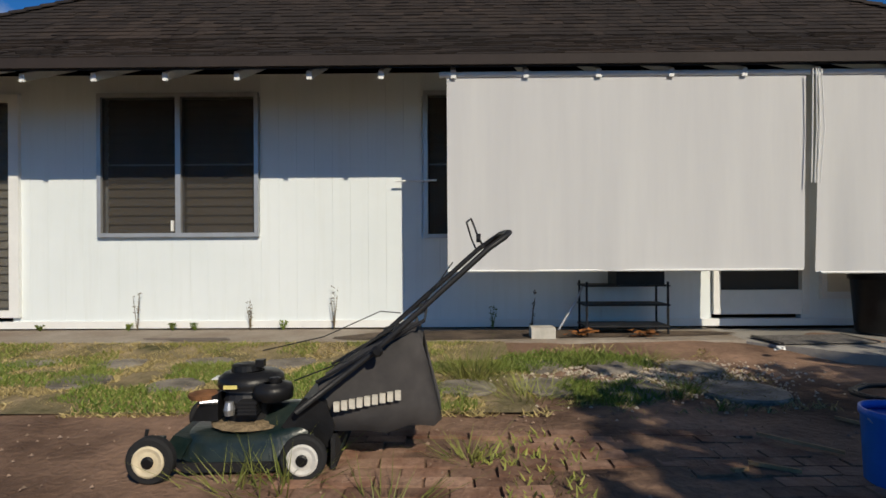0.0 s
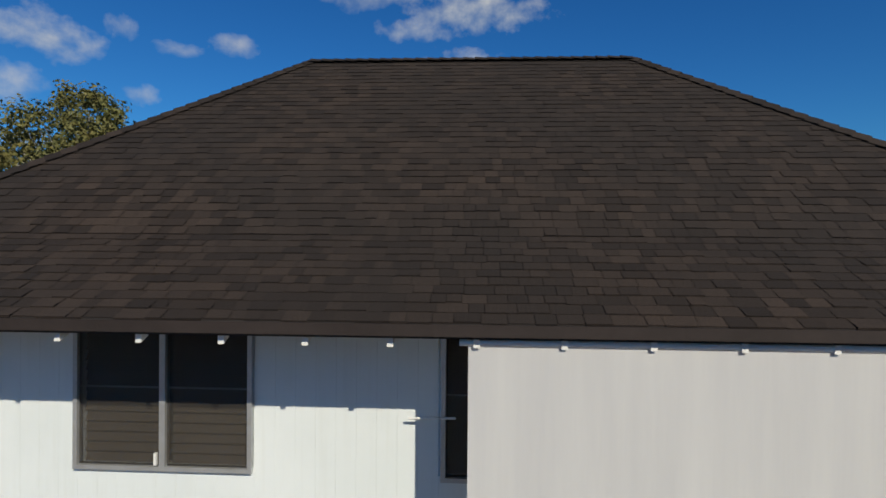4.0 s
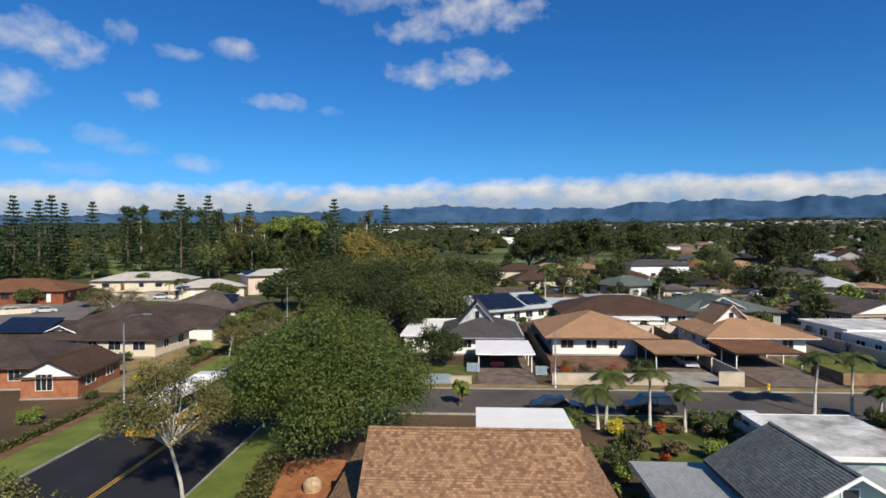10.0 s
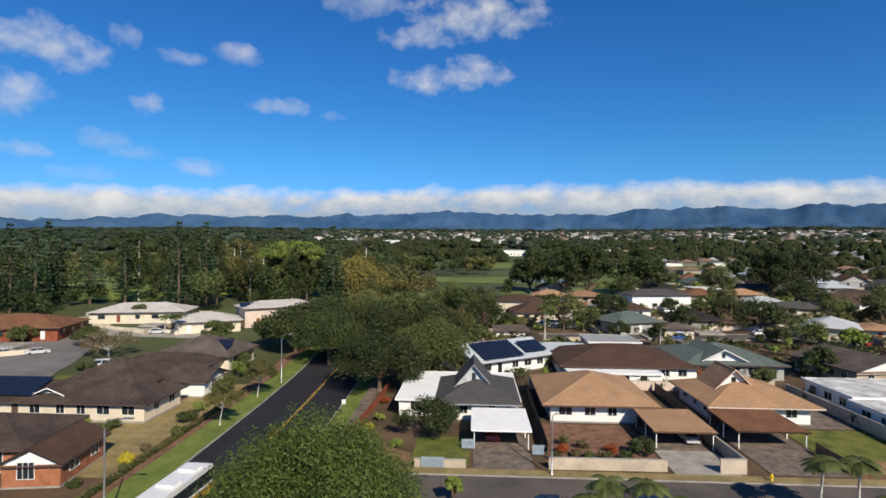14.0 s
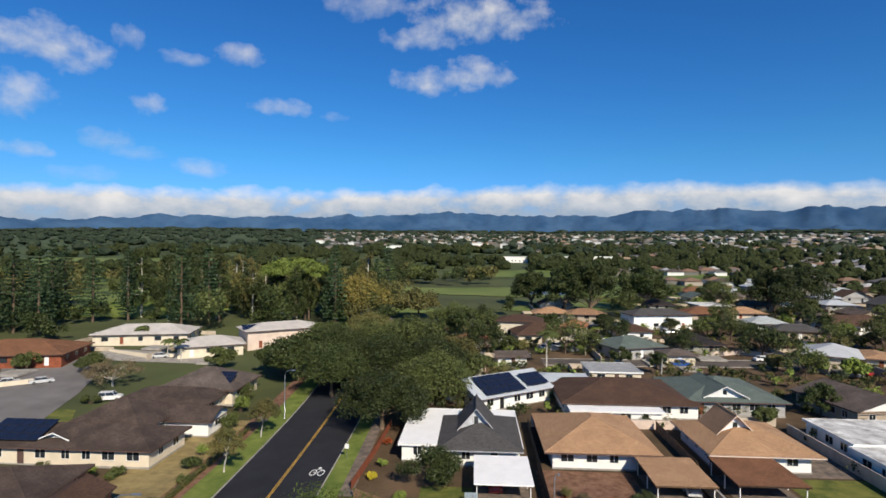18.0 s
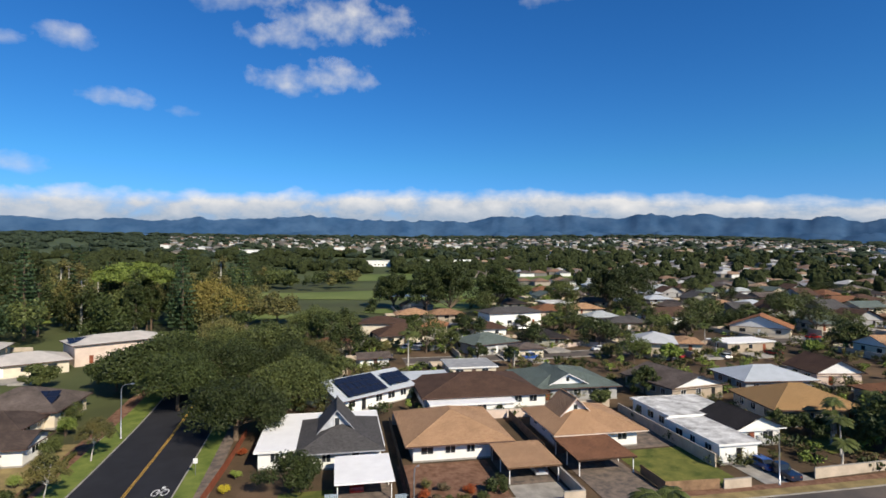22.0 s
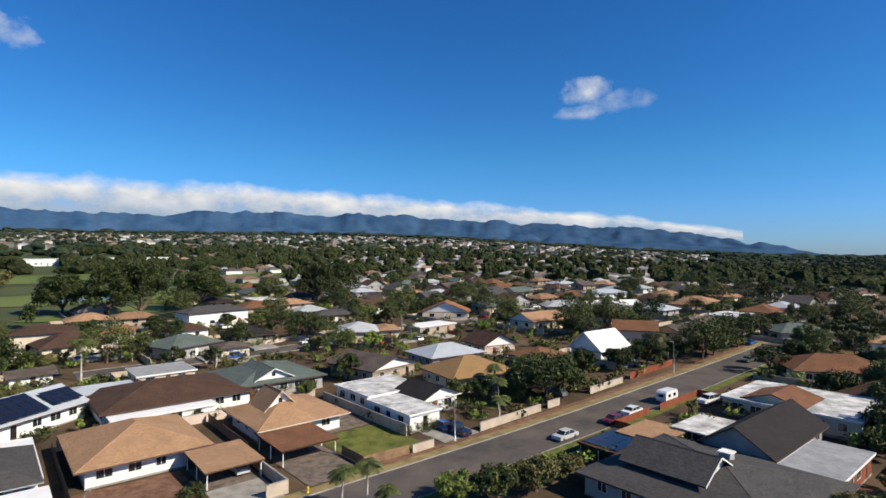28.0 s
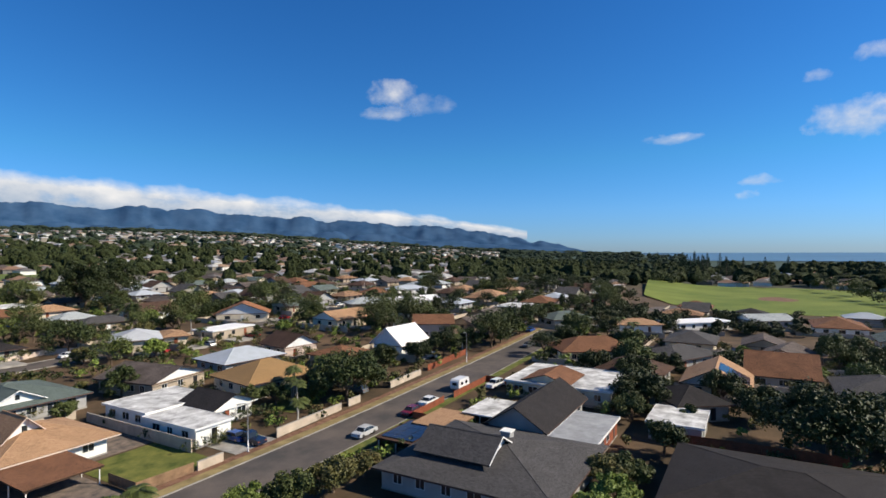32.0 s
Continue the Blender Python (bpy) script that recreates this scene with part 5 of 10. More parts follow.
def cloud_mat(name, nx, ny, seed, edge, lo=0.42, hi=0.75, top=(0.78, 0.8, 0.84), under=(0.5, 0.55, 0.63), glow=1.0, thick=1.0, torn=1.0):
    """A glowing cloud: sunlit white above and shaded grey below are painted; torn soft edges."""
    m = bpy.data.materials.new(name)
    m.use_nodes = True
    nt = m.node_tree
    nt.nodes.remove(nt.nodes["Principled BSDF"])
    out = nt.nodes["Material Output"]
    uv = nt.nodes.new("ShaderNodeUVMap").outputs["UV"]
    mp = nt.nodes.new("ShaderNodeMapping")
    mp.inputs["Location"].default_value = (seed * 3.7, seed * 1.9, seed)
    mp.inputs["Scale"].default_value = (nx, ny, 1)
    nt.links.new(uv, mp.inputs["Vector"])
    n = noise_node(nt, mp.outputs["Vector"], 1.0, 7.0, 0.54)
    sep = nt.nodes.new("ShaderNodeSeparateXYZ")
    nt.links.new(uv, sep.inputs[0])
    d = edge(nt, sep.outputs[0], sep.outputs[1])
    add = nt.nodes.new("ShaderNodeMath")
    add.operation = "MULTIPLY_ADD"
    nt.links.new(n.outputs["Fac"], add.inputs[0])
    add.inputs[1].default_value = torn
    nt.links.new(d, add.inputs[2])
    alpha = ramp(nt, add.outputs[0], lo, hi, 0.0, thick)
    sub = nt.nodes.new("ShaderNodeMath")
    sub.operation = "MULTIPLY_ADD"
    nt.links.new(n.outputs["Fac"], sub.inputs[0])
    sub.inputs[1].default_value = 1.5
    nt.links.new(sep.outputs[1], sub.inputs[2])
    c = mix_col(nt, ramp(nt, sub.outputs[0], 0.9, 1.6, 0, 1), (*under, 1), (*top, 1))
    em, tr, mx = nt.nodes.new("ShaderNodeEmission"), nt.nodes.new("ShaderNodeBsdfTransparent"), nt.nodes.new("ShaderNodeMixShader")
    em.inputs["Strength"].default_value = glow
    nt.links.new(c, em.inputs["Color"])
    nt.links.new(alpha, mx.inputs[0])
    nt.links.new(tr.outputs[0], mx.inputs[1])
    nt.links.new(em.outputs[0], mx.inputs[2])
    nt.links.new(mx.outputs[0], out.inputs["Surface"])
    return m


def round_edge(nt, u, v):
    """0.35 in the middle, far below zero at the rim."""
    def sq(sock, k):
        a = nt.nodes.new("ShaderNodeMath")
        a.operation = "MULTIPLY_ADD"
        nt.links.new(sock, a.inputs[0])
        a.inputs[1].default_value, a.inputs[2].default_value = 2, -1
        b2 = nt.nodes.new("ShaderNodeMath")
        b2.operation = "POWER"
        ab = nt.nodes.new("ShaderNodeMath")
        ab.operation = "ABSOLUTE"
        nt.links.new(a.outputs[0], ab.inputs[0])
        nt.links.new(ab.outputs[0], b2.inputs[0])
        b2.inputs[1].default_value = k
        return b2.outputs[0]
    s = nt.nodes.new("ShaderNodeMath")
    s.operation = "ADD"
    nt.links.new(sq(u, 2.0), s.inputs[0])
    nt.links.new(sq(v, 2.0), s.inputs[1])
    return mix_val(nt, ramp(nt, s.outputs[0], 0.0, 1.0, 0.62, -0.75), ramp(nt, v, 0.2, 0.42, -0.45, 0.0))


def band_edge(nt, u, v):
    low = ramp(nt, v, 0.0, 0.06, -0.2, 0.45)
    return mix_val(nt, low, ramp(nt, v, 0.55, 1.0, 0.0, -0.8))


def mix_val(nt, a, c):
    s = nt.nodes.new("ShaderNodeMath")
    s.operation = "ADD"
    nt.links.new(a, s.inputs[0])
    nt.links.new(c, s.inputs[1])
    return s.outputs[0]


# long bank of cloud on the hills
BANK = [(-80, 5.2, 1.5), (-45, 5.9, 2.2), (-20, 6.3, 3.0), (0, 7.1, 3.6), (22, 7.3, 3.6), (36, 6.2, 3.1), (48, 5.0, 2.7), (58, 3.9, 2.3), (66, 2.6, 1.5), (69, 1.9, 1.4)]
b = Build()
na = 90
for i in range(na):
    q = []
    for az in (-80 + 149 * i / na, -80 + 149 * (i + 1) / na):
        for (a0, t0, l0), (a1, t1, l1) in zip(BANK, BANK[1:]):
            if a0 <= az <= a1 + 1e-9:
                f = (az - a0) / (a1 - a0)
                q.append((az, l0 + (l1 - l0) * f, t0 + (t1 - t0) * f))
                break
    (a, la, ta), (c, lc, tc) = q
    ua, uc = i / na, (i + 1) / na
    b.poly([at_angle(a, la - 0.3, 4780), at_angle(c, lc - 0.3, 4780), at_angle(c, tc + 0.3, 4780), at_angle(a, ta + 0.3, 4780)], [(ua, 0), (uc, 0), (uc, 1), (ua, 1)])
single("backdrop", b, cloud_mat("cloud_bank", 40, 1.7, 2.0, band_edge, 0.5, 1.05, (0.7, 0.73, 0.78), (0.3, 0.4, 0.55), torn=1.25), "long white bank of cloud lying on the hills", "clouds", kind="structure")

# single clouds: azimuth, elevation, width and height in degrees, thickness
CLOUDS = [(-39.4, 16.5, 9.6, 4.2, 0.90), (-33.5, 18.5, 2.9, 2.7, 0.60), (-29.2, 17.4, 4.5, 1.5, 0.50), (-23.8, 18.3, 4.8, 2.1, 0.70), (-41.0, 12.1, 5.1, 4.3, 0.75), (-31.9, 13.2, 3.4, 2.1, 0.70), (-20.4, 14.0, 6.2, 2.0, 0.75), (-41.2, 8.2, 3.7, 1.9, 0.60), (-35.1, 9.8, 4.3, 2.5, 0.45), (-32.3, 8.6, 4.5, 1.5, 0.30), (-27.5, 7.7, 5.4, 1.9, 0.50), (0.5, 22.5, 14.1, 4.8, 1.00), (-5.7, 21.0, 9.0, 2.5, 0.80), (-4.8, 16.9, 9.6, 3.0, 0.90), (-0.1, 17.7, 7.3, 3.1, 0.90), (-11.5, 23.7, 8.4, 2.8, 0.60), (-14.7, 13.5, 2.8, 1.1, 0.25), (-36.6, 6.4, 6.7, 1.5, 0.30), (55.1, 15.7, 5.1, 2.9, 0.95), (58.4, 14.7, 7.3, 1.9, 0.50), (54.5, 13.9, 4.5, 1.6, 0.70), (82.9, 10.4, 5.6, 1.2, 0.70), (90.3, 6.2, 3.6, 1.2, 0.70), (89.2, 4.9, 1.9, 0.8, 0.50), (97.7, 10.7, 7.3, 3.7, 1.10), (94.7, 14.5, 2.2, 1.2, 0.50), (98.6, 15.7, 3.1, 1.7, 0.70), (21.5, 25.3, 7.3, 2.2, 0.50)]
for k, (az, el, w, h, th) in enumerate(CLOUDS):
    b = Build()
    w, h = w * 1.35, h * 1.45
    b.poly([at_angle(az - w / 2, el - h / 2, 4700), at_angle(az + w / 2, el - h / 2, 4700), at_angle(az + w / 2, el + h / 2, 4700), at_angle(az - w / 2, el + h / 2, 4700)], [(0, 0), (1, 0), (1, 1), (0, 1)])
    single("cloud", b, cloud_mat("cloud_puff", max(2.2, w / 2.6), max(1.3, h / 2.2), 1.0 + k, round_edge, 1.45, 3.1, (0.66, 0.69, 0.74), (0.4, 0.49, 0.63), 1.0, th * 0.95, 3.3), "small white fair-weather cloud in the blue sky", "cloud", "fair-weather clouds", kind="structure")


# ---------------------------------------------------------------- plants
def leaves(rng, centres, radii, count, size, flat=0.75, shell=0.55, ruffle=0.55):
    """Small leaf faces spread through round clumps, thicker towards their outside."""
    centres, radii = np.array(centres, float), np.array(radii, float)
    wgt = radii ** 2
    which = rng.choice(len(radii), count, p=wgt / wgt.sum())
    d = rng.normal(size=(count, 3))
    d /= np.linalg.norm(d, axis=1)[:, None]
    rr = radii[which] * (shell + (1 - shell) * rng.random(count)) * rng.uniform(0.85, 1.12, count)
    pos = centres[which] + d * rr[:, None] * np.array([1, 1, flat])
    nrm = d * 0.7 + rng.normal(size=(count, 3)) * ruffle + np.array([0, 0, 0.35])
    nrm /= np.linalg.norm(nrm, axis=1)[:, None]
    t = np.cross(nrm, rng.normal(size=(count, 3)))
    t /= np.linalg.norm(t, axis=1)[:, None]
    bt = np.cross(nrm, t)
    s = size * rng.uniform(0.6, 1.3, count)[:, None]
    v = np.stack([pos - t * s, pos - bt * s * 0.5 + nrm * s * 0.12, pos + t * s, pos + bt * s * 0.5 + nrm * s * 0.12], 1).reshape(-1, 3)
    f = np.arange(count * 4).reshape(-1, 4)
    return v, f


def leaf_mesh(name, v, f, mat):
    me = bpy.data.meshes.new(name)
    me.from_pydata(v.tolist(), [], f.tolist())
    me.materials.append(mat)
    me.update()
    return me


def tree(at, height, radius, label, leaf, bark, seed, count=2600, size=0.3, clumps=26, trunk=0.25, bole=0.35, flat=0.75, sparse=1.0, name="tree", lean=0.0):
    """A trunk with limbs that end in clumps of small leaves."""
    rnd, rng = random.Random(seed), np.random.default_rng(seed)
    t = thing(name, label if len(label.split()) > 3 else label + " in the garden", "tree", at, 0, "trees")
    b = Build()
    fork = height * bole
    top = Vector((lean, lean * 0.3, fork))
    b.tube([(0, 0, -0.2), (lean * 0.3, 0, fork * 0.4), tuple(top)], [trunk * 1.25, trunk, trunk * 0.8], 8)
    cents, rads = [], []
    for k in range(clumps):
        a = rnd.uniform(0, 2 * math.pi)
        q = math.sqrt(rnd.random())
        rr = radius * (0.86 * q)
        zz = fork + (height - fork) * (0.06 + 0.8 * math.sqrt(max(0.0, 1 - q * q * 0.92)) * rnd.uniform(0.12, 1.0) ** 0.6)
        c = Vector((top.x + rr * math.cos(a), top.y + rr * math.sin(a), zz))
        cents.append(tuple(c))
        rads.append(radius * rnd.uniform(0.2, 0.36) * sparse)
        if k < (40 if sparse < 0.7 else 14):
            mid = top.lerp(c, 0.5) + Vector((rnd.uniform(-0.3, 0.3), rnd.uniform(-0.3, 0.3), rnd.uniform(0, 0.5)))
            b.tube([tuple(top - Vector((0, 0, 0.3))), tuple(mid), tuple(c)], [trunk * 0.5, trunk * 0.3, trunk * 0.1], 5)
    part("trunk", b, bark, t, smooth=True)
    v, f = leaves(rng, cents, rads, count, size, flat, 0.5 if sparse > 0.9 else 0.2)
    part("crown", leaf_mesh("crown", v, f, leaf), leaf, t)
    return t


def norfolk(at, height, label, seed, leaf=None):
    """A tall narrow conifer with branches in tiers."""
    rnd, rng = random.Random(seed), np.random.default_rng(seed)
    t = thing("pine_tree", label, "tree", at, 0, "trees")
    part("trunk", Build().tube([(0, 0, -0.3), (0, 0, height * 0.5), (0, 0, height)], [height * 0.016, height * 0.011, 0.02], 6), bark_brown, t)
    cents, rads = [], []
    tiers = int(height / 1.3)
    for k in range(tiers):
        f = k / tiers
        z = height * (0.1 + 0.88 * f)
        reach = height * 0.19 * (1 - f) ** 0.8 * (0.6 + 0.4 * min(1, f * 5)) * rnd.uniform(0.85, 1.1) + 0.2
        n = 7
        for q in range(n):
            a = 2 * math.pi * (q + rnd.random() * 0.5) / n
            for s in (0.35, 0.7, 1.0):
                cents.append((reach * s * math.cos(a), reach * s * math.sin(a), z + 0.25 * s))
                rads.append(0.4 + 0.35 * (1 - f))
    v, f = leaves(rng, cents, rads, 2400, 0.46, 0.5, 0.2)
    part("crown", leaf_mesh("crown", v, f, leaf or leaf_pine), leaf or leaf_pine, t)
    return t


def palm(at, height, label, seed, spread=2.0, leaf=None):
    """A slim trunk with a head of feathered fronds."""
    rnd = random.Random(seed)
    t = thing("palm_tree", label if len(label.split()) > 3 else label + " in the garden", "palm", at, 0, "palms")
    lean = rnd.uniform(-0.4, 0.4)
    part("trunk", Build().tube([(0, 0, -0.2), (lean * 0.3, 0, height * 0.5), (lean, 0, height)], [0.17, 0.11, 0.1], 8), bark_white, t, smooth=True)
    for k in range(13):
        a = 2 * math.pi * k / 13 + rnd.uniform(-0.2, 0.2)
        up = rnd.uniform(-0.1, 0.75)
        b = Build()
        pts = []
        for i in range(7):
            s = i / 6
            r = spread * s
            pts.append(Vector((lean + r * math.cos(a), r * math.sin(a), height + spread * (up * s - (0.55 + up * 0.45) * s * s) + 0.1)))
        b.tube([tuple(q) for q in pts], [0.03, 0.028, 0.025, 0.02, 0.016, 0.01, 0.006], 4)
        side = Vector((-math.sin(a), math.cos(a), 0))
        for i in range(1, 22):
            s = i / 22
            j = min(5, int(s * 6))
            q = pts[j].lerp(pts[j + 1], s * 6 - j)
            d = (pts[j + 1] - pts[j]).normalized()
            ln = spread * 0.36 * math.sin(math.pi * min(1, s * 0.9 + 0.12)) + 0.05
            for sg in (-1, 1):
                e = q + side * sg * ln + d * ln * 0.5 - Vector((0, 0, ln * 0.35))
                b.poly([q - d * 0.06, q + d * 0.11, e])
        part("frond", b, leaf or leaf_mid, t)
    return t


def shrub(at, r, h, label, leaf, seed, count=500, size=0.12, name="shrub"):
    rng, rnd = np.random.default_rng(seed), random.Random(seed)
    t = thing(name, label if len(label.split()) > 3 else label + " in the garden", "shrub", at, 0, "garden shrubs")
    b = Build()
    cents, rads = [], []
    for k in range(9):
        a, q = rnd.uniform(0, 6.3), r * 0.6 * math.sqrt(rnd.random())
        c = (q * math.cos(a), q * math.sin(a), h * rnd.uniform(0.35, 0.75))
        cents.append(c)
        rads.append(min(r, h) * rnd.uniform(0.3, 0.5))
        b.tube([(0, 0, -0.05), (c[0] * 0.5, c[1] * 0.5, c[2] * 0.6), c], [0.04, 0.03, 0.01], 4)
    part("branch", b, bark_brown, t)
    v, f = leaves(rng, cents, rads, count, size, 0.85, 0.3)
    part("foliage", leaf_mesh("foliage", v, f, leaf), leaf, t)
    return t


def hedge(points, width, height, label, leaf, seed, density=260, size=0.09):
    """A clipped hedge along a line of points: dark boxes for its shaded inside and a coat of leaves."""
    rng = np.random.default_rng(seed)
    t = thing("hedge", label, "hedge", (points[0][0], points[0][1], gz(*points[0])), 0, "hedges")
    core, vs = Build(), []
    for (xa, ya), (xb, yb) in zip(points, points[1:]):
        ln = math.hypot(xb - xa, yb - ya)
        n = int(ln * density * (width + 2 * height) / 3)
        s, e = rng.random(n), rng.random(n)
        per = width + 2 * height
        q = e * per
        off = np.where(q < height, -width / 2, np.where(q > height + width, width / 2, q - height - width / 2))
        zz = np.where(q < height, q, np.where(q > height + width, per - q, height))
        wob = 0.12 * np.sin(s * ln * 2.3) + 0.08 * np.sin(s * ln * 5.1 + 1)
        ux, uy = (xb - xa) / ln, (yb - ya) / ln
        px = xa + s * (xb - xa) - uy * off * (1 + wob * 0.6) + rng.normal(size=n) * 0.05
        py = ya + s * (yb - ya) + ux * off * (1 + wob * 0.6) + rng.normal(size=n) * 0.05
        pz = np.array([gz(a, c) for a, c in zip(px, py)]) + zz * (1 + wob) + rng.normal(size=n) * 0.06
        vs.append(np.stack([px, py, pz], 1))
        for k in range(max(1, int(ln / 1.5))):
            f0 = (k + 0.5) / max(1, int(ln / 1.5))
            cx, cy = xa + (xb - xa) * f0, ya + (yb - ya) * f0
            core.box(cx - 0.78 if abs(ux) > 0.5 else cx - width * 0.36, cy - width * 0.36 if abs(ux) > 0.5 else cy - 0.78, gz(cx, cy) - 0.05,
                     cx + 0.78 if abs(ux) > 0.5 else cx + width * 0.36, cy + width * 0.36 if abs(ux) > 0.5 else cy + 0.78, gz(cx, cy) + height * 0.86)
    pos = np.concatenate(vs)
    n = len(pos)
    nrm = rng.normal(size=(n, 3)) + np.array([0, 0, 0.6])
    nrm /= np.linalg.norm(nrm, axis=1)[:, None]
    tt = np.cross(nrm, rng.normal(size=(n, 3)))
    tt /= np.linalg.norm(tt, axis=1)[:, None]
    bt = np.cross(nrm, tt)
    sz = size * rng.uniform(0.6, 1.5, n)[:, None]
    v = np.stack([pos - tt * sz, pos - bt * sz * 0.5, pos + tt * sz, pos + bt * sz * 0.5], 1).reshape(-1, 3)
    base = np.array([points[0][0], points[0][1], gz(*points[0])])
    core.v = [tuple(np.array(q) - base) for q in core.v]
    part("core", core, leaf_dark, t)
    part("foliage", leaf_mesh("foliage", v - base, np.arange(n * 4).reshape(-1, 4), leaf), leaf, t)
    return t


G = 1.25
# large trees by the main road
tree((-10.2, 46.0, G), 11.6, 8.3, "large dense mango tree with dark glossy leaves beside the road", leaf_mango, bark_brown, 1, 115000, 0.112, 120, 0.45, 0.16, 0.85)
tree((-13.8, 98.0, G), 10.5, 8.0, "broad dark shade tree at the roadside", leaf_dark, bark_brown, 2, 26000, 0.2, 80, 0.4, 0.25)
tree((-6.5, 113.0, G), 11.0, 8.5, "broad dark shade tree at the roadside", leaf_mid, bark_brown, 3, 26000, 0.2, 80, 0.4, 0.2)
tree((-20.0, 126.0, G), 12.0, 9.5, "broad dark shade tree over the road", leaf_dark, bark_brown, 4, 26000, 0.2, 80, 0.4, 0.3)
tree((-38.5, 128.0, G), 11.0, 7.5, "broad shade tree beside the road", leaf_dark, bark_brown, 5, 10000, 0.34, 40, 0.35, 0.3)
tree((-13.5, 146.0, G), 12.0, 10.0, "broad green shade tree", leaf_mid, bark_brown, 6, 10000, 0.36, 40, 0.35, 0.3)
for k, (x, y, h, r, lf) in enumerate(((-27.5, 116.0, 11.5, 7.5, leaf_dark), (-31.0, 133.0, 13.0, 9.0, leaf_dark), (-23.5, 143.0, 12.0, 8.5, leaf_mid), (-7.0, 128.0, 11.0, 8.0, leaf_dark), (-3.0, 143.0, 8.5, 6.5, leaf_olive), (-37.0, 146.0, 11.0, 7.0, leaf_mid), (-16.0, 160.0, 11.0, 8.5, leaf_dark), (-30.0, 166.0, 11.0, 8.0, leaf_olive))):
    tree((x, y, G), h, r, "broad shade tree whose crown spreads over the road", lf, bark_brown, 640 + k, 22000, 0.2, 70, 0.35, 0.28)
tree((-3.6, 76.5, G), 5.4, 4.2, "round leafy tree in the front garden", leaf_dark, bark_brown, 7, 7000, 0.17, 30, 0.16, 0.2)
for k, (x, y, h, r) in enumerate(((-13.6, 20.5, 8.6, 3.0), (-15.6, 35.2, 9.9, 3.9))):
    tree((x, y, gz(x, y)), h, r, "slender street tree with a white trunk and thin foliage", leaf_olive, bark_white, 20 + k, 15000, 0.085, 110, 0.11, 0.42, 0.95, 0.66, "street_tree", -0.8)
for k, (x, y, h, r) in enumerate(((-32.4, 78.0, 6.6, 2.6), (-32.8, 92.0, 7.0, 2.8), (-31.5, 20.0, 6.5, 2.6), (-31.8, 34.0, 6, 2.5))):
    tree((x, y, gz(x, y)), h, r, "slender street tree with a pale trunk and thin foliage", leaf_olive, bark_white, 30 + k, 8000, 0.11, 60, 0.1, 0.4, 0.9, 0.8, "street_tree", 0.4)
tree((-76.0, 118.0, G), 6.5, 6.0, "wide bare-twigged tree with brownish foliage", leaf_dry, bark_white, 40, 5000, 0.16, 40, 0.2, 0.25, 0.8, 0.8)


# ---------------------------------------------------------------- first house
WALL_Y = 6.2
h1 = thing("house", "white board house with a dark brown shingle hip roof", "house", (0, 10.45, 0.0), 0, "houses of the neighbourhood")
OY = 10.45
RIDGE_Z, EAVE_Y, EAVE_Z, KINK_Y, KINK_Z = 6.68, 5.11, 2.815, 6.5, 3.52
EX0, EX1 = -2.85 - (OY - EAVE_Y), 2.75 + (OY - EAVE_Y)
# boards of the wall, with the two windows and the glazed door cut out
siding, nt, p = nodes_of("white_boards")
pos = position(nt)
n1, n2 = noise_node(nt, pos, 0.9), noise_node(nt, pos, 14.0)
streak = nt.nodes.new("ShaderNodeMapping")
streak.inputs["Scale"].default_value = (6.0, 1.0, 0.35)
nt.links.new(pos, streak.inputs["Vector"])
n3 = noise_node(nt, streak.outputs[0], 2.0)
c = mix_col(nt, ramp(nt, n1.outputs["Fac"], 0.35, 0.65, 0, 1), (0.7, 0.75, 0.755, 1), (0.745, 0.79, 0.795, 1))
c = mix_col(nt, ramp(nt, n3.outputs["Fac"], 0.5, 0.78, 0, 0.13), c, (0.5, 0.5, 0.43, 1))
nt.links.new(c, p.inputs["Base Color"])
p.inputs["Roughness"].default_value = 0.7
bump_into(nt, p, n2.outputs["Fac"], 0.15, 0.01)
OPEN = [(-7.2, -4.9, 0.3, 2.72), (-3.92, -2.18, 1.2, 2.74), (-0.22, 1.5, 1.17, 2.74), (2.98, 4.05, 0.3, 2.3), (4.75, 7.0, 0.3, 2.3)]
BOARD = 0.203
x = -7.8
while x < 7.9:
    x1 = min(x + BOARD, 7.9)
    spans = [(0.2, 3.0)]
    b = Build()
    mid = (x + x1) / 2
    for o0, o1, z0, z1 in OPEN:
        if o0 < mid < o1:
            spans = [(0.2, z0), (z1, 3.0)]
    for z0, z1 in spans:
        if z1 - z0 > 0.12:
            part("board", Build().box(x + 0.0006, WALL_Y - OY, z0, x1 - 0.0006, WALL_Y - OY + 0.09, z1), siding, h1)
    x = x1
part("wall", Build().box(-7.9, WALL_Y - OY + 0.02, 0.2, -7.2, WALL_Y - OY + 0.12, 3.0).box(-4.9, WALL_Y - OY + 0.02, 0.2, -3.92, WALL_Y - OY + 0.12, 3.0)
     .box(-2.18, WALL_Y - OY + 0.02, 0.2, -0.22, WALL_Y - OY + 0.12, 3.0).box(1.5, WALL_Y - OY + 0.02, 0.2, 2.98, WALL_Y - OY + 0.12, 3.0)
     .box(4.05, WALL_Y - OY + 0.02, 0.2, 4.75, WALL_Y - OY + 0.12, 3.0).box(7.0, WALL_Y - OY + 0.02, 0.2, 7.9, WALL_Y - OY + 0.12, 3.0)
     .box(-7.9, WALL_Y - OY + 0.12, 0.2, -7.78, 5.0, 3.0).box(7.78, WALL_Y - OY + 0.12, 0.2, 7.9, 5.0, 3.0).box(-7.9, 4.9, 0.2, 7.9, 5.0, 3.0), siding, h1)
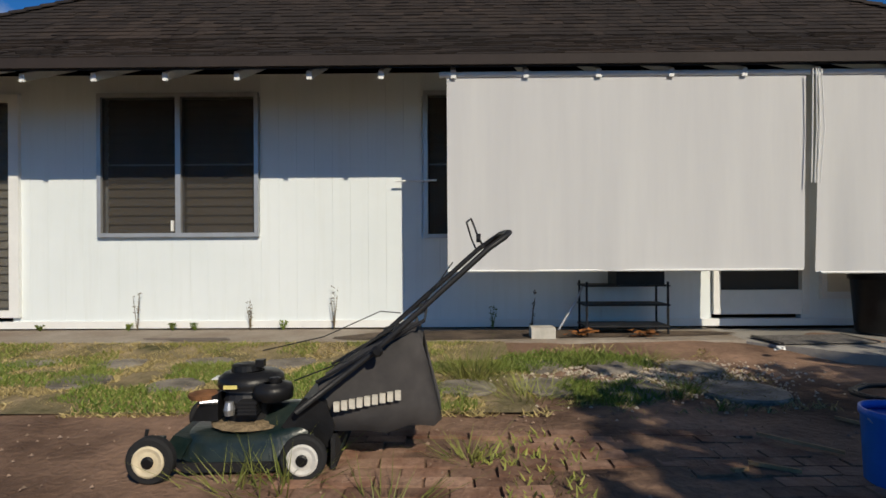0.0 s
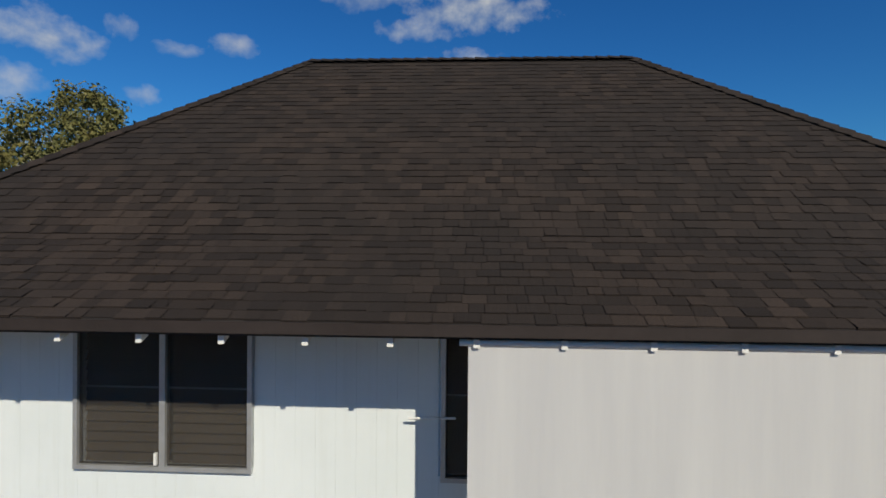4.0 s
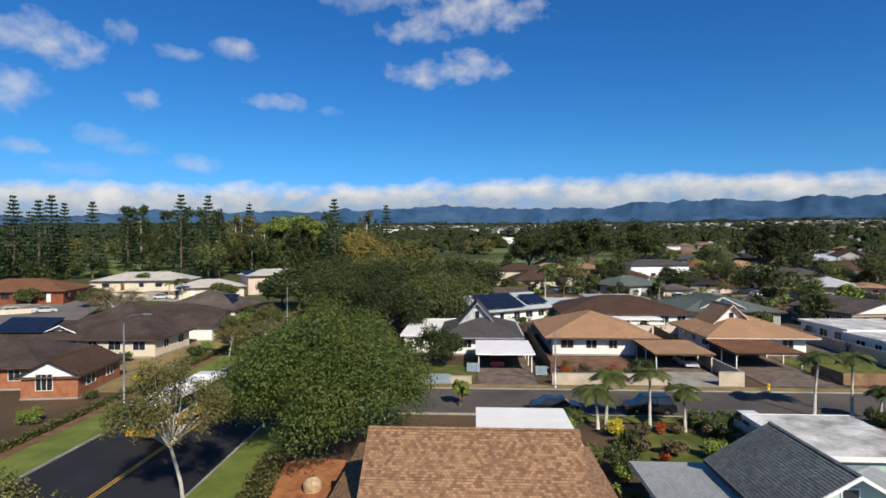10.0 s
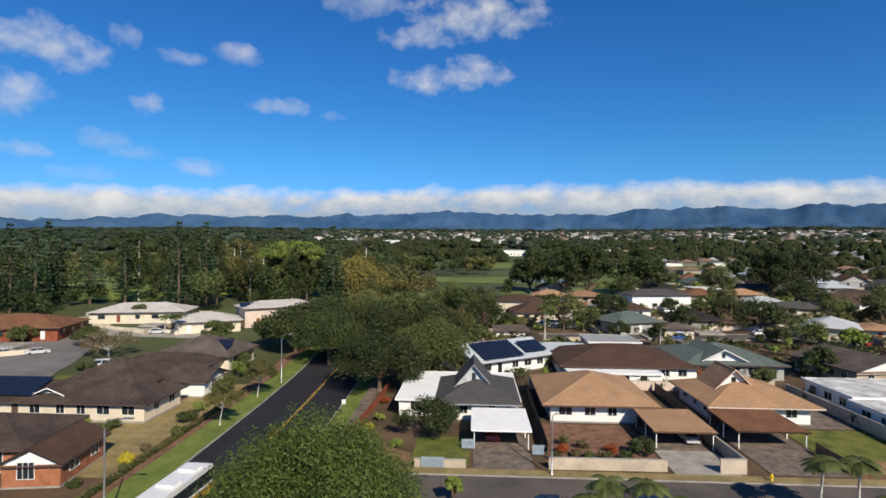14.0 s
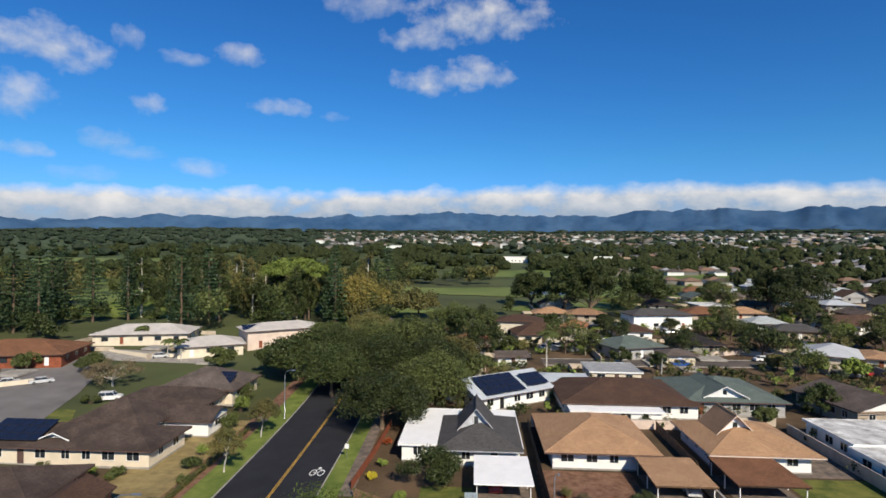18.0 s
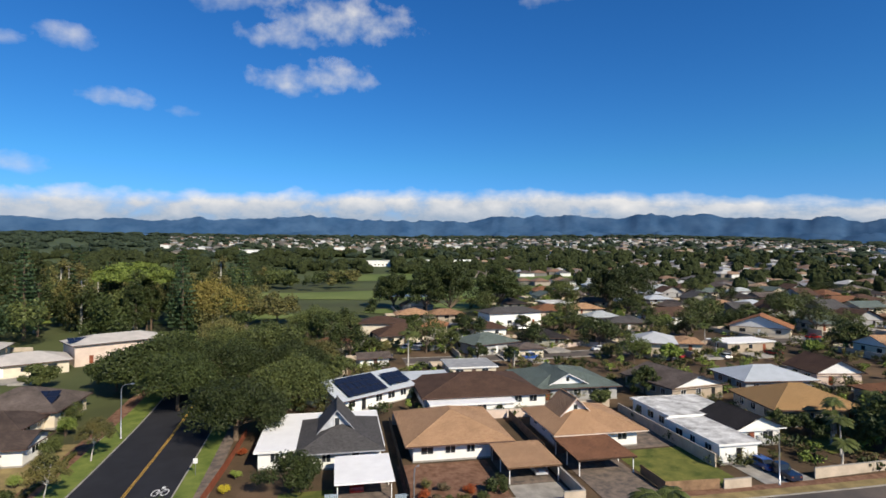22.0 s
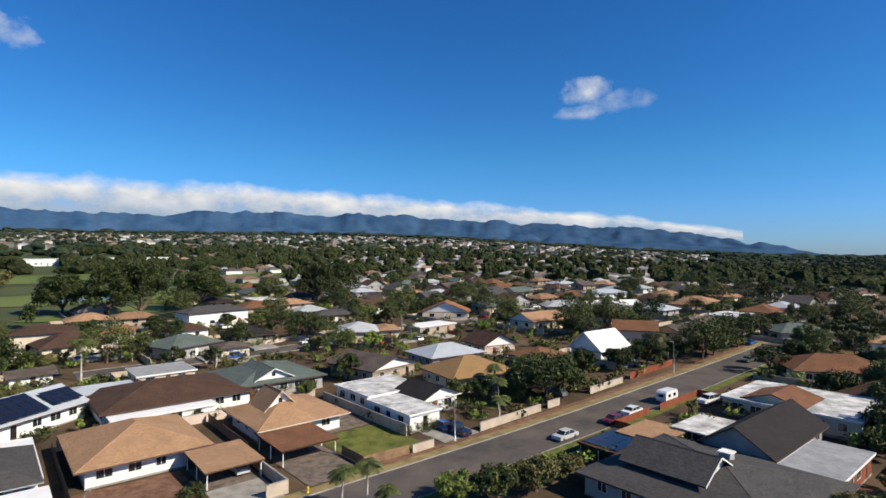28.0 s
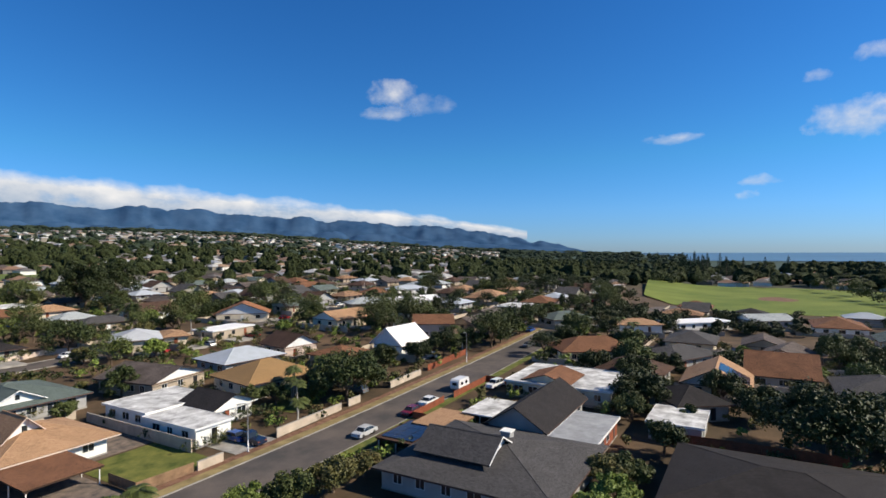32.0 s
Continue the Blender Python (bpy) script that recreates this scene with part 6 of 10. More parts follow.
part("sill_board", Build().box(-7.9, WALL_Y - OY - 0.025, 0.12, 7.9, WALL_Y - OY + 0.1, 0.2), trim_white, h1)
part("inner_floor", Build().box(-7.7, WALL_Y - OY + 0.12, 0.1, 7.7, 4.9, 0.16), wood_fence, h1)
part("inner_wall", Build().box(-7.7, -2.6, 0.16, 7.7, -2.5, 3.0), cream_wall, h1)
blind_mat = M("grey_blind", (0.15, 0.125, 0.1), 0.7, 0.1, 2, 20, 0.05)
slat_mat = M("beige_slats", (0.5, 0.47, 0.4), 0.7, 0.12, 2, 20, 0.05)
# mesh of the door screens; also colours the sheets that stand for dark rooms
screen_and_shade_mat = M("insect_screen", (0.06, 0.058, 0.055), 0.6, 0.1, 2, 60, 0.05)
alu = M("window_metal", (0.5, 0.51, 0.52), 0.45, 0.1, 4, 30, 0.05, metal=0.6)

mesh_mat, nt, p = nodes_of("fine_dark_mesh")
clear, weave = nt.nodes.new("ShaderNodeBsdfTransparent"), nt.nodes.new("ShaderNodeMixShader")
p.inputs["Base Color"].default_value, p.inputs["Roughness"].default_value = (0.05, 0.045, 0.04, 1), 0.8
weave.inputs[0].default_value = 0.36
nt.links.new(clear.outputs[0], weave.inputs[1])
nt.links.new(p.outputs[0], weave.inputs[2])
nt.links.new(weave.outputs[0], nt.nodes["Material Output"].inputs["Surface"])


def louvre_window(x0, x1, z0, z1, y, split):
    """A metal window of two screens, with glass louvres and a dark sheet behind them."""
    w = Build()
    t = 0.045
    w.box(x0 - t, y - 0.05, z0 - t, x1 + t, y + 0.04, z0).box(x0 - t, y - 0.05, z1, x1 + t, y + 0.04, z1 + t)
    w.box(x0 - t, y - 0.05, z0, x0, y + 0.04, z1).box(x1, y - 0.05, z0, x1 + t, y + 0.04, z1)
    w.box(split - 0.03, y - 0.055, z0, split + 0.03, y + 0.03, z1)
    win = part("window", w, alu, h1)
    for a, c in ((x0, split - 0.03), (split + 0.03, x1)):
        n = 15
        for k in range(n):
            zz = z0 + (z1 - z0) * (k + 0.1) / n
            part("louvre", Build().slab([(a + 0.02, y + 0.05, zz), (c - 0.02, y + 0.05, zz), (c - 0.02, y + 0.085, zz + 0.1), (a + 0.02, y + 0.085, zz + 0.1)], 0.006), blind_mat, win)
        part("rail", Build().box(a, y + 0.0, z0 + (z1 - z0) * 0.5, c, y + 0.02, z0 + (z1 - z0) * 0.5 + 0.015), alu, win)
        part("insect_screen", Build().box(a + 0.004, y - 0.02, z0 + 0.004, c - 0.004, y - 0.018, z1 - 0.004), mesh_mat, win)
    part("latch", Build().box(split - 0.075, y - 0.07, z0 + 0.02, split - 0.05, y - 0.04, z0 + 0.14), trim_white, win)
    # added dark sheet in place of the room's shade, not a screen
    part("dark_room_sheet", Build().box(x0, y + 0.12, z0, x1, y + 0.13, z1), screen_and_shade_mat, win)


louvre_window(-3.92, -2.18, 1.2, 2.74, WALL_Y - OY, -3.04)
louvre_window(-0.22, 1.5, 1.17, 2.74, WALL_Y - OY, 0.64)
gd = part("glazed_door", Build().box(-7.25, WALL_Y - OY - 0.05, 0.25, -7.15, WALL_Y - OY + 0.03, 2.78).box(-4.97, WALL_Y - OY - 0.05, 0.25, -4.86, WALL_Y - OY + 0.03, 2.78)
          .box(-7.15, WALL_Y - OY - 0.05, 2.7, -4.97, WALL_Y - OY + 0.03, 2.78).box(-7.15, WALL_Y - OY - 0.05, 0.25, -4.97, WALL_Y - OY + 0.03, 0.33), trim_white, h1)
part("curtain", Build().box(-7.15, WALL_Y - OY + 0.06, 0.33, -4.97, WALL_Y - OY + 0.08, 2.7), M("lace_curtain", (0.42, 0.43, 0.42), 0.9, 0.3, 5, 22, 0.3), gd)
part("pane", Build().box(-7.15, WALL_Y - OY + 0.0, 0.33, -4.97, WALL_Y - OY + 0.008, 2.7), mesh_mat, gd)
for k in range(24):
    part("blind_slat", Build().slab([(-7.12, WALL_Y - OY + 0.03, 0.36 + 0.097 * k), (-5.0, WALL_Y - OY + 0.03, 0.36 + 0.097 * k), (-5.0, WALL_Y - OY + 0.055, 0.44 + 0.097 * k), (-7.12, WALL_Y - OY + 0.055, 0.44 + 0.097 * k)], 0.004), slat_mat, gd)
part("awning_rod", Build().tube([(-0.58, WALL_Y - OY - 0.1, 1.76), (-0.12, WALL_Y - OY - 0.1, 1.77)], 0.012, 6), trim_white, h1)
for o0, o1 in ((2.98, 4.05), (4.75, 7.0)):
    d = part("door", Build().box(o0, WALL_Y - OY - 0.04, 0.25, o0 + 0.08, WALL_Y - OY + 0.05, 2.3).box(o1 - 0.08, WALL_Y - OY - 0.04, 0.25, o1, WALL_Y - OY + 0.05, 2.3)
             .box(o0 + 0.08, WALL_Y - OY - 0.04, 2.22, o1 - 0.08, WALL_Y - OY + 0.05, 2.3).box(o0 + 0.08, WALL_Y - OY - 0.03, 0.25, o1 - 0.08, WALL_Y - OY + 0.03, 0.52), trim_white, h1)
    part("screen", Build().box(o0 + 0.08, WALL_Y - OY + 0.03, 0.52, o1 - 0.08, WALL_Y - OY + 0.04, 2.22), screen_and_shade_mat, d)
pt = part("pet_door", Build().box(4.18, WALL_Y - OY - 0.05, 0.42, 4.62, WALL_Y - OY, 0.95), trim_white, h1)
part("flap", Build().box(4.24, WALL_Y - OY - 0.058, 0.5, 4.56, WALL_Y - OY - 0.05, 0.88), cream_wall, pt)

# roof shell: two pitches a side, hips at the corners
X0, X1 = -2.85, 2.75
EYL, KYL = EAVE_Y - OY, KINK_Y - OY


def roof_ring(y_off, z):
    """Corners of the roof at a distance y_off in front of the ridge."""
    return [(X0 - y_off, -y_off, z), (X1 + y_off, -y_off, z), (X1 + y_off, y_off, z), (X0 - y_off, y_off, z)]


b = Build()
rings = [roof_ring(-EYL, EAVE_Z), roof_ring(-KYL, KINK_Z)]
top = [(X0, 0, RIDGE_Z), (X1, 0, RIDGE_Z)]
for k in range(4):
    q = (k + 1) % 4
    b.poly([rings[0][k], rings[0][q], rings[1][q], rings[1][k]])
b.poly([rings[1][0], rings[1][1], top[1], top[0]]).poly([rings[1][1], rings[1][2], top[1]])
b.poly([rings[1][2], rings[1][3], top[0], top[1]]).poly([rings[1][3], rings[1][0], top[0]])
low = [(p[0], p[1], p[2] - 0.12) for p in rings[0]]
for k in range(4):
    q = (k + 1) % 4
    b.poly([low[k], low[q], rings[0][q], rings[0][k]])
mid = [(p[0], p[1], p[2] - 0.12) for p in rings[1]]
for k in range(4):
    q = (k + 1) % 4
    b.poly([low[q], low[k], mid[k], mid[q]])
deck = part("roof", b, M("roof_felt", (0.03, 0.027, 0.026), 0.95, 0.2, 1, 20, 0.2), h1)
fascia = M("fascia_brown", (0.032, 0.024, 0.022), 0.75, 0.2, 1.2, 20, 0.15)
part("fascia", Build().ring(EX0 - 0.03, EX1 + 0.03, EYL - 0.03, -EYL + 0.03, EAVE_Z - 0.1, EAVE_Z - 0.005, 0.035), fascia, h1)
for k in range(24):
    xx = -4.73 - 0.685 * 5 + 0.685 * k
    part("rafter_tail", Build().prism([(EYL + 0.06, EAVE_Z - 0.2), (EYL + 0.06, EAVE_Z - 0.12), (WALL_Y - OY + 0.1, EAVE_Z + 0.4), (WALL_Y - OY + 0.1, EAVE_Z + 0.32)], xx - 0.025, xx + 0.025, "x"), trim_white, h1)

# shingles, laid course by course; each is a thin tab
shingle, nt, p = nodes_of("shingle_tab")
geo = nt.nodes.new("ShaderNodeNewGeometry")
info = nt.nodes.new("ShaderNodeObjectInfo")
mixr = nt.nodes.new("ShaderNodeMath")
mixr.operation = "ADD"
nt.links.new(geo.outputs["Random Per Island"], mixr.inputs[0])
nt.links.new(info.outputs["Random"], mixr.inputs[1])
fr = nt.nodes.new("ShaderNodeMath")
fr.operation = "FRACT"
nt.links.new(mixr.outputs[0], fr.inputs[0])
c = mix_col(nt, fr.outputs[0], (0.019, 0.014, 0.012, 1), (0.055, 0.039, 0.031, 1))
c = mix_col(nt, ramp(nt, noise_node(nt, geo.outputs["Position"], 0.5).outputs["Fac"], 0.35, 0.65, 0, 0.75), c, (0.026, 0.021, 0.019, 1))
g1 = noise_node(nt, geo.outputs["Position"], 60.0, 2.0)
c = mix_col(nt, ramp(nt, g1.outputs["Fac"], 0.35, 0.7, 0, 0.5), c, (0.016, 0.014, 0.013, 1))
nt.links.new(c, p.inputs["Base Color"])
p.inputs["Roughness"].default_value, p.inputs["Specular IOR Level"].default_value = 0.9, 0.25
bump_into(nt, p, g1.outputs["Fac"], 0.6, 0.01)

COURSE = 0.145


def front_planes():
    """(origin, right, up the slope, width at bottom left/right lines, length) of the slopes of one side, bottom to top."""
    out = []
    for (ya, za), (yb, zb) in (((EYL, EAVE_Z), (KYL, KINK_Z)), ((KYL, KINK_Z), (0.0, RIDGE_Z))):
        out.append((ya, za, yb, zb))
    return out


rnd = random.Random(3)
near_tabs, far_tabs = [], Build()
for side in range(4):
    for ya, za, yb, zb in front_planes():
        ln = math.hypot(yb - ya, zb - za)
        rows = max(1, round(ln / COURSE))
        for r in range(rows):
            f0, f1 = r / rows, min(1.0, (r + 1.25) / rows)
            y0, z0, y1, z1 = ya + (yb - ya) * f0, za + (zb - za) * f0, ya + (yb - ya) * f1, za + (zb - za) * f1
            if side % 2 == 0:
                xl, xr = X0 + y0, X1 - y0
            else:
                xl, xr = y0, -y0
            xx = xl - rnd.random() * 0.3
            while xx < xr:
                w = rnd.choice((0.13, 0.17, 0.21, 0.26))
                a, c = max(xx, xl), min(xx + w - 0.005, xr)
                xx += w
                if c - a < 0.03:
                    continue
                t0 = rnd.choice((0.012, 0.016, 0.022))
                drop = rnd.uniform(-0.006, 0.01)
                nz, ny = (yb - ya) / ln, -(zb - za) / ln
                uy, uz = (yb - ya) / ln, (zb - za) / ln
                lim = (lambda v, s: min(max(v, X0 + s), X1 - s)) if side % 2 == 0 else (lambda v, s: min(max(v, s), -s))
                quad = []
                for (px, yy, zz, lift, dd) in ((a, y0, z0, t0, drop), (c, y0, z0, t0, drop), (c, y1, z1, 0.004, 0), (a, y1, z1, 0.004, 0)):
                    px = lim(px, yy)
                    quad.append((px, yy + ny * lift - uy * dd, zz + nz * lift - uz * dd))
                lowq = [(q[0], q[1] - ny * t0, q[2] - nz * t0) for q in quad[:2]]
                pts = quad + lowq
                if side:
                    rot = {1: lambda q: (X1 - q[1], q[0], q[2]), 2: lambda q: (-q[0] + X0 + X1, -q[1], q[2]), 3: lambda q: (X0 + q[1], -q[0], q[2])}[side]
                    pts = [rot(q) for q in pts]
                if side == 0 and -1.6 < a < 1.7 and y0 > -2.6 and len(near_tabs) < 300:
                    near_tabs.append(pts)
                else:
                    n = len(far_tabs.v)
                    far_tabs.v += pts
                    far_tabs.f += [(n, n + 1, n + 2, n + 3), (n + 4, n + 5, n + 1, n)]
for pts in near_tabs:
    b = Build()
    b.v = pts
    b.f = [(0, 1, 2, 3), (4, 5, 1, 0)]
    part("shingle", b, shingle, deck)
o = part("shingles", far_tabs, shingle, deck, "weathered dark brown asphalt shingles")
tagged(o, kind="stuff")
for a, c in ((top[0], top[1]), *[(rings[1][k], top[0] if k in (0, 3) else top[1]) for k in range(4)], *[(rings[0][k], rings[1][k]) for k in range(4)]):
    a, c = Vector(a), Vector(c)
    side = (c - a).cross(Vector((0, 0, 1))).normalized() * 0.15
    n = max(2, int((c - a).length / 0.2))
    bb = Build()
    for k in range(n):
        p0, p1 = a.lerp(c, k / n), a.lerp(c, min(1, (k + 1.15) / n))
        up0, up1 = Vector((0, 0, 0.055)), Vector((0, 0, 0.035))
        dr = Vector((0, 0, 0.085))
        bb.poly([p0 + side - dr + up0, p1 + side - dr + up1, p1 + up1, p0 + up0]).poly([p1 - side - dr + up1, p0 - side - dr + up0, p0 + up0, p1 + up1])
    tagged(part("ridge_cap", bb, shingle, deck), kind="stuff")

# roller shades under the eave
shade_mat, nt, p = nodes_of("grey_shade_cloth")
tc = nt.nodes.new("ShaderNodeMapping")
tc.inputs["Scale"].default_value = (3.0, 1.0, 0.25)
nt.links.new(position(nt), tc.inputs["Vector"])
n1 = noise_node(nt, tc.outputs[0], 2.0)
n2 = noise_node(nt, position(nt), 140.0, 2.0)
c = mix_col(nt, ramp(nt, n1.outputs["Fac"], 0.35, 0.7, 0, 1), (0.64, 0.64, 0.645, 1), (0.7, 0.7, 0.695, 1))
nt.links.new(c, p.inputs["Base Color"])
p.inputs["Roughness"].default_value = 0.95
bump_into(nt, p, n2.outputs["Fac"], 0.2, 0.004)
thin, glow_through = nt.nodes.new("ShaderNodeBsdfTranslucent"), nt.nodes.new("ShaderNodeMixShader")
thin.inputs["Color"].default_value = (0.62, 0.62, 0.58, 1)
glow_through.inputs[0].default_value = 0.2
nt.links.new(p.outputs[0], glow_through.inputs[1])
nt.links.new(thin.outputs[0], glow_through.inputs[2])
nt.links.new(glow_through.outputs[0], nt.nodes["Material Output"].inputs["Surface"])
for k, (x0, x1, zb, amp) in enumerate(((0.0, 3.4, 0.79, 0.012), (3.52, 7.6, 0.76, 0.07))):
    s = thing("roller_shade", "pale grey roller sun shade hanging from the eave", "sun shade", (0, 5.2, 0), 0, "sun shades")
    b = Build()
    n, m2 = 60, 14
    for j in range(m2 + 1):
        for i in range(n + 1):
            u, v = i / n, j / m2
            xx = x0 + (x1 - x0) * u - (0.035 * v if k == 0 and i == n else 0)
            dy = amp * v * (math.sin(u * 23 + k) * 0.5 + math.sin(u * 9 + v * 1.5) * 0.6 + math.sin(u * 51) * 0.15)
            b.v.append((xx, dy, 2.64 - (2.64 - zb) * v + 0.012 * v * math.sin(u * 13)))
    for j in range(m2):
        for i in range(n):
            q = j * (n + 1) + i
            b.f.append((q, q + 1, q + n + 2, q + n + 1))
    part("cloth", b, shade_mat, s, smooth=True)
    part("roller", Build().tube([(x0 - 0.07, 0.0, 2.655), (x1 + 0.03, 0.0, 2.655)], 0.028, 10), trim_white, s)
    part("hem", Build().tube([(x0, 0.0, zb), (x1 - 0.04, 0.0, zb)], 0.012, 6), trim_white, s)
ropes = thing("blind_cord", "white cords hanging between the two shades", "cord", (3.44, 5.12, 0))
for k, dx in enumerate((-0.03, 0.0, 0.02, 0.05)):
    part("cord", Build().tube([(dx, 0, 2.66), (dx + 0.01 * k, 0.01, 2.1), (dx - 0.02, 0.0, 1.6)], 0.006, 5), trim_white, ropes)

stone_mat = M("stepping_stone", (0.2, 0.175, 0.15), 0.95, 0.4, 5.0, 30, 0.5, col2=(0.34, 0.3, 0.25), per_thing=0.3)
# yard: bare soil, rough grass, stepping stones, concrete strips
def bumpy(name, x0, x1, y0, y1, step, lift, amp, mat, label, category, seed):
    b = Build()
    nx, ny = int((x1 - x0) / step), int((y1 - y0) / step)
    for j in range(ny + 1):
        for i in range(nx + 1):
            xx, yy = x0 + (x1 - x0) * i / nx, y0 + (y1 - y0) * j / ny
            e = min(1, i / 3, (nx - i) / 3, j / 3, (ny - j) / 3)
            b.v.append((xx, yy, lift + 0.08 * smooth_step(4.75, 5.34, yy) + amp * e * (noise.fractal(Vector((xx * 1.4, yy * 1.4, seed)), 0.9, 2.0, 5))))
    for j in range(ny):
        for i in range(nx):
            q = j * (nx + 1) + i
            b.f.append((q, q + 1, q + nx + 2, q + nx + 1))
    return single(name, b, mat, label, category, kind="structure", smooth=True)


bumpy("yard_soil", -9, 9, -5.0, 6.0, 0.08, 0.0, 0.022, yard_soil_mat, "bare reddish soil of the back yard with pebbles", "soil", 1.0)
single("pavement", Build().box(-9, 5.35, -0.02, 2.9, 6.22, 0.1), apron_mat, "stained concrete apron along the house wall", "concrete slab", kind="structure")
single("pavement", Build().prism([(2.6, 6.22), (2.9, 5.35), (4.3, 3.9), (5.6, 2.6), (9, 2.6), (9, 6.22)], -0.02, 0.085), concrete, "worn grey concrete patio slab", "concrete slab", kind="structure")
for k, (x, y, r) in enumerate(((-3.64, 4.81, 0.22), (-2.84, 4.75, 0.2), (-2.12, 4.87, 0.21), (-1.38, 4.77, 0.22), (-2.78, 4.1, 0.22), (-1.99, 3.97, 0.2), (0.49, 4.92, 0.13), (0.74, 4.58, 0.22), (1.37, 4.56, 0.23), (2.0, 4.51, 0.24), (0.12, 3.88, 0.22), (0.7, 3.9, 0.23), (1.25, 3.82, 0.24), (2.02, 3.75, 0.28), (-4.5, 4.75, 0.22), (-3.6, 4.05, 0.22))):
    single("stepping_stone", Build().lathe([(r, -0.02), (r * 1.01, 0.022), (r * 0.97, 0.036), (r * 0.5, 0.04)], (x, y, -0.008), 22), stone_mat, "round weathered concrete stepping stone sunk in the grass", "stepping stone", "stepping stones", smooth=False)

blob_patch("soil_patch", 0.75, 5.74, 1.75, 0.36, 0.106, M("dark_soil", (0.075, 0.055, 0.042), 0.95, 0.4, 3.0, 30, 0.8, col2=(0.17, 0.125, 0.09)), "dark damp soil washed over the apron", "soil", 0.35)
blob_patch("soil_patch", -2.6, 5.5, 0.5, 0.1, 0.105, concrete_dark, "dark stain on the concrete apron", "stain", 0.5)
paving = thing("brick_paving", "old red brick paving half buried in the yard soil", "paving", (0.0, 0.0, 0.0))
tagged(paving, kind="structure")
brick_red = M("yard_brick", (0.24, 0.11, 0.07), 0.95, 0.35, 4.0, 40, 0.6, col2=(0.38, 0.24, 0.17), per_thing=0.3)
brick_mesh = Build().box(-0.1, -0.046, -0.05, 0.1, 0.046, 0.0).mesh("brick", brick_red)
rr = random.Random(14)
for j in range(10):
    for i in range(14):
        x, y = -0.75 + 0.214 * i + 0.107 * (j % 2), 2.02 + 0.102 * j
        if noise.noise(Vector((x * 1.1, y * 1.6, 2.0))) > -0.12:
            bk = part("brick", brick_mesh, brick_red, paving)
            bk.matrix_basis = pose(x, y, 0.012 + rr.uniform(-0.004, 0.006), rr.uniform(-1.5, 1.5), rr.uniform(-1.5, 1.5), rr.uniform(-2, 2))

# grass of the strip before the house
rng = np.random.default_rng(8)


def blades(name, n, where, h0, h1, mat, label, spread=0.5):
    pos = where(n)
    n = len(pos)
    hh = rng.uniform(h0, h1, n)
    a = rng.uniform(0, 2 * np.pi, n)
    w = 0.0045 + 0.003 * rng.random(n)
    tip = pos + np.stack([np.cos(a * 3) * hh * spread, np.sin(a * 3) * hh * spread, hh], 1)
    sd = np.stack([np.cos(a) * w, np.sin(a) * w, 0 * a], 1)
    midp = pos * 0.45 + tip * 0.55 + np.stack([0 * a, 0 * a, hh * 0.08], 1)
    v = np.stack([pos - sd, pos + sd, midp + sd * 0.7, tip, midp - sd * 0.7], 1).reshape(-1, 3)
    me = bpy.data.meshes.new(name)
    me.from_pydata(v.tolist(), [], np.arange(n * 5).reshape(-1, 5).tolist())
    me.materials.append(mat)
    return tagged(new(name, me), label, "grass", kind="stuff")


def clumpy(x0, x1, y0, y1, thresh):
    def place(n):
        xs, ys = rng.uniform(x0, x1, n), rng.uniform(y0, y1, n)
        keep = np.array([noise.noise(Vector((x * 1.3, y * 1.8, 4.0))) + 0.4 * noise.noise(Vector((x * 4, y * 4, 1.0))) > thresh for x, y in zip(xs, ys)])
        return np.stack([xs, ys, np.array([0.08 * smooth_step(4.75, 5.34, q) for q in ys])], 1)[keep]
    return place


bumpy("lawn", -9, 0.55, 3.3, 5.36, 0.08, 0.014, 0.022, yard_grass_mat, "rough patchy green and straw-coloured grass strip", "lawn", 1.0)
green_blade = leaf_mat("green_grass_blades", (0.05, 0.1, 0.016), (0.17, 0.23, 0.045), (0.22, 0.23, 0.06))
straw_blade = leaf_mat("straw_blades", (0.22, 0.17, 0.07), (0.52, 0.41, 0.2), (0.4, 0.33, 0.13))
blades("grass", 62000, clumpy(-8.5, 0.6, 3.3, 4.75, -0.05), 0.015, 0.06, green_blade, "rough green grass with bare patches", 0.7)
blades("grass", 26000, clumpy(-8.5, 0.6, 4.5, 5.3, 0.05), 0.015, 0.055, grass_blade, "yellowing grass beside the apron", 0.7)
blades("grass", 60000, clumpy(-8.5, 0.6, 3.25, 5.34, -0.3), 0.01, 0.04, straw_blade, "dry straw-coloured grass on bare earth", 1.4)
blades("grass", 4000, clumpy(0.2, 2.4, 3.3, 5.2, 0.0), 0.01, 0.05, straw_blade, "dry straw between stepping stones", 1.2)
blades("grass", 11000, clumpy(0.3, 1.7, 3.35, 5.0, 0.1), 0.02, 0.08, green_blade, "weedy grass between stepping stones", 0.6)
blades("grass", 1600, clumpy(-0.6, 1.2, 1.7, 3.2, 0.3), 0.015, 0.06, grass_blade, "thin weeds on the bare soil", 0.7)


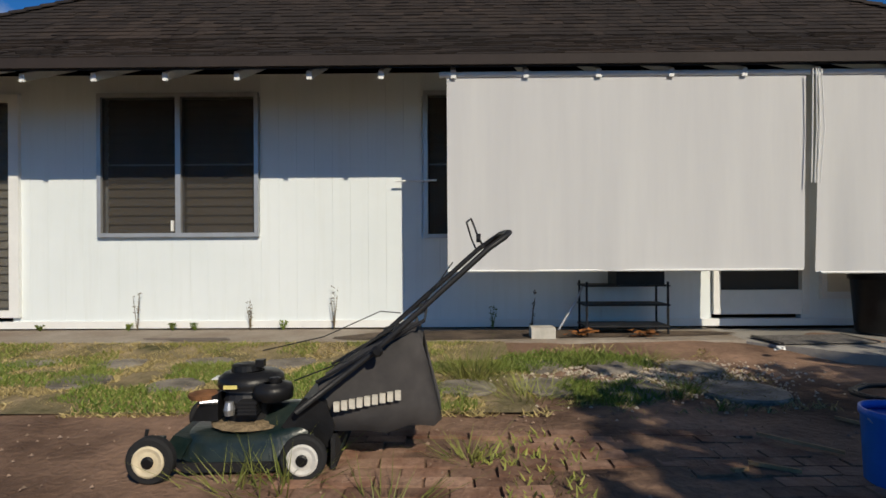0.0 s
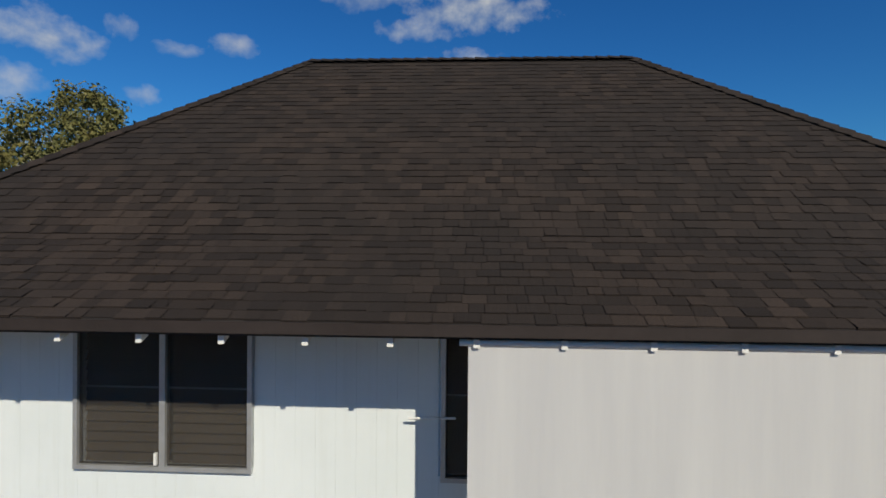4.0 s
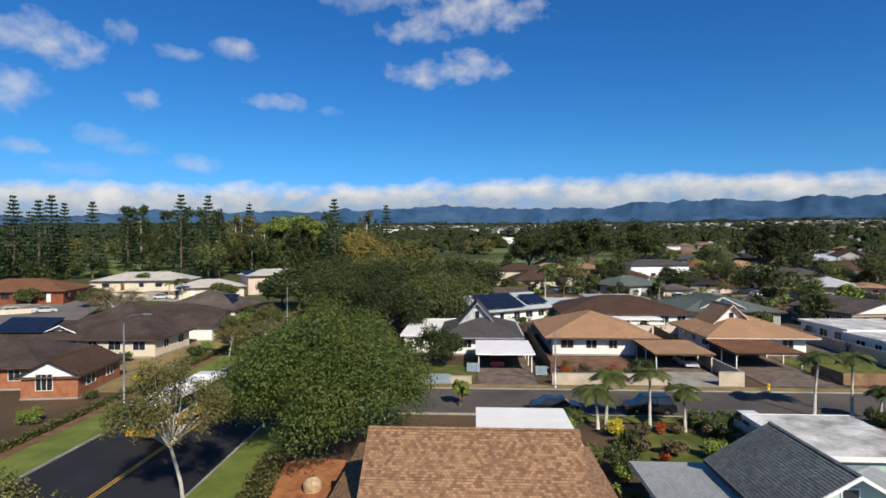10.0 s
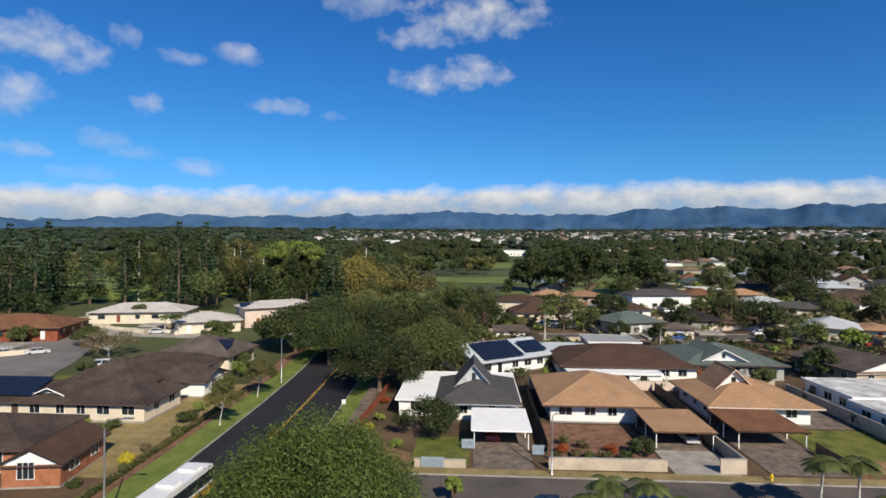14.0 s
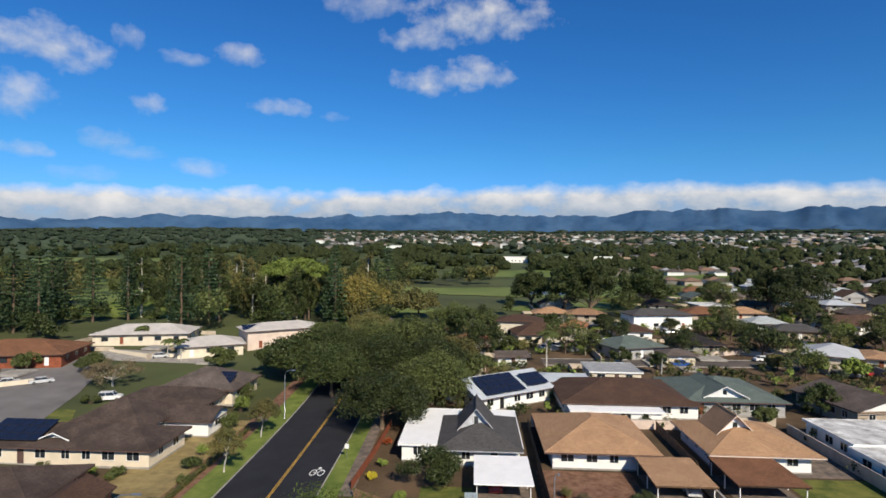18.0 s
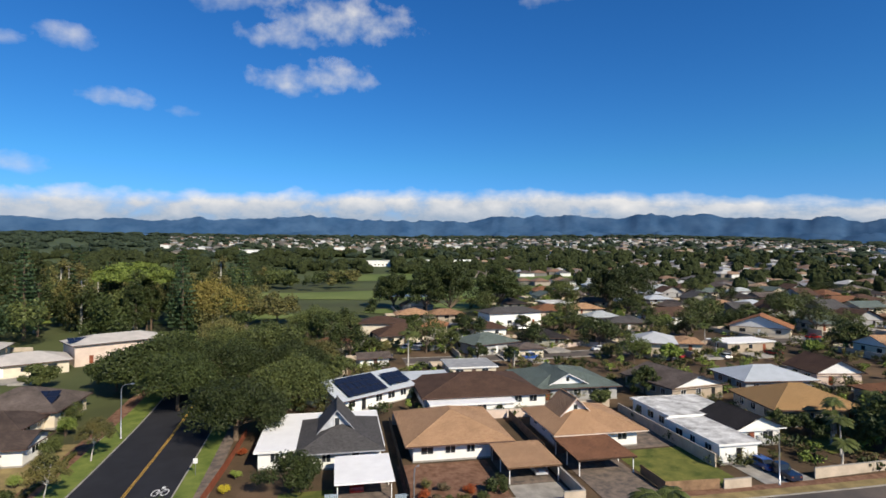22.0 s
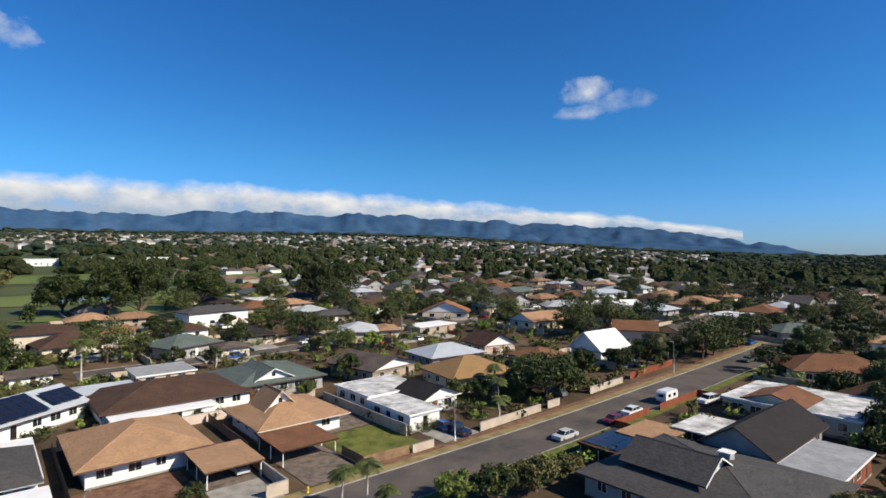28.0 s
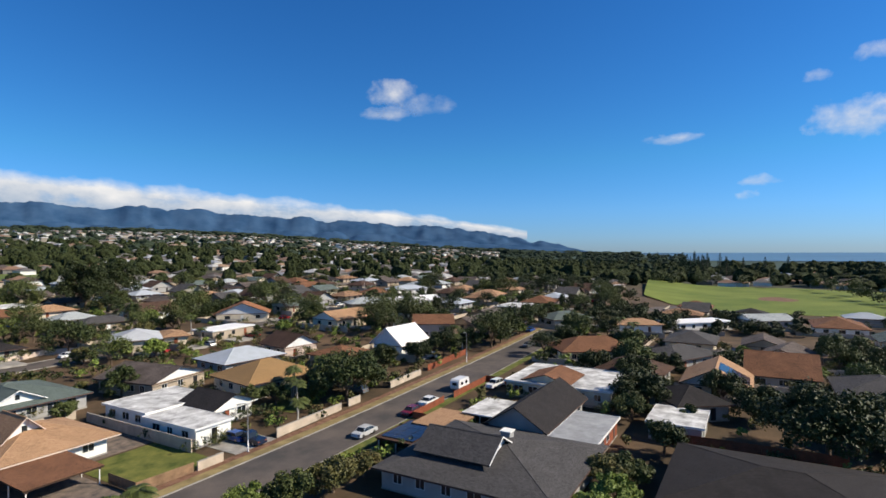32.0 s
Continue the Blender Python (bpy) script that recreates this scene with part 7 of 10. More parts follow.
def tuft(x, y, z, n, h, r, label, mat=None):
    pos = np.stack([x + rng.normal(size=n) * r * 0.4, y + rng.normal(size=n) * r * 0.4, np.full(n, z)], 1)
    hh = h * rng.uniform(0.5, 1.0, n)
    out = (pos - np.array([x, y, z])) * 1.6 + rng.normal(size=(n, 3)) * r * 0.4
    tip = pos + out * np.array([1, 1, 0]) + np.stack([0 * hh, 0 * hh, hh], 1)
    a = rng.uniform(0, 6.3, n)
    sd = np.stack([np.cos(a), np.sin(a), 0 * a], 1) * 0.0035
    v = np.stack([pos - sd, pos + sd, tip], 1).reshape(-1, 3)
    me = bpy.data.meshes.new("grass_tuft")
    me.from_pydata(v.tolist(), [], np.arange(n * 3).reshape(-1, 3).tolist())
    me.materials.append(mat or grass_blade)
    return tagged(new("grass_tuft", me), label, "grass tuft", "grass tufts", "stuff")


tuft(0.17, 4.2, 0.0, 260, 0.3, 0.22, "tall bright green grass tuft")
tuft(0.55, 3.7, 0.0, 200, 0.2, 0.3, "weedy green grass tuft")
tuft(1.15, 4.75, 0.0, 120, 0.14, 0.2, "low weed beside the stones")
tuft(1.75, 4.8, 0.0, 140, 0.14, 0.2, "low weed beside the stones")
tuft(-0.72, 2.3, 0.0, 70, 0.26, 0.2, "long grass around the mower wheels")
tuft(-0.92, 2.3, 0.0, 40, 0.2, 0.16, "long grass around the mower wheels")
tuft(-0.25, 2.05, 0.0, 60, 0.16, 0.16, "dry grass tuft on the soil")
tuft(0.1, 2.6, 0.0, 90, 0.14, 0.14, "small grass tuft on the soil")
tuft(1.6, 3.75, 0.0, 120, 0.12, 0.22, "low green weed")
for x, h in ((-3.5, 0.42), (-2.22, 0.36), (-1.28, 0.5), (0.93, 0.42), (-3.1, 0.08), (-2.85, 0.08), (-1.85, 0.1), (-4.6, 0.06), (-3.6, 0.07), (0.5, 0.25)):
    b = Build()
    rr = random.Random(int(x * 100))
    for s in range(3 if h > 0.2 else 6):
        dx = rr.uniform(-0.05, 0.05)
        b.tube([(0, 0, 0), (dx * 0.5, -0.01, h * 0.5), (dx, -0.02, h * rr.uniform(0.7, 1.0))], [0.005, 0.004, 0.002], 4)
        for q in range(10):
            z = h * rr.uniform(0.1, 1.0)
            a = rr.uniform(0, 6.3)
            l = rr.uniform(0.015, 0.035)
            b.poly([(dx * z / h, 0, z), (dx * z / h + l * math.cos(a), l * math.sin(a) - 0.01, z + 0.01), (dx * z / h + l * 0.5 * math.cos(a + 0.7), l * 0.5 * math.sin(a + 0.7) - 0.01, z + 0.02)])
    w = single("weed", b, leaf_dry if h > 0.3 else leaf_light, "thin dry weed growing at the wall", "weed", "weeds at the wall")
    w.location = (x, 6.13, 0.1)


# ---------------------------------------------------------------- gardens, hedges, fences
for pts, w, h, words, lf, sd in (
    ([(-14.2, 8.0), (-13.4, 16.0), (-12.0, 21.4)], 2.8, 1.8, "broad bright green hedge at the corner of the lot", leaf_hedge, 1),
    ([(-12.0, 21.4), (-4.0, 21.6), (4.5, 20.9)], 1.3, 1.15, "bright green and yellow hedge between the two houses", leaf_hedge, 2),
    ([(4.5, 20.9), (10.0, 19.9), (17.5, 19.6)], 1.2, 1.2, "green hedge along the back fence", leaf_mid, 3),
    ([(-9.4, 23.0), (-11.3, 34.0), (-12.6, 42.0)], 1.5, 1.1, "clipped green hedge between the lawn and the road", leaf_olive, 4),
    ([(-33.2, 10.0), (-34.5, 45.0), (-36.2, 95.0)], 0.7, 0.7, "low dark clipped hedge behind the verge", leaf_olive, 5),
    ([(20.5, 52.2), (24.5, 51.8)], 1.2, 1.3, "clipped hedge in the front garden", leaf_mid, 6),
    ([(21.8, 51.0), (22.3, 45.5)], 1.2, 1.3, "clipped hedge beside the parked car", leaf_mid, 7),
):
    hedge(pts, w, h, words, lf, sd, 460 if sd < 4 else 200, 0.06 if sd < 4 else 0.09)
drape("lawn", -11.9, -3.3, 22.6, 36.5, 3, 6, 0.02, lawn_deep, "smooth green lawn beside the tan house", "lawn", edge=lambda u, v, x, y: (x - 1.6 * v * (1 - u), y))
blob_patch("soil_patch", -9.4, 39.2, 3.4, 4.2, 0.03, soil_orange, "patch of bare orange-red soil at the end of the lawn", "soil")
drape("lawn", 13.4, 21.5, 42.0, 50.5, 2, 2, 0.02, lawn_mat, "small green lawn in the front garden", "lawn")
drape("lawn", 51.5, 55.6, 67.6, 73.5, 2, 2, 0.03, lawn_mat, "green lawn behind the wooden fence", "lawn")
drape("lawn", 43.8, 55.4, 68.2, 82.0, 2, 2, 0.02, lawn_mat, "green lawn of the side yard", "lawn")
drape("lawn", -4.8, 1.9, 66.6, 76.0, 2, 2, 0.02, lawn_mat, "green front lawn", "lawn")
drape("lawn", 76.0, 84.0, 74.5, 82.0, 2, 2, 0.02, lawn_mat, "bright green lawn between walls", "lawn")
drape("yard_soil", 10.8, 24.0, 66.8, 82.5, 2, 2, 0.015, soil_red, "bare reddish front garden soil", "soil")
drape("lawn", -46.0, -36.5, 60.5, 100.0, 2, 8, 0.015, dry_mat, "dry grass slope beside the house", "lawn")
drape("patio", 46.5, 55.5, 82.5, 97.0, 2, 2, 0.03, concrete_dark, "mossy grey concrete yard", "concrete slab")
drape("driveway", 24.4, 31.5, 64.8, 73.0, 1, 1, 0.06, concrete, "pale worn concrete driveway apron", "driveway")
drape("driveway", 58.0, 65.5, 64.0, 73.8, 1, 1, 0.06, concrete, "grey concrete driveway", "driveway")
single("boulder", Build().lathe([(0.45, 0), (0.62, 0.25), (0.6, 0.6), (0.4, 0.9), (0.12, 1.02)], (-8.6, 38.0, 1.2), 12), M("tan_rock", (0.5, 0.36, 0.22), 0.9, 0.3, 3, 12, 0.6), "rounded tan boulder on the red soil", "boulder", smooth=True)
tarp = Build()
for j in range(7):
    for i in range(9):
        tarp.v.append((-10.2 + 0.22 * i, 20.3 + 0.28 * j, 1.25 + 0.75 + 0.2 * math.sin(i * 0.9) * math.cos(j * 0.8) + 0.1 * i / 8))
for j in range(6):
    for i in range(8):
        q = j * 9 + i
        tarp.f.append((q, q + 1, q + 10, q + 9))


def wall_run(points, h, t, mat, label, cap=True, name="garden_wall"):
    """A low masonry wall with a coping and joints of its blocks."""
    w = thing(name, label, "garden wall", (points[0][0], points[0][1], 1.25), 0, "garden walls")
    for (xa, ya), (xb, yb) in zip(points, points[1:]):
        ln, ang = math.hypot(xb - xa, yb - ya), math.degrees(math.atan2(yb - ya, xb - xa))
        r = Matrix.Rotation(radians(ang), 4, "Z")
        o = Vector((xa - points[0][0], ya - points[0][1], gz((xa + xb) / 2, (ya + yb) / 2) - gz(*points[0])))
        for nm, b in (("wall_body", Build().box(0, -t / 2, -0.5, ln, t / 2, h)), ("coping", Build().box(-0.02, -t / 2 - 0.03, h, ln + 0.02, t / 2 + 0.03, h + 0.07))):
            if nm == "coping" and not cap:
                continue
            b.v = [tuple(r @ Vector(q) + o) for q in b.v]
            part(nm, b, mat if nm == "wall_body" else concrete, w)
    return w


def board_fence(points, h, mat, label, step=0.16):
    """Upright boards on two rails; each board is a part, long runs share one mesh of boards."""
    w = thing("fence", label, "fence", (points[0][0], points[0][1], gz(*points[0])), 0, "fences")
    me = Build().box(0.0, -0.012, 0.04, step - 0.015, 0.012, h).mesh("board", mat)
    for (xa, ya), (xb, yb) in zip(points, points[1:]):
        ln, ang = math.hypot(xb - xa, yb - ya), math.atan2(yb - ya, xb - xa)
        n = int(ln / step)
        o = Vector((xa - points[0][0], ya - points[0][1], 0))
        mid = Vector((0, 0, gz((xa + xb) / 2, (ya + yb) / 2) - gz(*points[0])))
        for k in range(n):
            p = o + Vector((math.cos(ang), math.sin(ang), 0)) * (k * step)
            bd = part("board", me, mat, w)
            bd.matrix_basis = Matrix.Translation(p + Vector((0, 0, gz(p.x + points[0][0], p.y + points[0][1]) - gz(*points[0]) + 0.02 * math.sin(k * 3.1)))) @ Matrix.Rotation(ang, 4, "Z")
        for z in (0.35, h - 0.3):
            r = Matrix.Rotation(ang, 4, "Z")
            b = Build().box(0, 0.014, z, ln, 0.06, z + 0.08)
            b.v = [tuple(r @ Vector(q) + o + mid) for q in b.v]
            part("rail", b, mat, w)
    return w


for pts, h, mt, words in (
    ([(10.8, 66.4), (23.8, 66.6)], 1.25, block_wall, "tan plastered garden wall along the street"),
    ([(32.2, 66.6), (32.2, 80.0)], 1.5, block_wall, "tan plastered wall between two driveways"),
    ([(29.4, 66.4), (32.2, 66.4)], 1.6, block_wall, "end of the tan wall beside the driveway"),
    ([(-4.2, 66.0), (1.6, 66.0)], 0.9, block_wall, "low cream wall in front of the white house"),
    ([(66.0, 67.6), (82.0, 68.2)], 1.3, block_wall, "tan garden wall along the street"),
    ([(84.0, 68.2), (87.5, 68.2)], 1.3, block_wall, "tan garden wall beside a drive"),
    ([(98.0, 68.6), (110.5, 69.0)], 1.3, block_wall, "cream garden wall along the street"),
    ([(55.4, 73.5), (55.3, 101.0)], 1.7, block_wall, "long grey-tan wall beside the white house"),
    ([(51.5, 66.8), (55.5, 66.8)], 1.3, block_wall, "tan garden wall beside a driveway"),
    ([(12.0, 101.5), (40.0, 101.5)], 1.6, pink_wall, "pinkish wall between the back yards"),
    ([(42.0, 104.0), (55.0, 104.0)], 1.5, block_wall, "tan wall between the back yards"),
    ([(-104.0, 108.0), (-92.0, 119.0)], 1.1, cream_wall, "pale wall beside the cul-de-sac"),
    ([(-100.0, 150.0), (-84.0, 144.0), (-70.0, 150.0)], 1.0, cream_wall, "pale curved wall in front of the houses"),
    ([(66.0, 160.0), (76.0, 163.0), (84.0, 158.0)], 1.3, pink_wall, "orange-tan curved wall at the street corner"),
):
    wall_run(pts, h, 0.2, mt, words)
for pts, h, mt, words in (
    ([(43.6, 67.4), (51.2, 67.0)], 1.4, wood_fence, "weathered wooden board fence along the street"),
    ([(43.6, 67.4), (43.6, 73.5)], 1.4, wood_fence, "weathered wooden board fence along the drive"),
    ([(11.2, 70.5), (11.4, 101.0)], 1.7, metal_dark, "tall dark fence between the lots"),
    ([(33.4, 83.0), (33.4, 101.0)], 1.6, wood_fence, "brown board fence between the lots"),
    ([(-13.6, 74.0), (-12.8, 88.0), (-12.4, 100.0)], 1.3, wood_red, "reddish board fence beside the footpath"),
    ([(-4.6, 66.4), (-13.0, 72.0)], 1.3, wood_fence, "brown board fence at the street corner"),
    ([(10.2, 22.5), (10.2, 36.0)], 1.6, wood_fence, "brown board fence between two houses"),
    ([(84.0, 48.0), (84.0, 54.0), (95.0, 54.0)], 1.3, wood_red, "red-stained board fence along the street"),
    ([(98.0, 53.6), (112.0, 53.2), (112.0, 46.5)], 1.4, wood_red, "red-stained board fence along the street"),
    ([(114.0, 69.2), (134.0, 69.6)], 1.5, wood_red, "red-stained board fence beyond the wall"),
    ([(92.5, 14.5), (93.0, 2.0), (93.4, -8.0)], 1.8, wood_red, "tall red-brown board fence between gardens"),
    ([(78.5, 14.0), (78.0, 21.0)], 1.5, wood_fence, "brown board fence in the back garden"),
):
    board_fence(pts, h, mt, words, 0.25 if len(pts) > 2 or pts[0][1] > 80 else 0.17)
for x0, x1, y in ((-3.4, -0.6, 65.9), (1.0, 2.6, 72.0), (9.4, 11.0, 70.5)):
    g = thing("metal_gate", "pale blue slatted gate beside the drive", "gate", ((x0 + x1) / 2, y - 0.2, 1.25), 0, "gates")
    blue_slat = blue_wall
    n = int((x1 - x0) / 0.2)
    for k in range(n):
        part("slat", Build().box(x0 - (x0 + x1) / 2 + 0.2 * k, -0.02, 0.1, x0 - (x0 + x1) / 2 + 0.2 * k + 0.13, 0.02, 1.25), blue_slat, g)
    for z in (0.3, 1.0):
        part("rail", Build().box((x0 - x1) / 2, 0.02, z, (x1 - x0) / 2, 0.06, z + 0.06), blue_slat, g)

lane = Build()
for k, (xa, ya, xb, yb) in enumerate(((-92, 88, -72, 88), (-92, 96, -74, 97), (-98, 113, -79, 112), (-106, 123, -84, 123), (-114, 132, -88, 131), (-116, 141, -95, 143), (-112, 148, -104, 148))):
    for f in (0, 0.34, 0.67, 1):
        x, y = xa + (xb - xa) * f, ya + (yb - ya) * f
        lane.v.append((x, y, gz(x, y) + 0.1))
    if k:
        lane.f += [(4 * k - 4 + q, 4 * k - 3 + q, 4 * k + 1 + q, 4 * k + q) for q in range(3)]
single("street", lane, asphalt_pale, "pale grey asphalt lane curving between the west houses", "road", kind="structure")
drape("lawn", -88, -72, 92, 102, 2, 2, 0.05, lawn_mat, "rough lawn beside the lane", "lawn", edge=lambda u, v, x, y: (x + 6 - 6 * v, y))
drape("driveway", -100, -64, 140, 152, 3, 2, 0.07, concrete, "pale concrete drive before the long houses", "driveway")

# street lamps: pole, bent arm, head
def street_lamp(x, y, h, arm, label="grey steel street lamp with a bent arm"):
    s = thing("street_lamp", label, "street lamp", (x, y, gz(x, y)), 0, "street lamps")
    part("pole", Build().tube([(0, 0, 0), (0, 0, h * 0.5), (0, 0, h - 0.8), (arm * 0.12, 0, h - 0.25), (arm * 0.35, 0, h), (arm * 0.8, 0, h + 0.08)], [0.1, 0.085, 0.07, 0.06, 0.05, 0.045], 8), metal_grey, s, smooth=True)
    part("foot", Build().lathe([(0.2, 0), (0.2, 0.12), (0.12, 0.3)]), metal_grey, s)
    part("head", Build().box(min(arm * 0.78, arm * 1.15), -0.12, h + 0.02, max(arm * 0.78, arm * 1.15), 0.12, h + 0.16), metal_grey, s)


street_lamp(-28.6, 49.2, 9.9, 2.2)
street_lamp(-32.2, 101.5, 8.8, 1.7)
street_lamp(10.9, 64.6, 6.6, 0.5, "slim grey steel pole beside the garden wall")
street_lamp(59.6, 66.6, 7.2, -1.6)
street_lamp(126.0, 65.2, 7.5, -1.6)
sg = thing("road_sign", "small square white road sign on a post", "road sign", (-16.6, 84.0, 1.25))
part("post", Build().tube([(0, 0, 0), (0, 0, 2.4)], 0.03, 6), metal_grey, sg)
part("plate", Build().box(-0.3, -0.03, 1.7, 0.3, -0.005, 2.4), white_paint, sg)
hy = thing("fire_hydrant", "yellow fire hydrant at the kerb", "hydrant", (33.9, 64.6, 1.37))
part("body", Build().lathe([(0.18, 0), (0.18, 0.06), (0.12, 0.08), (0.12, 0.5), (0.16, 0.52), (0.16, 0.56), (0.1, 0.68), (0.04, 0.74)], sides=14), M("hydrant_yellow", (0.7, 0.5, 0.03), 0.5, 0.15, 3, 20, 0.05), hy, smooth=True)
part("outlet", Build().lathe([(0.06, -0.22), (0.06, 0.22)], (0, 0, 0.38), 10, "x"), yellow_paint, hy)

# garden plants, one by one
for k, (x, y, h, sp, words) in enumerate(((16.9, 50.9, 5.0, 1.9, "slender palm in the front garden"), (19.8, 50.7, 3.6, 1.7, "short palm in the front garden"), (33.2, 55.4, 5.6, 1.9, "palm at the street edge"), (36.6, 55.5, 5.6, 1.9, "palm at the street edge"),
                                  (13.6, 52.6, 4.4, 2.0, "feathery palm behind the tan house"), (12.6, 51.2, 3.4, 2.2, "clump palm behind the tan house"), (37.5, 60.8 - 7.5, 3.2, 1.6, "short palm beside the street"), (84.5, 82.0, 5.5, 1.8, "palm among garden trees"),
                                  (88.0, 79.0, 4.6, 1.8, "palm among garden trees"), (76.5, 73.5, 5.4, 2.0, "palm beside the garden wall"), (82.0, 80.0, 6.0, 2.0, "palm before the golden roof"), (94.0, 84.0, 5.6, 2.0, "palm before the golden roof"), (73.5, 70.5, 3.4, 2.0, "short palm by the wall"), (79.5, 78.0, 5.0, 1.8, "palm beside the lawn"), (134.0, 72.5, 5.0, 1.8, "palm before the white gable"), (138.5, 73.0, 5.5, 1.8, "palm before the white gable"),
                                  (142.0, 73.5, 4.6, 1.8, "palm before the white gable"), (-74.0, 142.0, 5.5, 2.4, "palm before the pale house"), (-80.0, 146.0, 4.5, 2.2, "palm before the pale house"), (-96.0, 160.0, 5.0, 2.4, "palm beside the drive"),
                                  (44.5, 132.0, 6.5, 1.2, "slim cypress-like palm"), (110.0, 150.0, 7.0, 2.2, "tall palm between houses"), (182.0, 130.0, 7.0, 2.4, "tall palm between houses"), (200.0, 84.0, 7.0, 2.4, "tall palm between houses"))):
    palm((x, y, gz(x, y)), h, words, 50 + k, sp)
for k, (x, y, r, h, lf, words) in enumerate((
    (13.6, 49.2, 1.0, 1.9, leaf_yellow, "round golden-yellow bush"), (14.0, 46.6, 1.1, 1.6, leaf_dark, "dark green bush"), (12.2, 44.0, 1.1, 1.6, leaf_mid, "green bush beside the house"), (12.0, 40.0, 1.0, 1.5, leaf_light, "light green bush beside the house"),
    (10.9, 36.5, 0.9, 1.4, leaf_light, "light green bush beside the house"), (10.9, 32.0, 0.9, 1.6, leaf_light, "light green spiky plants beside the house"), (17.6, 50.4, 0.9, 1.0, leaf_red, "reddish garden shrubs"), (19.0, 50.0, 0.8, 0.9, leaf_dry, "brown-orange garden shrubs"),
    (21.2, 49.2, 0.9, 1.2, leaf_dry, "pale flowering bush"), (15.9, 49.4, 0.8, 1.2, leaf_dry, "pale flowering bush"), (15.7, 43.6, 0.5, 0.8, leaf_red, "orange flowering plant"), (20.5, 46.0, 1.0, 1.2, leaf_mid, "green bush on the lawn's edge"),
    (15.4, 22.6, 2.3, 3.4, leaf_dark, "large dark green bush in front of the blue-grey house"), (17.8, 22.6, 1.8, 2.8, leaf_dark, "dark green bush with orange fruit"), (11.0, 24.2, 0.7, 1.4, leaf_light, "light green leaning plants by the shed"),
    (13.0, 71.5, 1.2, 1.1, leaf_red, "reddish garden shrubs behind the wall"), (16.0, 69.5, 1.0, 1.0, leaf_mid, "green shrubs behind the wall"), (22.2, 71.0, 1.9, 2.5, leaf_dark, "dark green bush behind the wall"), (19.0, 72.0, 1.1, 1.0, leaf_red, "reddish shrubs behind the wall"),
    (12.0, 68.4, 0.9, 1.3, leaf_mid, "green shrub by the pole"), (-7.0, 72.0, 1.0, 1.0, leaf_light, "light green garden plants"), (-11.0, 82.0, 1.0, 1.2, leaf_light, "yellow-green garden plants"), (-11.6, 77.5, 0.9, 1.2, leaf_yellow, "yellow-green garden plants"),
    (13.5, 74.0, 1.3, 1.5, leaf_olive, "olive-green garden bush behind the wall"), (15.8, 73.0, 1.1, 1.2, leaf_dry, "brownish garden bush behind the wall"), (17.8, 69.6, 1.1, 1.1, leaf_olive, "olive-green garden bush behind the wall"),
    (20.4, 69.4, 1.3, 1.5, leaf_mid, "green garden bush behind the wall"), (14.4, 70.2, 0.9, 0.9, leaf_dry, "brownish garden bush behind the wall"), (23.6, 73.4, 1.2, 1.8, leaf_dark, "dark green bush beside the drive"),
    (-11.6, 91.0, 1.0, 1.2, leaf_red, "orange-red garden plants"), (-36.0, 74.0, 1.2, 1.4, leaf_mid, "green garden bush"), (-37.5, 79.0, 1.6, 1.8, leaf_dark, "dark green garden bush"), (-38.5, 84.0, 1.4, 1.6, leaf_light, "light green garden bush"),
    (-36.6, 68.0, 1.0, 1.1, leaf_dry, "brownish garden bush"), (-35.5, 62.5, 1.0, 0.9, leaf_mid, "green garden bush"), (-37.6, 90.0, 1.8, 2.3, leaf_dark, "dark green garden bush"), (-40.0, 96.0, 2.2, 2.8, leaf_mid, "green garden bush"),
    (-41.5, 104.0, 2.4, 3.4, leaf_light, "light green banana-like plants"), (-43.5, 112.0, 2.6, 3.6, leaf_mid, "green garden bush"), (-50.0, 75.6, 1.2, 2.0, leaf_light, "yellow-green plants at the wall"), (-57.0, 76.0, 1.0, 1.8, leaf_mid, "green plants at the wall"),
    (-46.0, 75.0, 1.6, 1.4, leaf_mid, "green shrub by the house"), (-38.0, 58.0, 1.0, 0.9, leaf_mid, "green shrub by the brick house"), (-42.5, 47.5, 1.4, 1.4, leaf_light, "light green shrub by the brick house"), (-38.5, 44.0, 1.0, 1.0, leaf_dark, "dark green shrub"),
    (-62.0, 103.0, 3.0, 2.2, leaf_dry, "brownish bush by the drive"), (-72.0, 106.0, 2.6, 1.6, leaf_mid, "green shrubs by the drive"), (46.3, 57.5 - 4.5, 2.0, 3.0, leaf_light, "bright green garden tree"), (37.6, 53.0, 1.6, 1.6, leaf_mid, "green shrub by the street"),
    (84.0, 76.5, 1.4, 1.6, leaf_dark, "dark shrub behind the wall"), (72.8, 74.5, 1.3, 2.4, leaf_light, "light green palm-like shrub"), (-9.0, 35.0, 0.5, 0.5, leaf_light, "small light plants at the lawn edge"), (64.4, 88.0 - 11, 1.0, 2.0, leaf_mid, "green shrub by the white house"),
)):
    shrub((x, y, gz(x, y)), r, h, words, lf, 100 + k, 900 if r < 1.5 else 2200, 0.1 if r < 1.5 else 0.14)
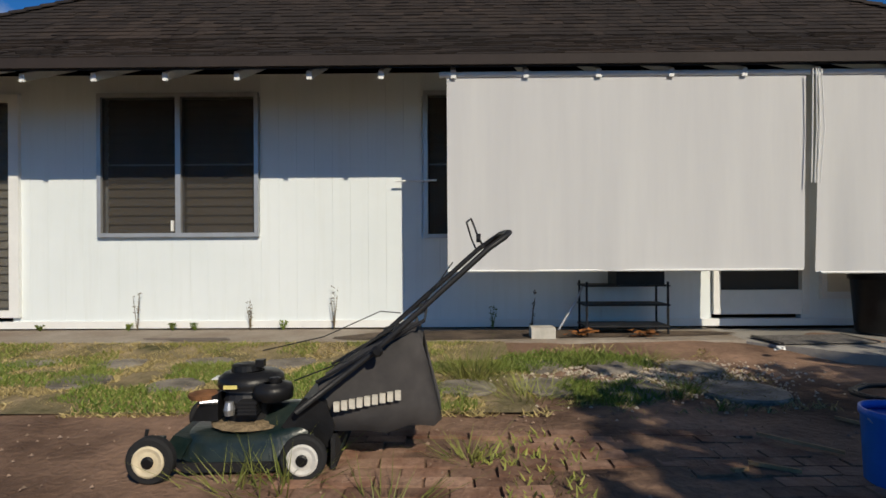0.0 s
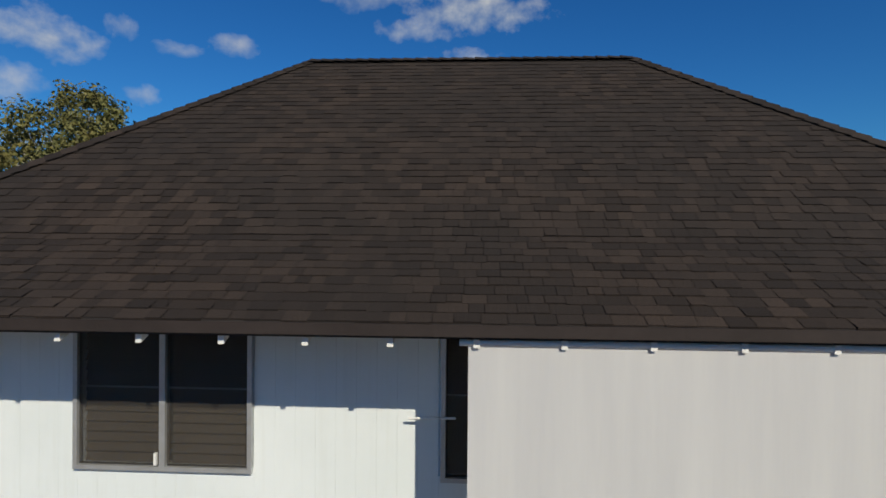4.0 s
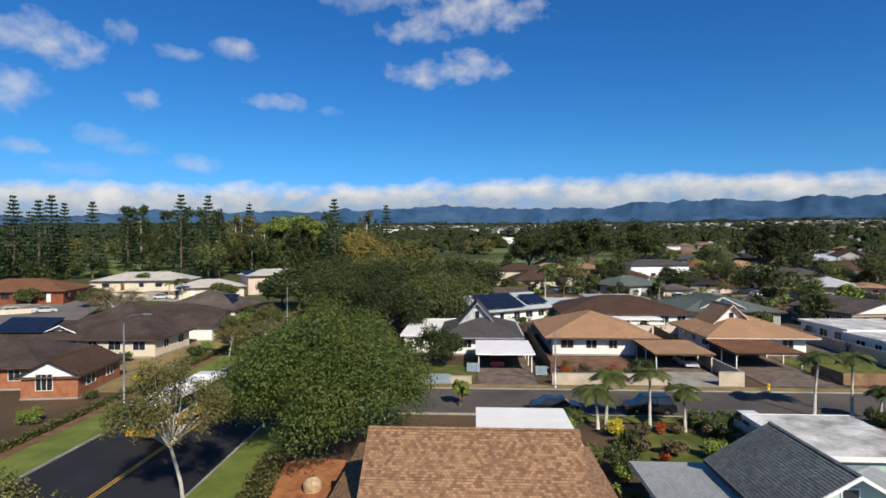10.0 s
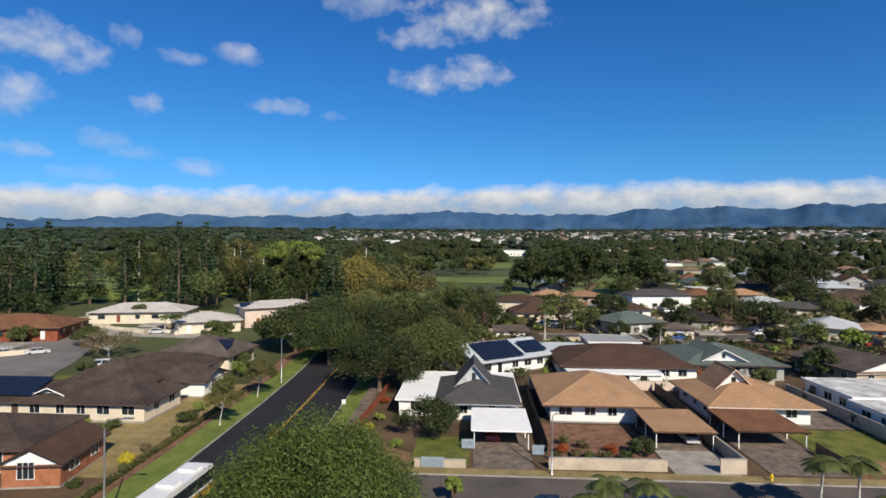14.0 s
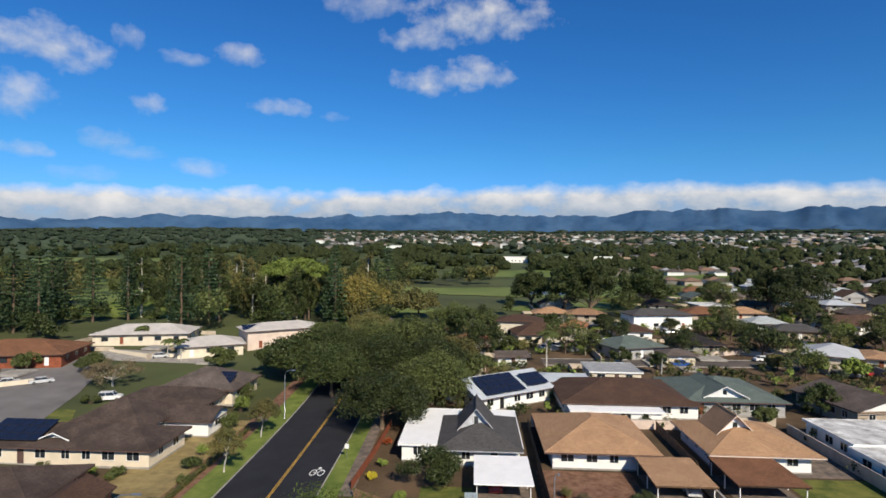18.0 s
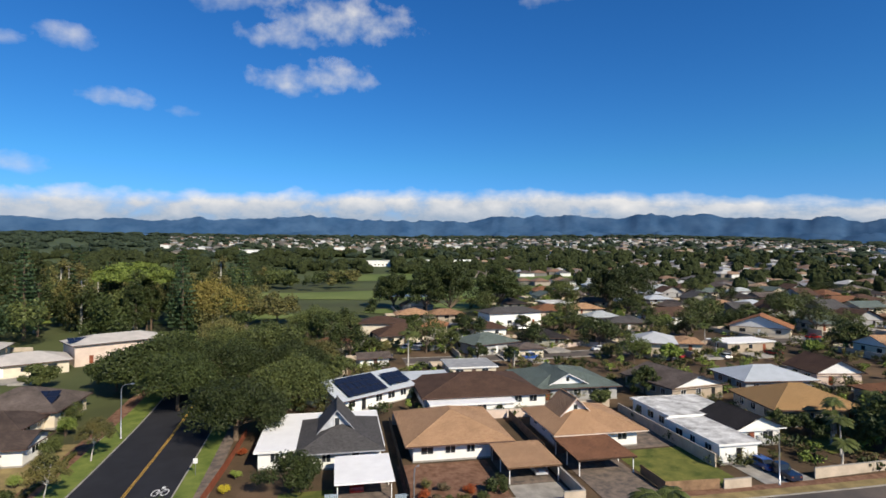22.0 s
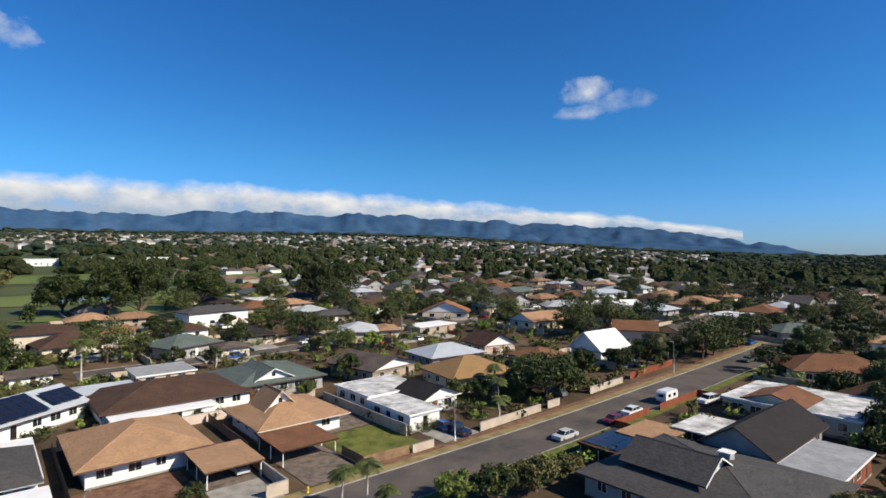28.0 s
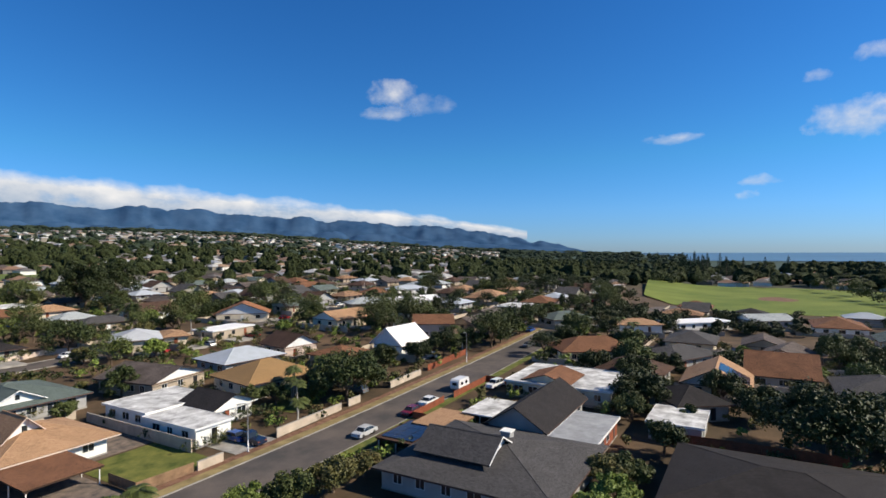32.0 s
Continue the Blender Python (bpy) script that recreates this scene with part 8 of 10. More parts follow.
for k, (x, y, h, r, lf, words) in enumerate((
    (50.5, 48.6, 4.6, 3.2, leaf_mid, "leafy green garden tree at the street"), (55.5, 47.0, 4.4, 3.4, leaf_olive, "dense olive-green garden tree"), (46.0, 51.0, 4.0, 2.4, leaf_light, "bright green garden tree"), (61.0, 46.5, 3.6, 2.6, leaf_olive, "brownish green garden tree"),
    (86.5, 70.6, 10.5, 7.0, leaf_dark, "spreading dark tree over the street wall"), (78.0, 80.5, 4.6, 3.2, leaf_dark, "dense dark garden tree"), (81.5, 75.5, 4.2, 2.8, leaf_mid, "dense green garden tree"), (91.0, 81.0, 5.0, 3.2, leaf_dark, "dense dark garden tree"), (74.5, 83.0, 4.5, 2.6, leaf_mid, "dense green garden tree"), (97.5, 72.5, 5.0, 3.2, leaf_dark, "dark garden tree behind the wall"), (120.0, 76.0, 6.0, 4.0, leaf_dark, "dark garden tree behind the wall"), (140.0, 71.5, 6.5, 4.0, leaf_dark, "dark street tree"), (75.5, 16.5, 4.0, 3.0, leaf_mid, "leafy shrub tree before the dark house"), (88.0, 14.0, 5.0, 3.4, leaf_dark, "dark garden tree by the fence"), (112.0, 2.0, 6.0, 4.6, leaf_dark, "dark garden tree"), (105.0, -14.0, 8.0, 6.0, leaf_dark, "large dark garden tree"), (118.0, -6.0, 6.0, 4.4, leaf_dark, "dark garden tree"), (130.0, 34.0, 6.0, 4.4, leaf_dark, "dark garden tree"), (140.0, 20.0, 5.5, 4.0, leaf_dark, "dark garden tree"), (158.0, 50.0, 6.0, 4.5, leaf_dark, "dark garden tree beside the street"), (170.0, 34.0, 6.0, 4.5, leaf_mid, "green garden tree"), (92.0, 76.0, 8.0, 4.5, leaf_dark, "dark spreading garden tree"), (66.5, 110.5, 6.5, 3.6, leaf_dark, "round dark green tree between houses"), (53.0, 103.5, 4.0, 2.4, leaf_mid, "round green tree between houses"),
    (100.0, 78.0, 7.0, 4.0, leaf_dark, "dark garden tree"), (110.0, 80.0, 7.0, 4.2, leaf_dark, "dark garden tree"), (128.0, 73.0, 8.5, 4.6, leaf_dark, "round dark street tree"), (152.0, 69.5, 9.5, 6.0, leaf_dark, "broad dark street tree"), (164.0, 71.0, 8.5, 5.2, leaf_dark, "broad dark street tree"),
    (97.0, -6.0, 10.5, 8.4, leaf_dark, "large dark spreading tree"), (108.0, 21.0, 7.5, 5.6, leaf_dark, "dense green garden tree"), (116.0, 20.5, 6.0, 4.2, leaf_dark, "dense green garden tree"), (102.0, 21.0, 5.0, 3.6, leaf_mid, "dense green garden tree"),
    (73.0, 18.6, 4.5, 2.8, leaf_olive, "small olive-green tree in the garden"), (68.0, 16.5, 4.2, 2.6, leaf_light, "pale green garden tree"), (63.5, 18.0, 4.0, 2.4, leaf_light, "pale flowering garden tree"), (120.0, 8.0, 7.0, 4.2, leaf_dark, "dark garden tree"), (126.0, 25.0, 7.0, 5.0, leaf_dark, "dark garden tree"),
    (146.0, 30.0, 6.0, 4.5, leaf_mid, "green garden tree"), (112.0, -14.0, 7.0, 5.0, leaf_dark, "dark garden tree"), (102.0, 12.0, 4.0, 2.0, leaf_mid, "green garden tree"), (176.0, 52.0, 8.0, 5.0, leaf_mid, "green tree at the end of the street"), (186.0, 70.0, 8.0, 5.0, leaf_mid, "green tree beside the street"),
    (-44.0, 132.0, 9.0, 6.0, leaf_dark, "dark shade tree"), (2.0, 130.0, 8.0, 5.0, leaf_mid, "green tree behind the houses"), (9.0, 128.0, 5.0, 3.2, leaf_olive, "olive-green tree behind the houses"), (40.0, 150.0, 5.0, 3.0, leaf_dark, "dark tree by the side street"), (46.5, 140.0, 6.0, 2.2, leaf_dark, "narrow dark tree"),
    (-88.0, 128.0, 5.0, 3.6, leaf_mid, "green tree by the cul-de-sac"), (-104.0, 128.0, 4.5, 3.4, leaf_mid, "green tree by the cul-de-sac"), (-60.0, 135.0, 6.0, 4.0, leaf_mid, "green tree between houses"), (0.5, 60.8 - 3.5, 3.0, 1.0, leaf_light, "narrow light green garden plant"),
)):
    tree((x, y, gz(x, y)), h, r, words, lf, bark_brown, 200 + k, int(1500 + 420 * r * r ** 0.5), 0.15 + 0.02 * r, int(16 + 3 * r), 0.08 + 0.03 * r, 0.25)

for k, (x, y, r, h, lf, words) in enumerate((
    (8.9, 46.5, 1.6, 3.2, leaf_light, "tall yellow-green feathery garden plants"), (10.2, 49.0, 1.5, 2.6, leaf_mid, "broad green garden plants"), (9.8, 42.0, 1.4, 2.2, leaf_mid, "dense green shrub beside the house"),
    (10.8, 36.0, 1.2, 1.8, leaf_light, "light green shrub in the side garden"), (10.0, 32.0, 1.0, 1.7, leaf_olive, "olive-green shrub in the side garden"), (10.9, 28.0, 1.0, 1.5, leaf_mid, "green shrub along the fence"),
    (14.6, 46.0, 1.1, 1.3, leaf_dry, "brownish flowering shrub on the lawn edge"), (17.0, 45.0, 1.2, 1.3, leaf_dry, "reddish-brown shrub on the lawn edge"), (12.4, 41.0, 1.5, 2.0, leaf_dark, "dark rounded shrub on the lawn edge"),
    (19.6, 44.2, 1.3, 1.6, leaf_light, "pale grey-green shrub on the lawn edge"), (-38.0, 50.0, 1.5, 1.4, leaf_light, "bright green leafy plants at the brick house"), (-37.0, 64.5, 1.2, 1.2, leaf_yellow, "yellow-green shrubs beside the footpath"),
)):
    shrub((x, y, gz(x, y)), r, h, words, lf, 800 + k, 1500, 0.11)

tree((13.7, 20.4, gz(13.7, 20.4)), 5.0, 2.5, "dense dark green bushy tree before the mint house", leaf_dark, bark_brown, 790, 14000, 0.11, 46, 0.12, 0.12)

# trees between the houses further off: a few kinds, repeated
rnd = random.Random(21)
tree_kinds = []
for k, (h, r, lf, words) in enumerate(((6, 3.4, leaf_dark, "dark green tree between houses"), (7.5, 4.2, leaf_mid, "green tree between houses"), (5, 3.2, leaf_olive, "olive-green tree between houses"), (9, 5.2, leaf_dark, "large dark green tree between houses"), (4.5, 2.6, leaf_light, "light green garden tree"), (11, 6, leaf_mid, "tall green tree between houses"))):
    tree_kinds.append(tree((150 + 9 * k, 188 + 3 * k, G), h, r, words, lf, bark_brown, 400 + k, 2500, 0.28, 30, 0.2, 0.2))
palm_kind = palm((165.0, 226.0, G), 7.0, "tall palm between houses", 470, 2.4)
n = 0
while n < 215:
    r, a = rnd.uniform(140, 400), radians(rnd.uniform(-6, 104))
    x, y = r * math.sin(a), r * math.cos(a)
    if x < 135 and y < 134 and y > 30 or any(x0 - 0.5 < x < x1 + 0.5 and y0 - 0.5 < y < y1 + 0.5 for x0, x1, y0, y1 in FOOT) or in_park(x, y) or 78 < math.degrees(a) < 99 and r > 190 or abs(y - 59) < 7 and x < 185 or abs(y - 152) < 6 or abs(y - 236) < 6 or x < 60 and y > 200 or x < 60 + (y - 250) * 0.75 and y > 250:
        continue
    n += 1
    s = rnd.uniform(0.7, 1.25)
    src = palm_kind if rnd.random() < 0.1 else rnd.choice(tree_kinds)
    copy_thing(src, pose(x, y, gz(x, y), 0, 0, rnd.uniform(0, 360)) @ Matrix.Scale(s, 4))


# ---------------------------------------------------------------- golf course, woods, far town
for cx, cy, rx, ry, rz in ((150, 430, 60, 26, 20), (30, 330, 70, 30, 10), (95, 300, 40, 16, 30), (-150, 250, 60, 18, -15), (-170, 300, 60, 20, 10), (-60, 330, 50, 22, 0), (-230, 360, 80, 26, 0), (60, 480, 90, 30, 8), (210, 520, 60, 30, 0), (-40, 235, 30, 9, 20), (60, 262, 46, 14, 15), (330, 330, 40, 20, 0)):
    blob_patch("fairway", cx, cy, rx, ry, 0.25, fairway_mat, "mown green fairway of a golf course", "fairway", rz=rz)
water_mat, nt, p = nodes_of("pond_water")
p.inputs["Base Color"].default_value = (0.06, 0.09, 0.12, 1)
p.inputs["Roughness"].default_value = 0.12
bump_into(nt, p, noise_node(nt, position(nt), 0.8).outputs["Fac"], 0.05)
blob_patch("water", 42, 320, 20, 7, 0.34, water_mat, "still grey-blue pond on the golf course", "pond", 0.3)
drape("water", 1200, 4900, -2600, 560, 6, 8, 1.0, M("sea_water", (0.09, 0.19, 0.29), 0.5, 0.1, 0.002, 0.02, 0.0), "blue sea at the horizon", "sea", edge=lambda u, v, x, y: (1500 + 3300 * u, -2600 + (2820 + 620 * u) * v))
field = Build()


def park_span(y):
    """Where a line across the field at y meets its outline."""
    hits = []
    for (xa, ya), (xb, yb) in zip(PARK, PARK[1:] + PARK[:1]):
        if min(ya, yb) <= y <= max(ya, yb):
            hits.append(xa + (xb - xa) * (y - ya) / (yb - ya))
    return min(hits), max(hits)


levels_y = [-77.9, -62, -40, -20, 0, 13, 14, 15, 16, 17, 18, 19, 20, 21, 26, 40, 60, 79.9]
for ya, yb in zip(levels_y, levels_y[1:]):
    (a0, a1), (c0, c1) = park_span(ya), park_span(yb)
    field.poly([(a0, ya, gz(300, ya) + 0.2), (a1, ya, gz(300, ya) + 0.2), (c1, yb, gz(300, yb) + 0.2), (c0, yb, gz(300, yb) + 0.2)])
field.weld()
single("park_lawn", field, park_mat, "broad bright green playing field", "park", kind="structure")
blob_patch("soil_patch", 372, -8, 16, 9, 0.25, soil_red, "reddish bare infield of a playing field", "soil")
drape("court", 404, 430, 40, 56, 1, 1, 0.4, M("court_blue", (0.18, 0.3, 0.4), 0.8), "pale blue sports court beside the field", "court")

rngw = np.random.default_rng(77)


def woods(name, spots, leaf, label, per, size, seed, flat=0.8):
    """Many far trees as one mass of leaf clumps: spots of x, y, height, radius."""
    rg = np.random.default_rng(seed)
    vs = []
    for x, y, h, r in spots:
        z = gz(x, y)
        nc = 7
        a = rg.uniform(0, 6.3, nc)
        q = np.sqrt(rg.random(nc)) * r * 0.65
        cents = np.stack([x + q * np.cos(a), y + q * np.sin(a), z + h * rg.uniform(0.35, 0.82, nc)], 1)
        v, f = leaves(rg, cents, r * rg.uniform(0.32, 0.5, nc), per, size, flat, 0.35)
        vs.append(v)
    v = np.concatenate(vs)
    return tagged(new(name, leaf_mesh(name, v, np.arange(len(v)).reshape(-1, 4), leaf)), label, "woods", kind="stuff")


def polar(rg, n, a0, a1, r0, r1):
    a, r = np.radians(rg.uniform(a0, a1, n)), np.sqrt(rg.uniform(r0 * r0, r1 * r1, n))
    return np.stack([r * np.sin(a), r * np.cos(a)], 1)


def off_fairway(p):
    for cx, cy, rx, ry in ((65, 685, 85, 75), (-385, 511, 120, 60), (-290, 560, 60, 40), (75, 345, 90, 48), (150, 430, 60, 30), (30, 330, 60, 24), (-150, 250, 50, 14), (26, 405, 34, 14), (-170, 300, 50, 14), (60, 480, 70, 20)):
        if ((p[0] - cx) / rx) ** 2 + ((p[1] - cy) / ry) ** 2 < 1:
            return False
    return True


def lumps(name, spots, leaf, label, seed, n=2, flat=0.75):
    """Far trees as one mass of uneven rounded crowns."""
    rg = np.random.default_rng(seed)
    bm = bmesh.new()
    bmesh.ops.create_icosphere(bm, subdivisions=2, radius=1.0)
    bv, bf = np.array([tuple(q.co) for q in bm.verts]), np.array([[q.index for q in f.verts] for f in bm.faces])
    bm.free()
    vs, fs, c0 = [], [], 0
    for x, y, h, r in spots:
        z = gz(x, y)
        for k in range(n):
            a, q = rg.uniform(0, 6.3), r * 0.5 * math.sqrt(rg.random())
            rr = r * rg.uniform(0.5, 0.8)
            v = bv * (1 + rg.uniform(-0.28, 0.28, (len(bv), 1))) * np.array([rr, rr, h * rg.uniform(0.35, 0.55)]) + np.array([x + q * math.cos(a), y + q * math.sin(a), z + h * rg.uniform(0.4, 0.55)])
            vs.append(v)
            fs.append(bf + c0)
            c0 += len(bv)
    return tagged(new(name, leaf_mesh(name, np.concatenate(vs), np.concatenate(fs), leaf)), label, "woods", kind="stuff")


def wood_mat(name, dark, light, scale):
    """Leaf cover seen from afar: mottled, with the shade of gaps painted as dark spots."""
    m, nt, p = nodes_of(name)
    geo = nt.nodes.new("ShaderNodeNewGeometry")
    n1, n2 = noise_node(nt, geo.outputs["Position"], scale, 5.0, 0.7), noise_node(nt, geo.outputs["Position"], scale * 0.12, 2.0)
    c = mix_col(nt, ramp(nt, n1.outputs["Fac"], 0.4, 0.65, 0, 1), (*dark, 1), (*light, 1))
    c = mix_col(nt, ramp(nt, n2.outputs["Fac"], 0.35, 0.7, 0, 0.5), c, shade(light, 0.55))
    nt.links.new(c, p.inputs["Base Color"])
    p.inputs["Roughness"].default_value, p.inputs["Specular IOR Level"].default_value = 0.9, 0.1
    bump_into(nt, p, n1.outputs["Fac"], 1.0, 1.2)
    return m


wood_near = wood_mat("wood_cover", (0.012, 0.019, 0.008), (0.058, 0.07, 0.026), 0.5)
# paler, bluer copy for far trees: distance haze put into the colour
wood_hazed = wood_mat("wood_cover_hazed", (0.016, 0.027, 0.018), (0.05, 0.068, 0.042), 0.16)
for az, r, rx, ry in ((-36, 262, 46, 14), (-28, 268, 40, 13), (-20, 300, 60, 18), (-38, 330, 60, 16), (-37, 640, 105, 48), (-27.4, 630, 60, 30), (13, 345, 80, 40)):
    blob_patch("fairway", r * math.sin(radians(az)), r * math.cos(radians(az)), rx, ry, 0.27, park_mat if r < 280 else fairway_mat, "sunlit mown fairway between the tall trees", "fairway")
back = [(x, y, rngw.uniform(9, 16), rngw.uniform(5, 9)) for x, y in polar(rngw, 170, -54, 2, 350, 450) if off_fairway((x, y))]
woods("woods", back[:90], leaf_dark, "dark trees of the golf course", 520, 0.75, 1)
woods("woods", back[90:130], leaf_olive, "olive and yellowish trees of the golf course", 520, 0.75, 2)
woods("woods", back[130:], leaf_mid, "mixed green trees of the golf course", 520, 0.75, 3)
thick = [(x, y, rngw.uniform(11, 20), rngw.uniform(5, 9)) for x, y in polar(rngw, 66, -27, -7, 196, 310)] + [(x, y, rngw.uniform(10, 17), rngw.uniform(5, 8)) for x, y in polar(rngw, 26, -47, -27, 250, 330)]
for k, (lf, word) in enumerate(((leaf_dark, "dark"), (leaf_olive, "olive-brown"), (leaf_dark, "dark"), (leaf_mid, "green"))):
    woods("woods", thick[k::4], lf, word + " tall trees standing close together on the golf course", 900, 0.46, 60 + k, 1.15)
belt = [(x, y, rngw.uniform(5, 11), rngw.uniform(3.5, 6)) for x, y in polar(rngw, 26, -52, 6, 196, 236) if not (-72 < x < -40 and y < 200)]
woods("woods", belt, leaf_dark, "low dark trees at the edge of the golf course", 700, 0.42, 5)
mid = [(x, y, rngw.uniform(7, 13), rngw.uniform(6, 10)) for x, y in polar(rngw, 420, -58, 30, 450, 850) if off_fairway((x, y))]
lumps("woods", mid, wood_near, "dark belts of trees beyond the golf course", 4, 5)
woods("woods", mid[::2], leaf_dark, "leafy tops of the tree belts", 120, 1.0, 14)
west = [(x, y, rngw.uniform(6, 11), rngw.uniform(5, 8)) for x, y in polar(rngw, 110, -66, -38, 150, 260) if not (-145 < x < -40 and 90 < y < 190)]
woods("woods", west, leaf_mid, "rounded green trees west of the houses", 700, 0.45, 6)
town = [(x, y, rngw.uniform(6, 12), rngw.uniform(4, 7)) for x, y in polar(rngw, 1150, 8, 84, 380, 1000) if off_fairway((x, y)) and not in_park(x, y)]
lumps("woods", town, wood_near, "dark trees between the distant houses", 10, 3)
woods("woods", town[::2], leaf_dark, "leafy tops of the distant trees", 80, 0.9, 15)
far = [(x, y, rngw.uniform(6, 12), rngw.uniform(7, 15)) for x, y in polar(rngw, 2700, -64, 84, 700, 2600)]
lumps("woods", far, wood_hazed, "distant dark green tree cover", 7, 2)
east = [(x, y, rngw.uniform(7, 13), rngw.uniform(6, 10)) for x, y in polar(rngw, 420, 62, 112, 400, 1000) if not in_park(x, y)]
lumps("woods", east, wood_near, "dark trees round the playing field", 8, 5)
woods("woods", east[::2], leaf_dark, "leafy tops of the trees round the field", 100, 1.0, 16)
edge_park = [(x, y, rngw.uniform(8, 12), rngw.uniform(6, 9)) for x, y in ((470, 62), (482, 40), (488, 10), (474, -62), (462, -34), (440, -40), (420, -52), (404, -46), (380, -50), (362, -54), (345, -60), (330, -70), (300, -80), (480, -10), (452, 92), (478, 74), (466, 100), (500, 60), (505, 30))]
woods("woods", edge_park, leaf_mid, "broad shade trees at the playing field", 900, 0.5, 9)
vfar = [(x, y, rngw.uniform(12, 22), rngw.uniform(25, 50)) for x, y in polar(rngw, 900, -66, 80, 2400, 4200)]
lumps("woods", vfar, wood_hazed, "distant tree cover under the hills", 11, 2)

side_trees = [(x, y, rngw.uniform(5, 9), rngw.uniform(4, 7)) for x, y in polar(rngw, 80, 66, 80, 290, 470) if not in_park(x, y, 10)] + [(x, y, rngw.uniform(3, 6), rngw.uniform(2.5, 4.5)) for x, y in polar(rngw, 110, 74, 93, 205, 262) if not in_park(x, y, 3) and not any(x0 - 1 < x < x1 + 1 and y0 - 1 < y < y1 + 1 for x0, x1, y0, y1 in FOOT)]
woods("woods", side_trees, leaf_dark, "dark trees before the playing field", 420, 0.45, 18)
drives, bounds = Build(), Build()
rg = np.random.default_rng(60)
for x0, x1, y0, y1 in FOOT:
    cx, cy = (x0 + x1) / 2, (y0 + y1) / 2
    r = math.hypot(cx, cy)
    if 120 < r < 420 and (cy > 128 or cx > 110) and r < 330:
        z = gz(cx, cy)
        w, d = rg.uniform(4, 7), rg.uniform(5, 9)
        xa = rg.uniform(x0, x1 - w)
        drives.box(xa, y0 - d, z - 0.4, xa + w, y0 - 0.2, z + 0.1)
        bounds.box(x0 - 2.2, y0 - 5, z - 0.4, x0 - 2.0, y1 + 5, z + 1.4).box(x0 - 1.9, y1 + 4.4, z - 0.4, x1 + 1.6, y1 + 4.6, z + 1.4)
single("pavement", drives, concrete, "pale concrete drives before the further houses", "driveway", kind="structure")
single("boundary_walls", bounds, block_wall, "low tan walls between the further gardens", "garden wall", kind="stuff")

# shrubs of the gardens, in the gaps between houses
gaps = []
rg = np.random.default_rng(90)
while len(gaps) < 1350:
    a, r = math.radians(rg.uniform(-20, 100)), math.sqrt(rg.uniform(80.0 ** 2, 300.0 ** 2))
    x, y = r * math.sin(a), r * math.cos(a)
    if x < -10 or x < 62 and y < 104 or abs(y - 59.2) < 9 or abs(y - 152) < 7 or in_park(x, y) or 78 < math.degrees(a) < 99 and r > 190 or x < 60 and y > 200 or any(x0 - 1 < x < x1 + 1 and y0 - 1 < y < y1 + 1 for x0, x1, y0, y1 in FOOT):
        continue
    gaps.append((x, y, rg.uniform(1.2, 3.8), rg.uniform(0.9, 2.5)))
woods("garden_shrubs", gaps[:550], leaf_dark, "dark green shrubs in the gardens", 110, 0.3, 91)
woods("garden_shrubs", gaps[550:1000], leaf_olive, "olive and brownish shrubs in the gardens", 110, 0.3, 92)
woods("garden_shrubs", gaps[1000:], leaf_light, "light green shrubs in the gardens", 110, 0.3, 93)

close = []
rg = np.random.default_rng(95)
for x0, x1, y0, y1 in FOOT:
    cx, cy = (x0 + x1) / 2, (y0 + y1) / 2
    if 100 < math.hypot(cx, cy) < 340 and cx > -30 and not in_park(cx, cy):
        for k in range(7):
            x, y = (rg.uniform(x0, x1), y0 - rg.uniform(-0.3, 1.6)) if k < 5 else (x0 - rg.uniform(-0.3, 1.5), rg.uniform(y0, y1))
            close.append((x, y, rg.uniform(1.3, 2.9), rg.uniform(0.8, 1.8)))
for k, (lf, word) in enumerate(((leaf_dark, "dark green"), (leaf_olive, "olive and brownish"), (leaf_mid, "green"))):
    woods("garden_shrubs", close[k::3], lf, word + " shrubs against the house walls", 95, 0.2, 96 + k)

# tall pines and column-shaped trees: a few built, then repeated
pine_a = norfolk((-124.0, 196.0, G), 27.0, "tall narrow pine standing among the trees", 1)
pine_b = norfolk((-148.0, 196.0, G), 28.0, "tall narrow pine standing among the trees", 2)


def column_tree(at, height, reach, label, leaf, seed):
    """A tall slim tree: foliage in loose clumps up a pale straight trunk."""
    rnd, rng = random.Random(seed), np.random.default_rng(seed)
    t = thing("tree", label, "tree", at, 0, "trees")
    b = Build().tube([(0, 0, -0.3), (0.2, 0, height * 0.5), (0, 0, height * 0.93)], [0.42, 0.3, 0.06], 7)
    cents, rads = [], []
    for k in range(46):
        f = rnd.uniform(0.2, 1.0)
        a, q = rnd.uniform(0, 6.3), reach * math.sqrt(rnd.random()) * (1.0 - 0.55 * f) * min(1, 0.4 + f * 1.6)
        c = (q * math.cos(a), q * math.sin(a), height * f * 0.95)
        cents.append(c)
        rads.append(rnd.uniform(0.9, 1.7))
        if k < 22:
            b.tube([(0.1, 0, c[2] - 0.9), c], [0.1, 0.03], 4)
    part("trunk", b, bark_white if seed % 2 else bark_brown, t)
    v, f = leaves(rng, cents, rads, 4200, 0.36, 1.2, 0.25)
    part("crown", leaf_mesh("crown", v, f, leaf), leaf, t)
    return t


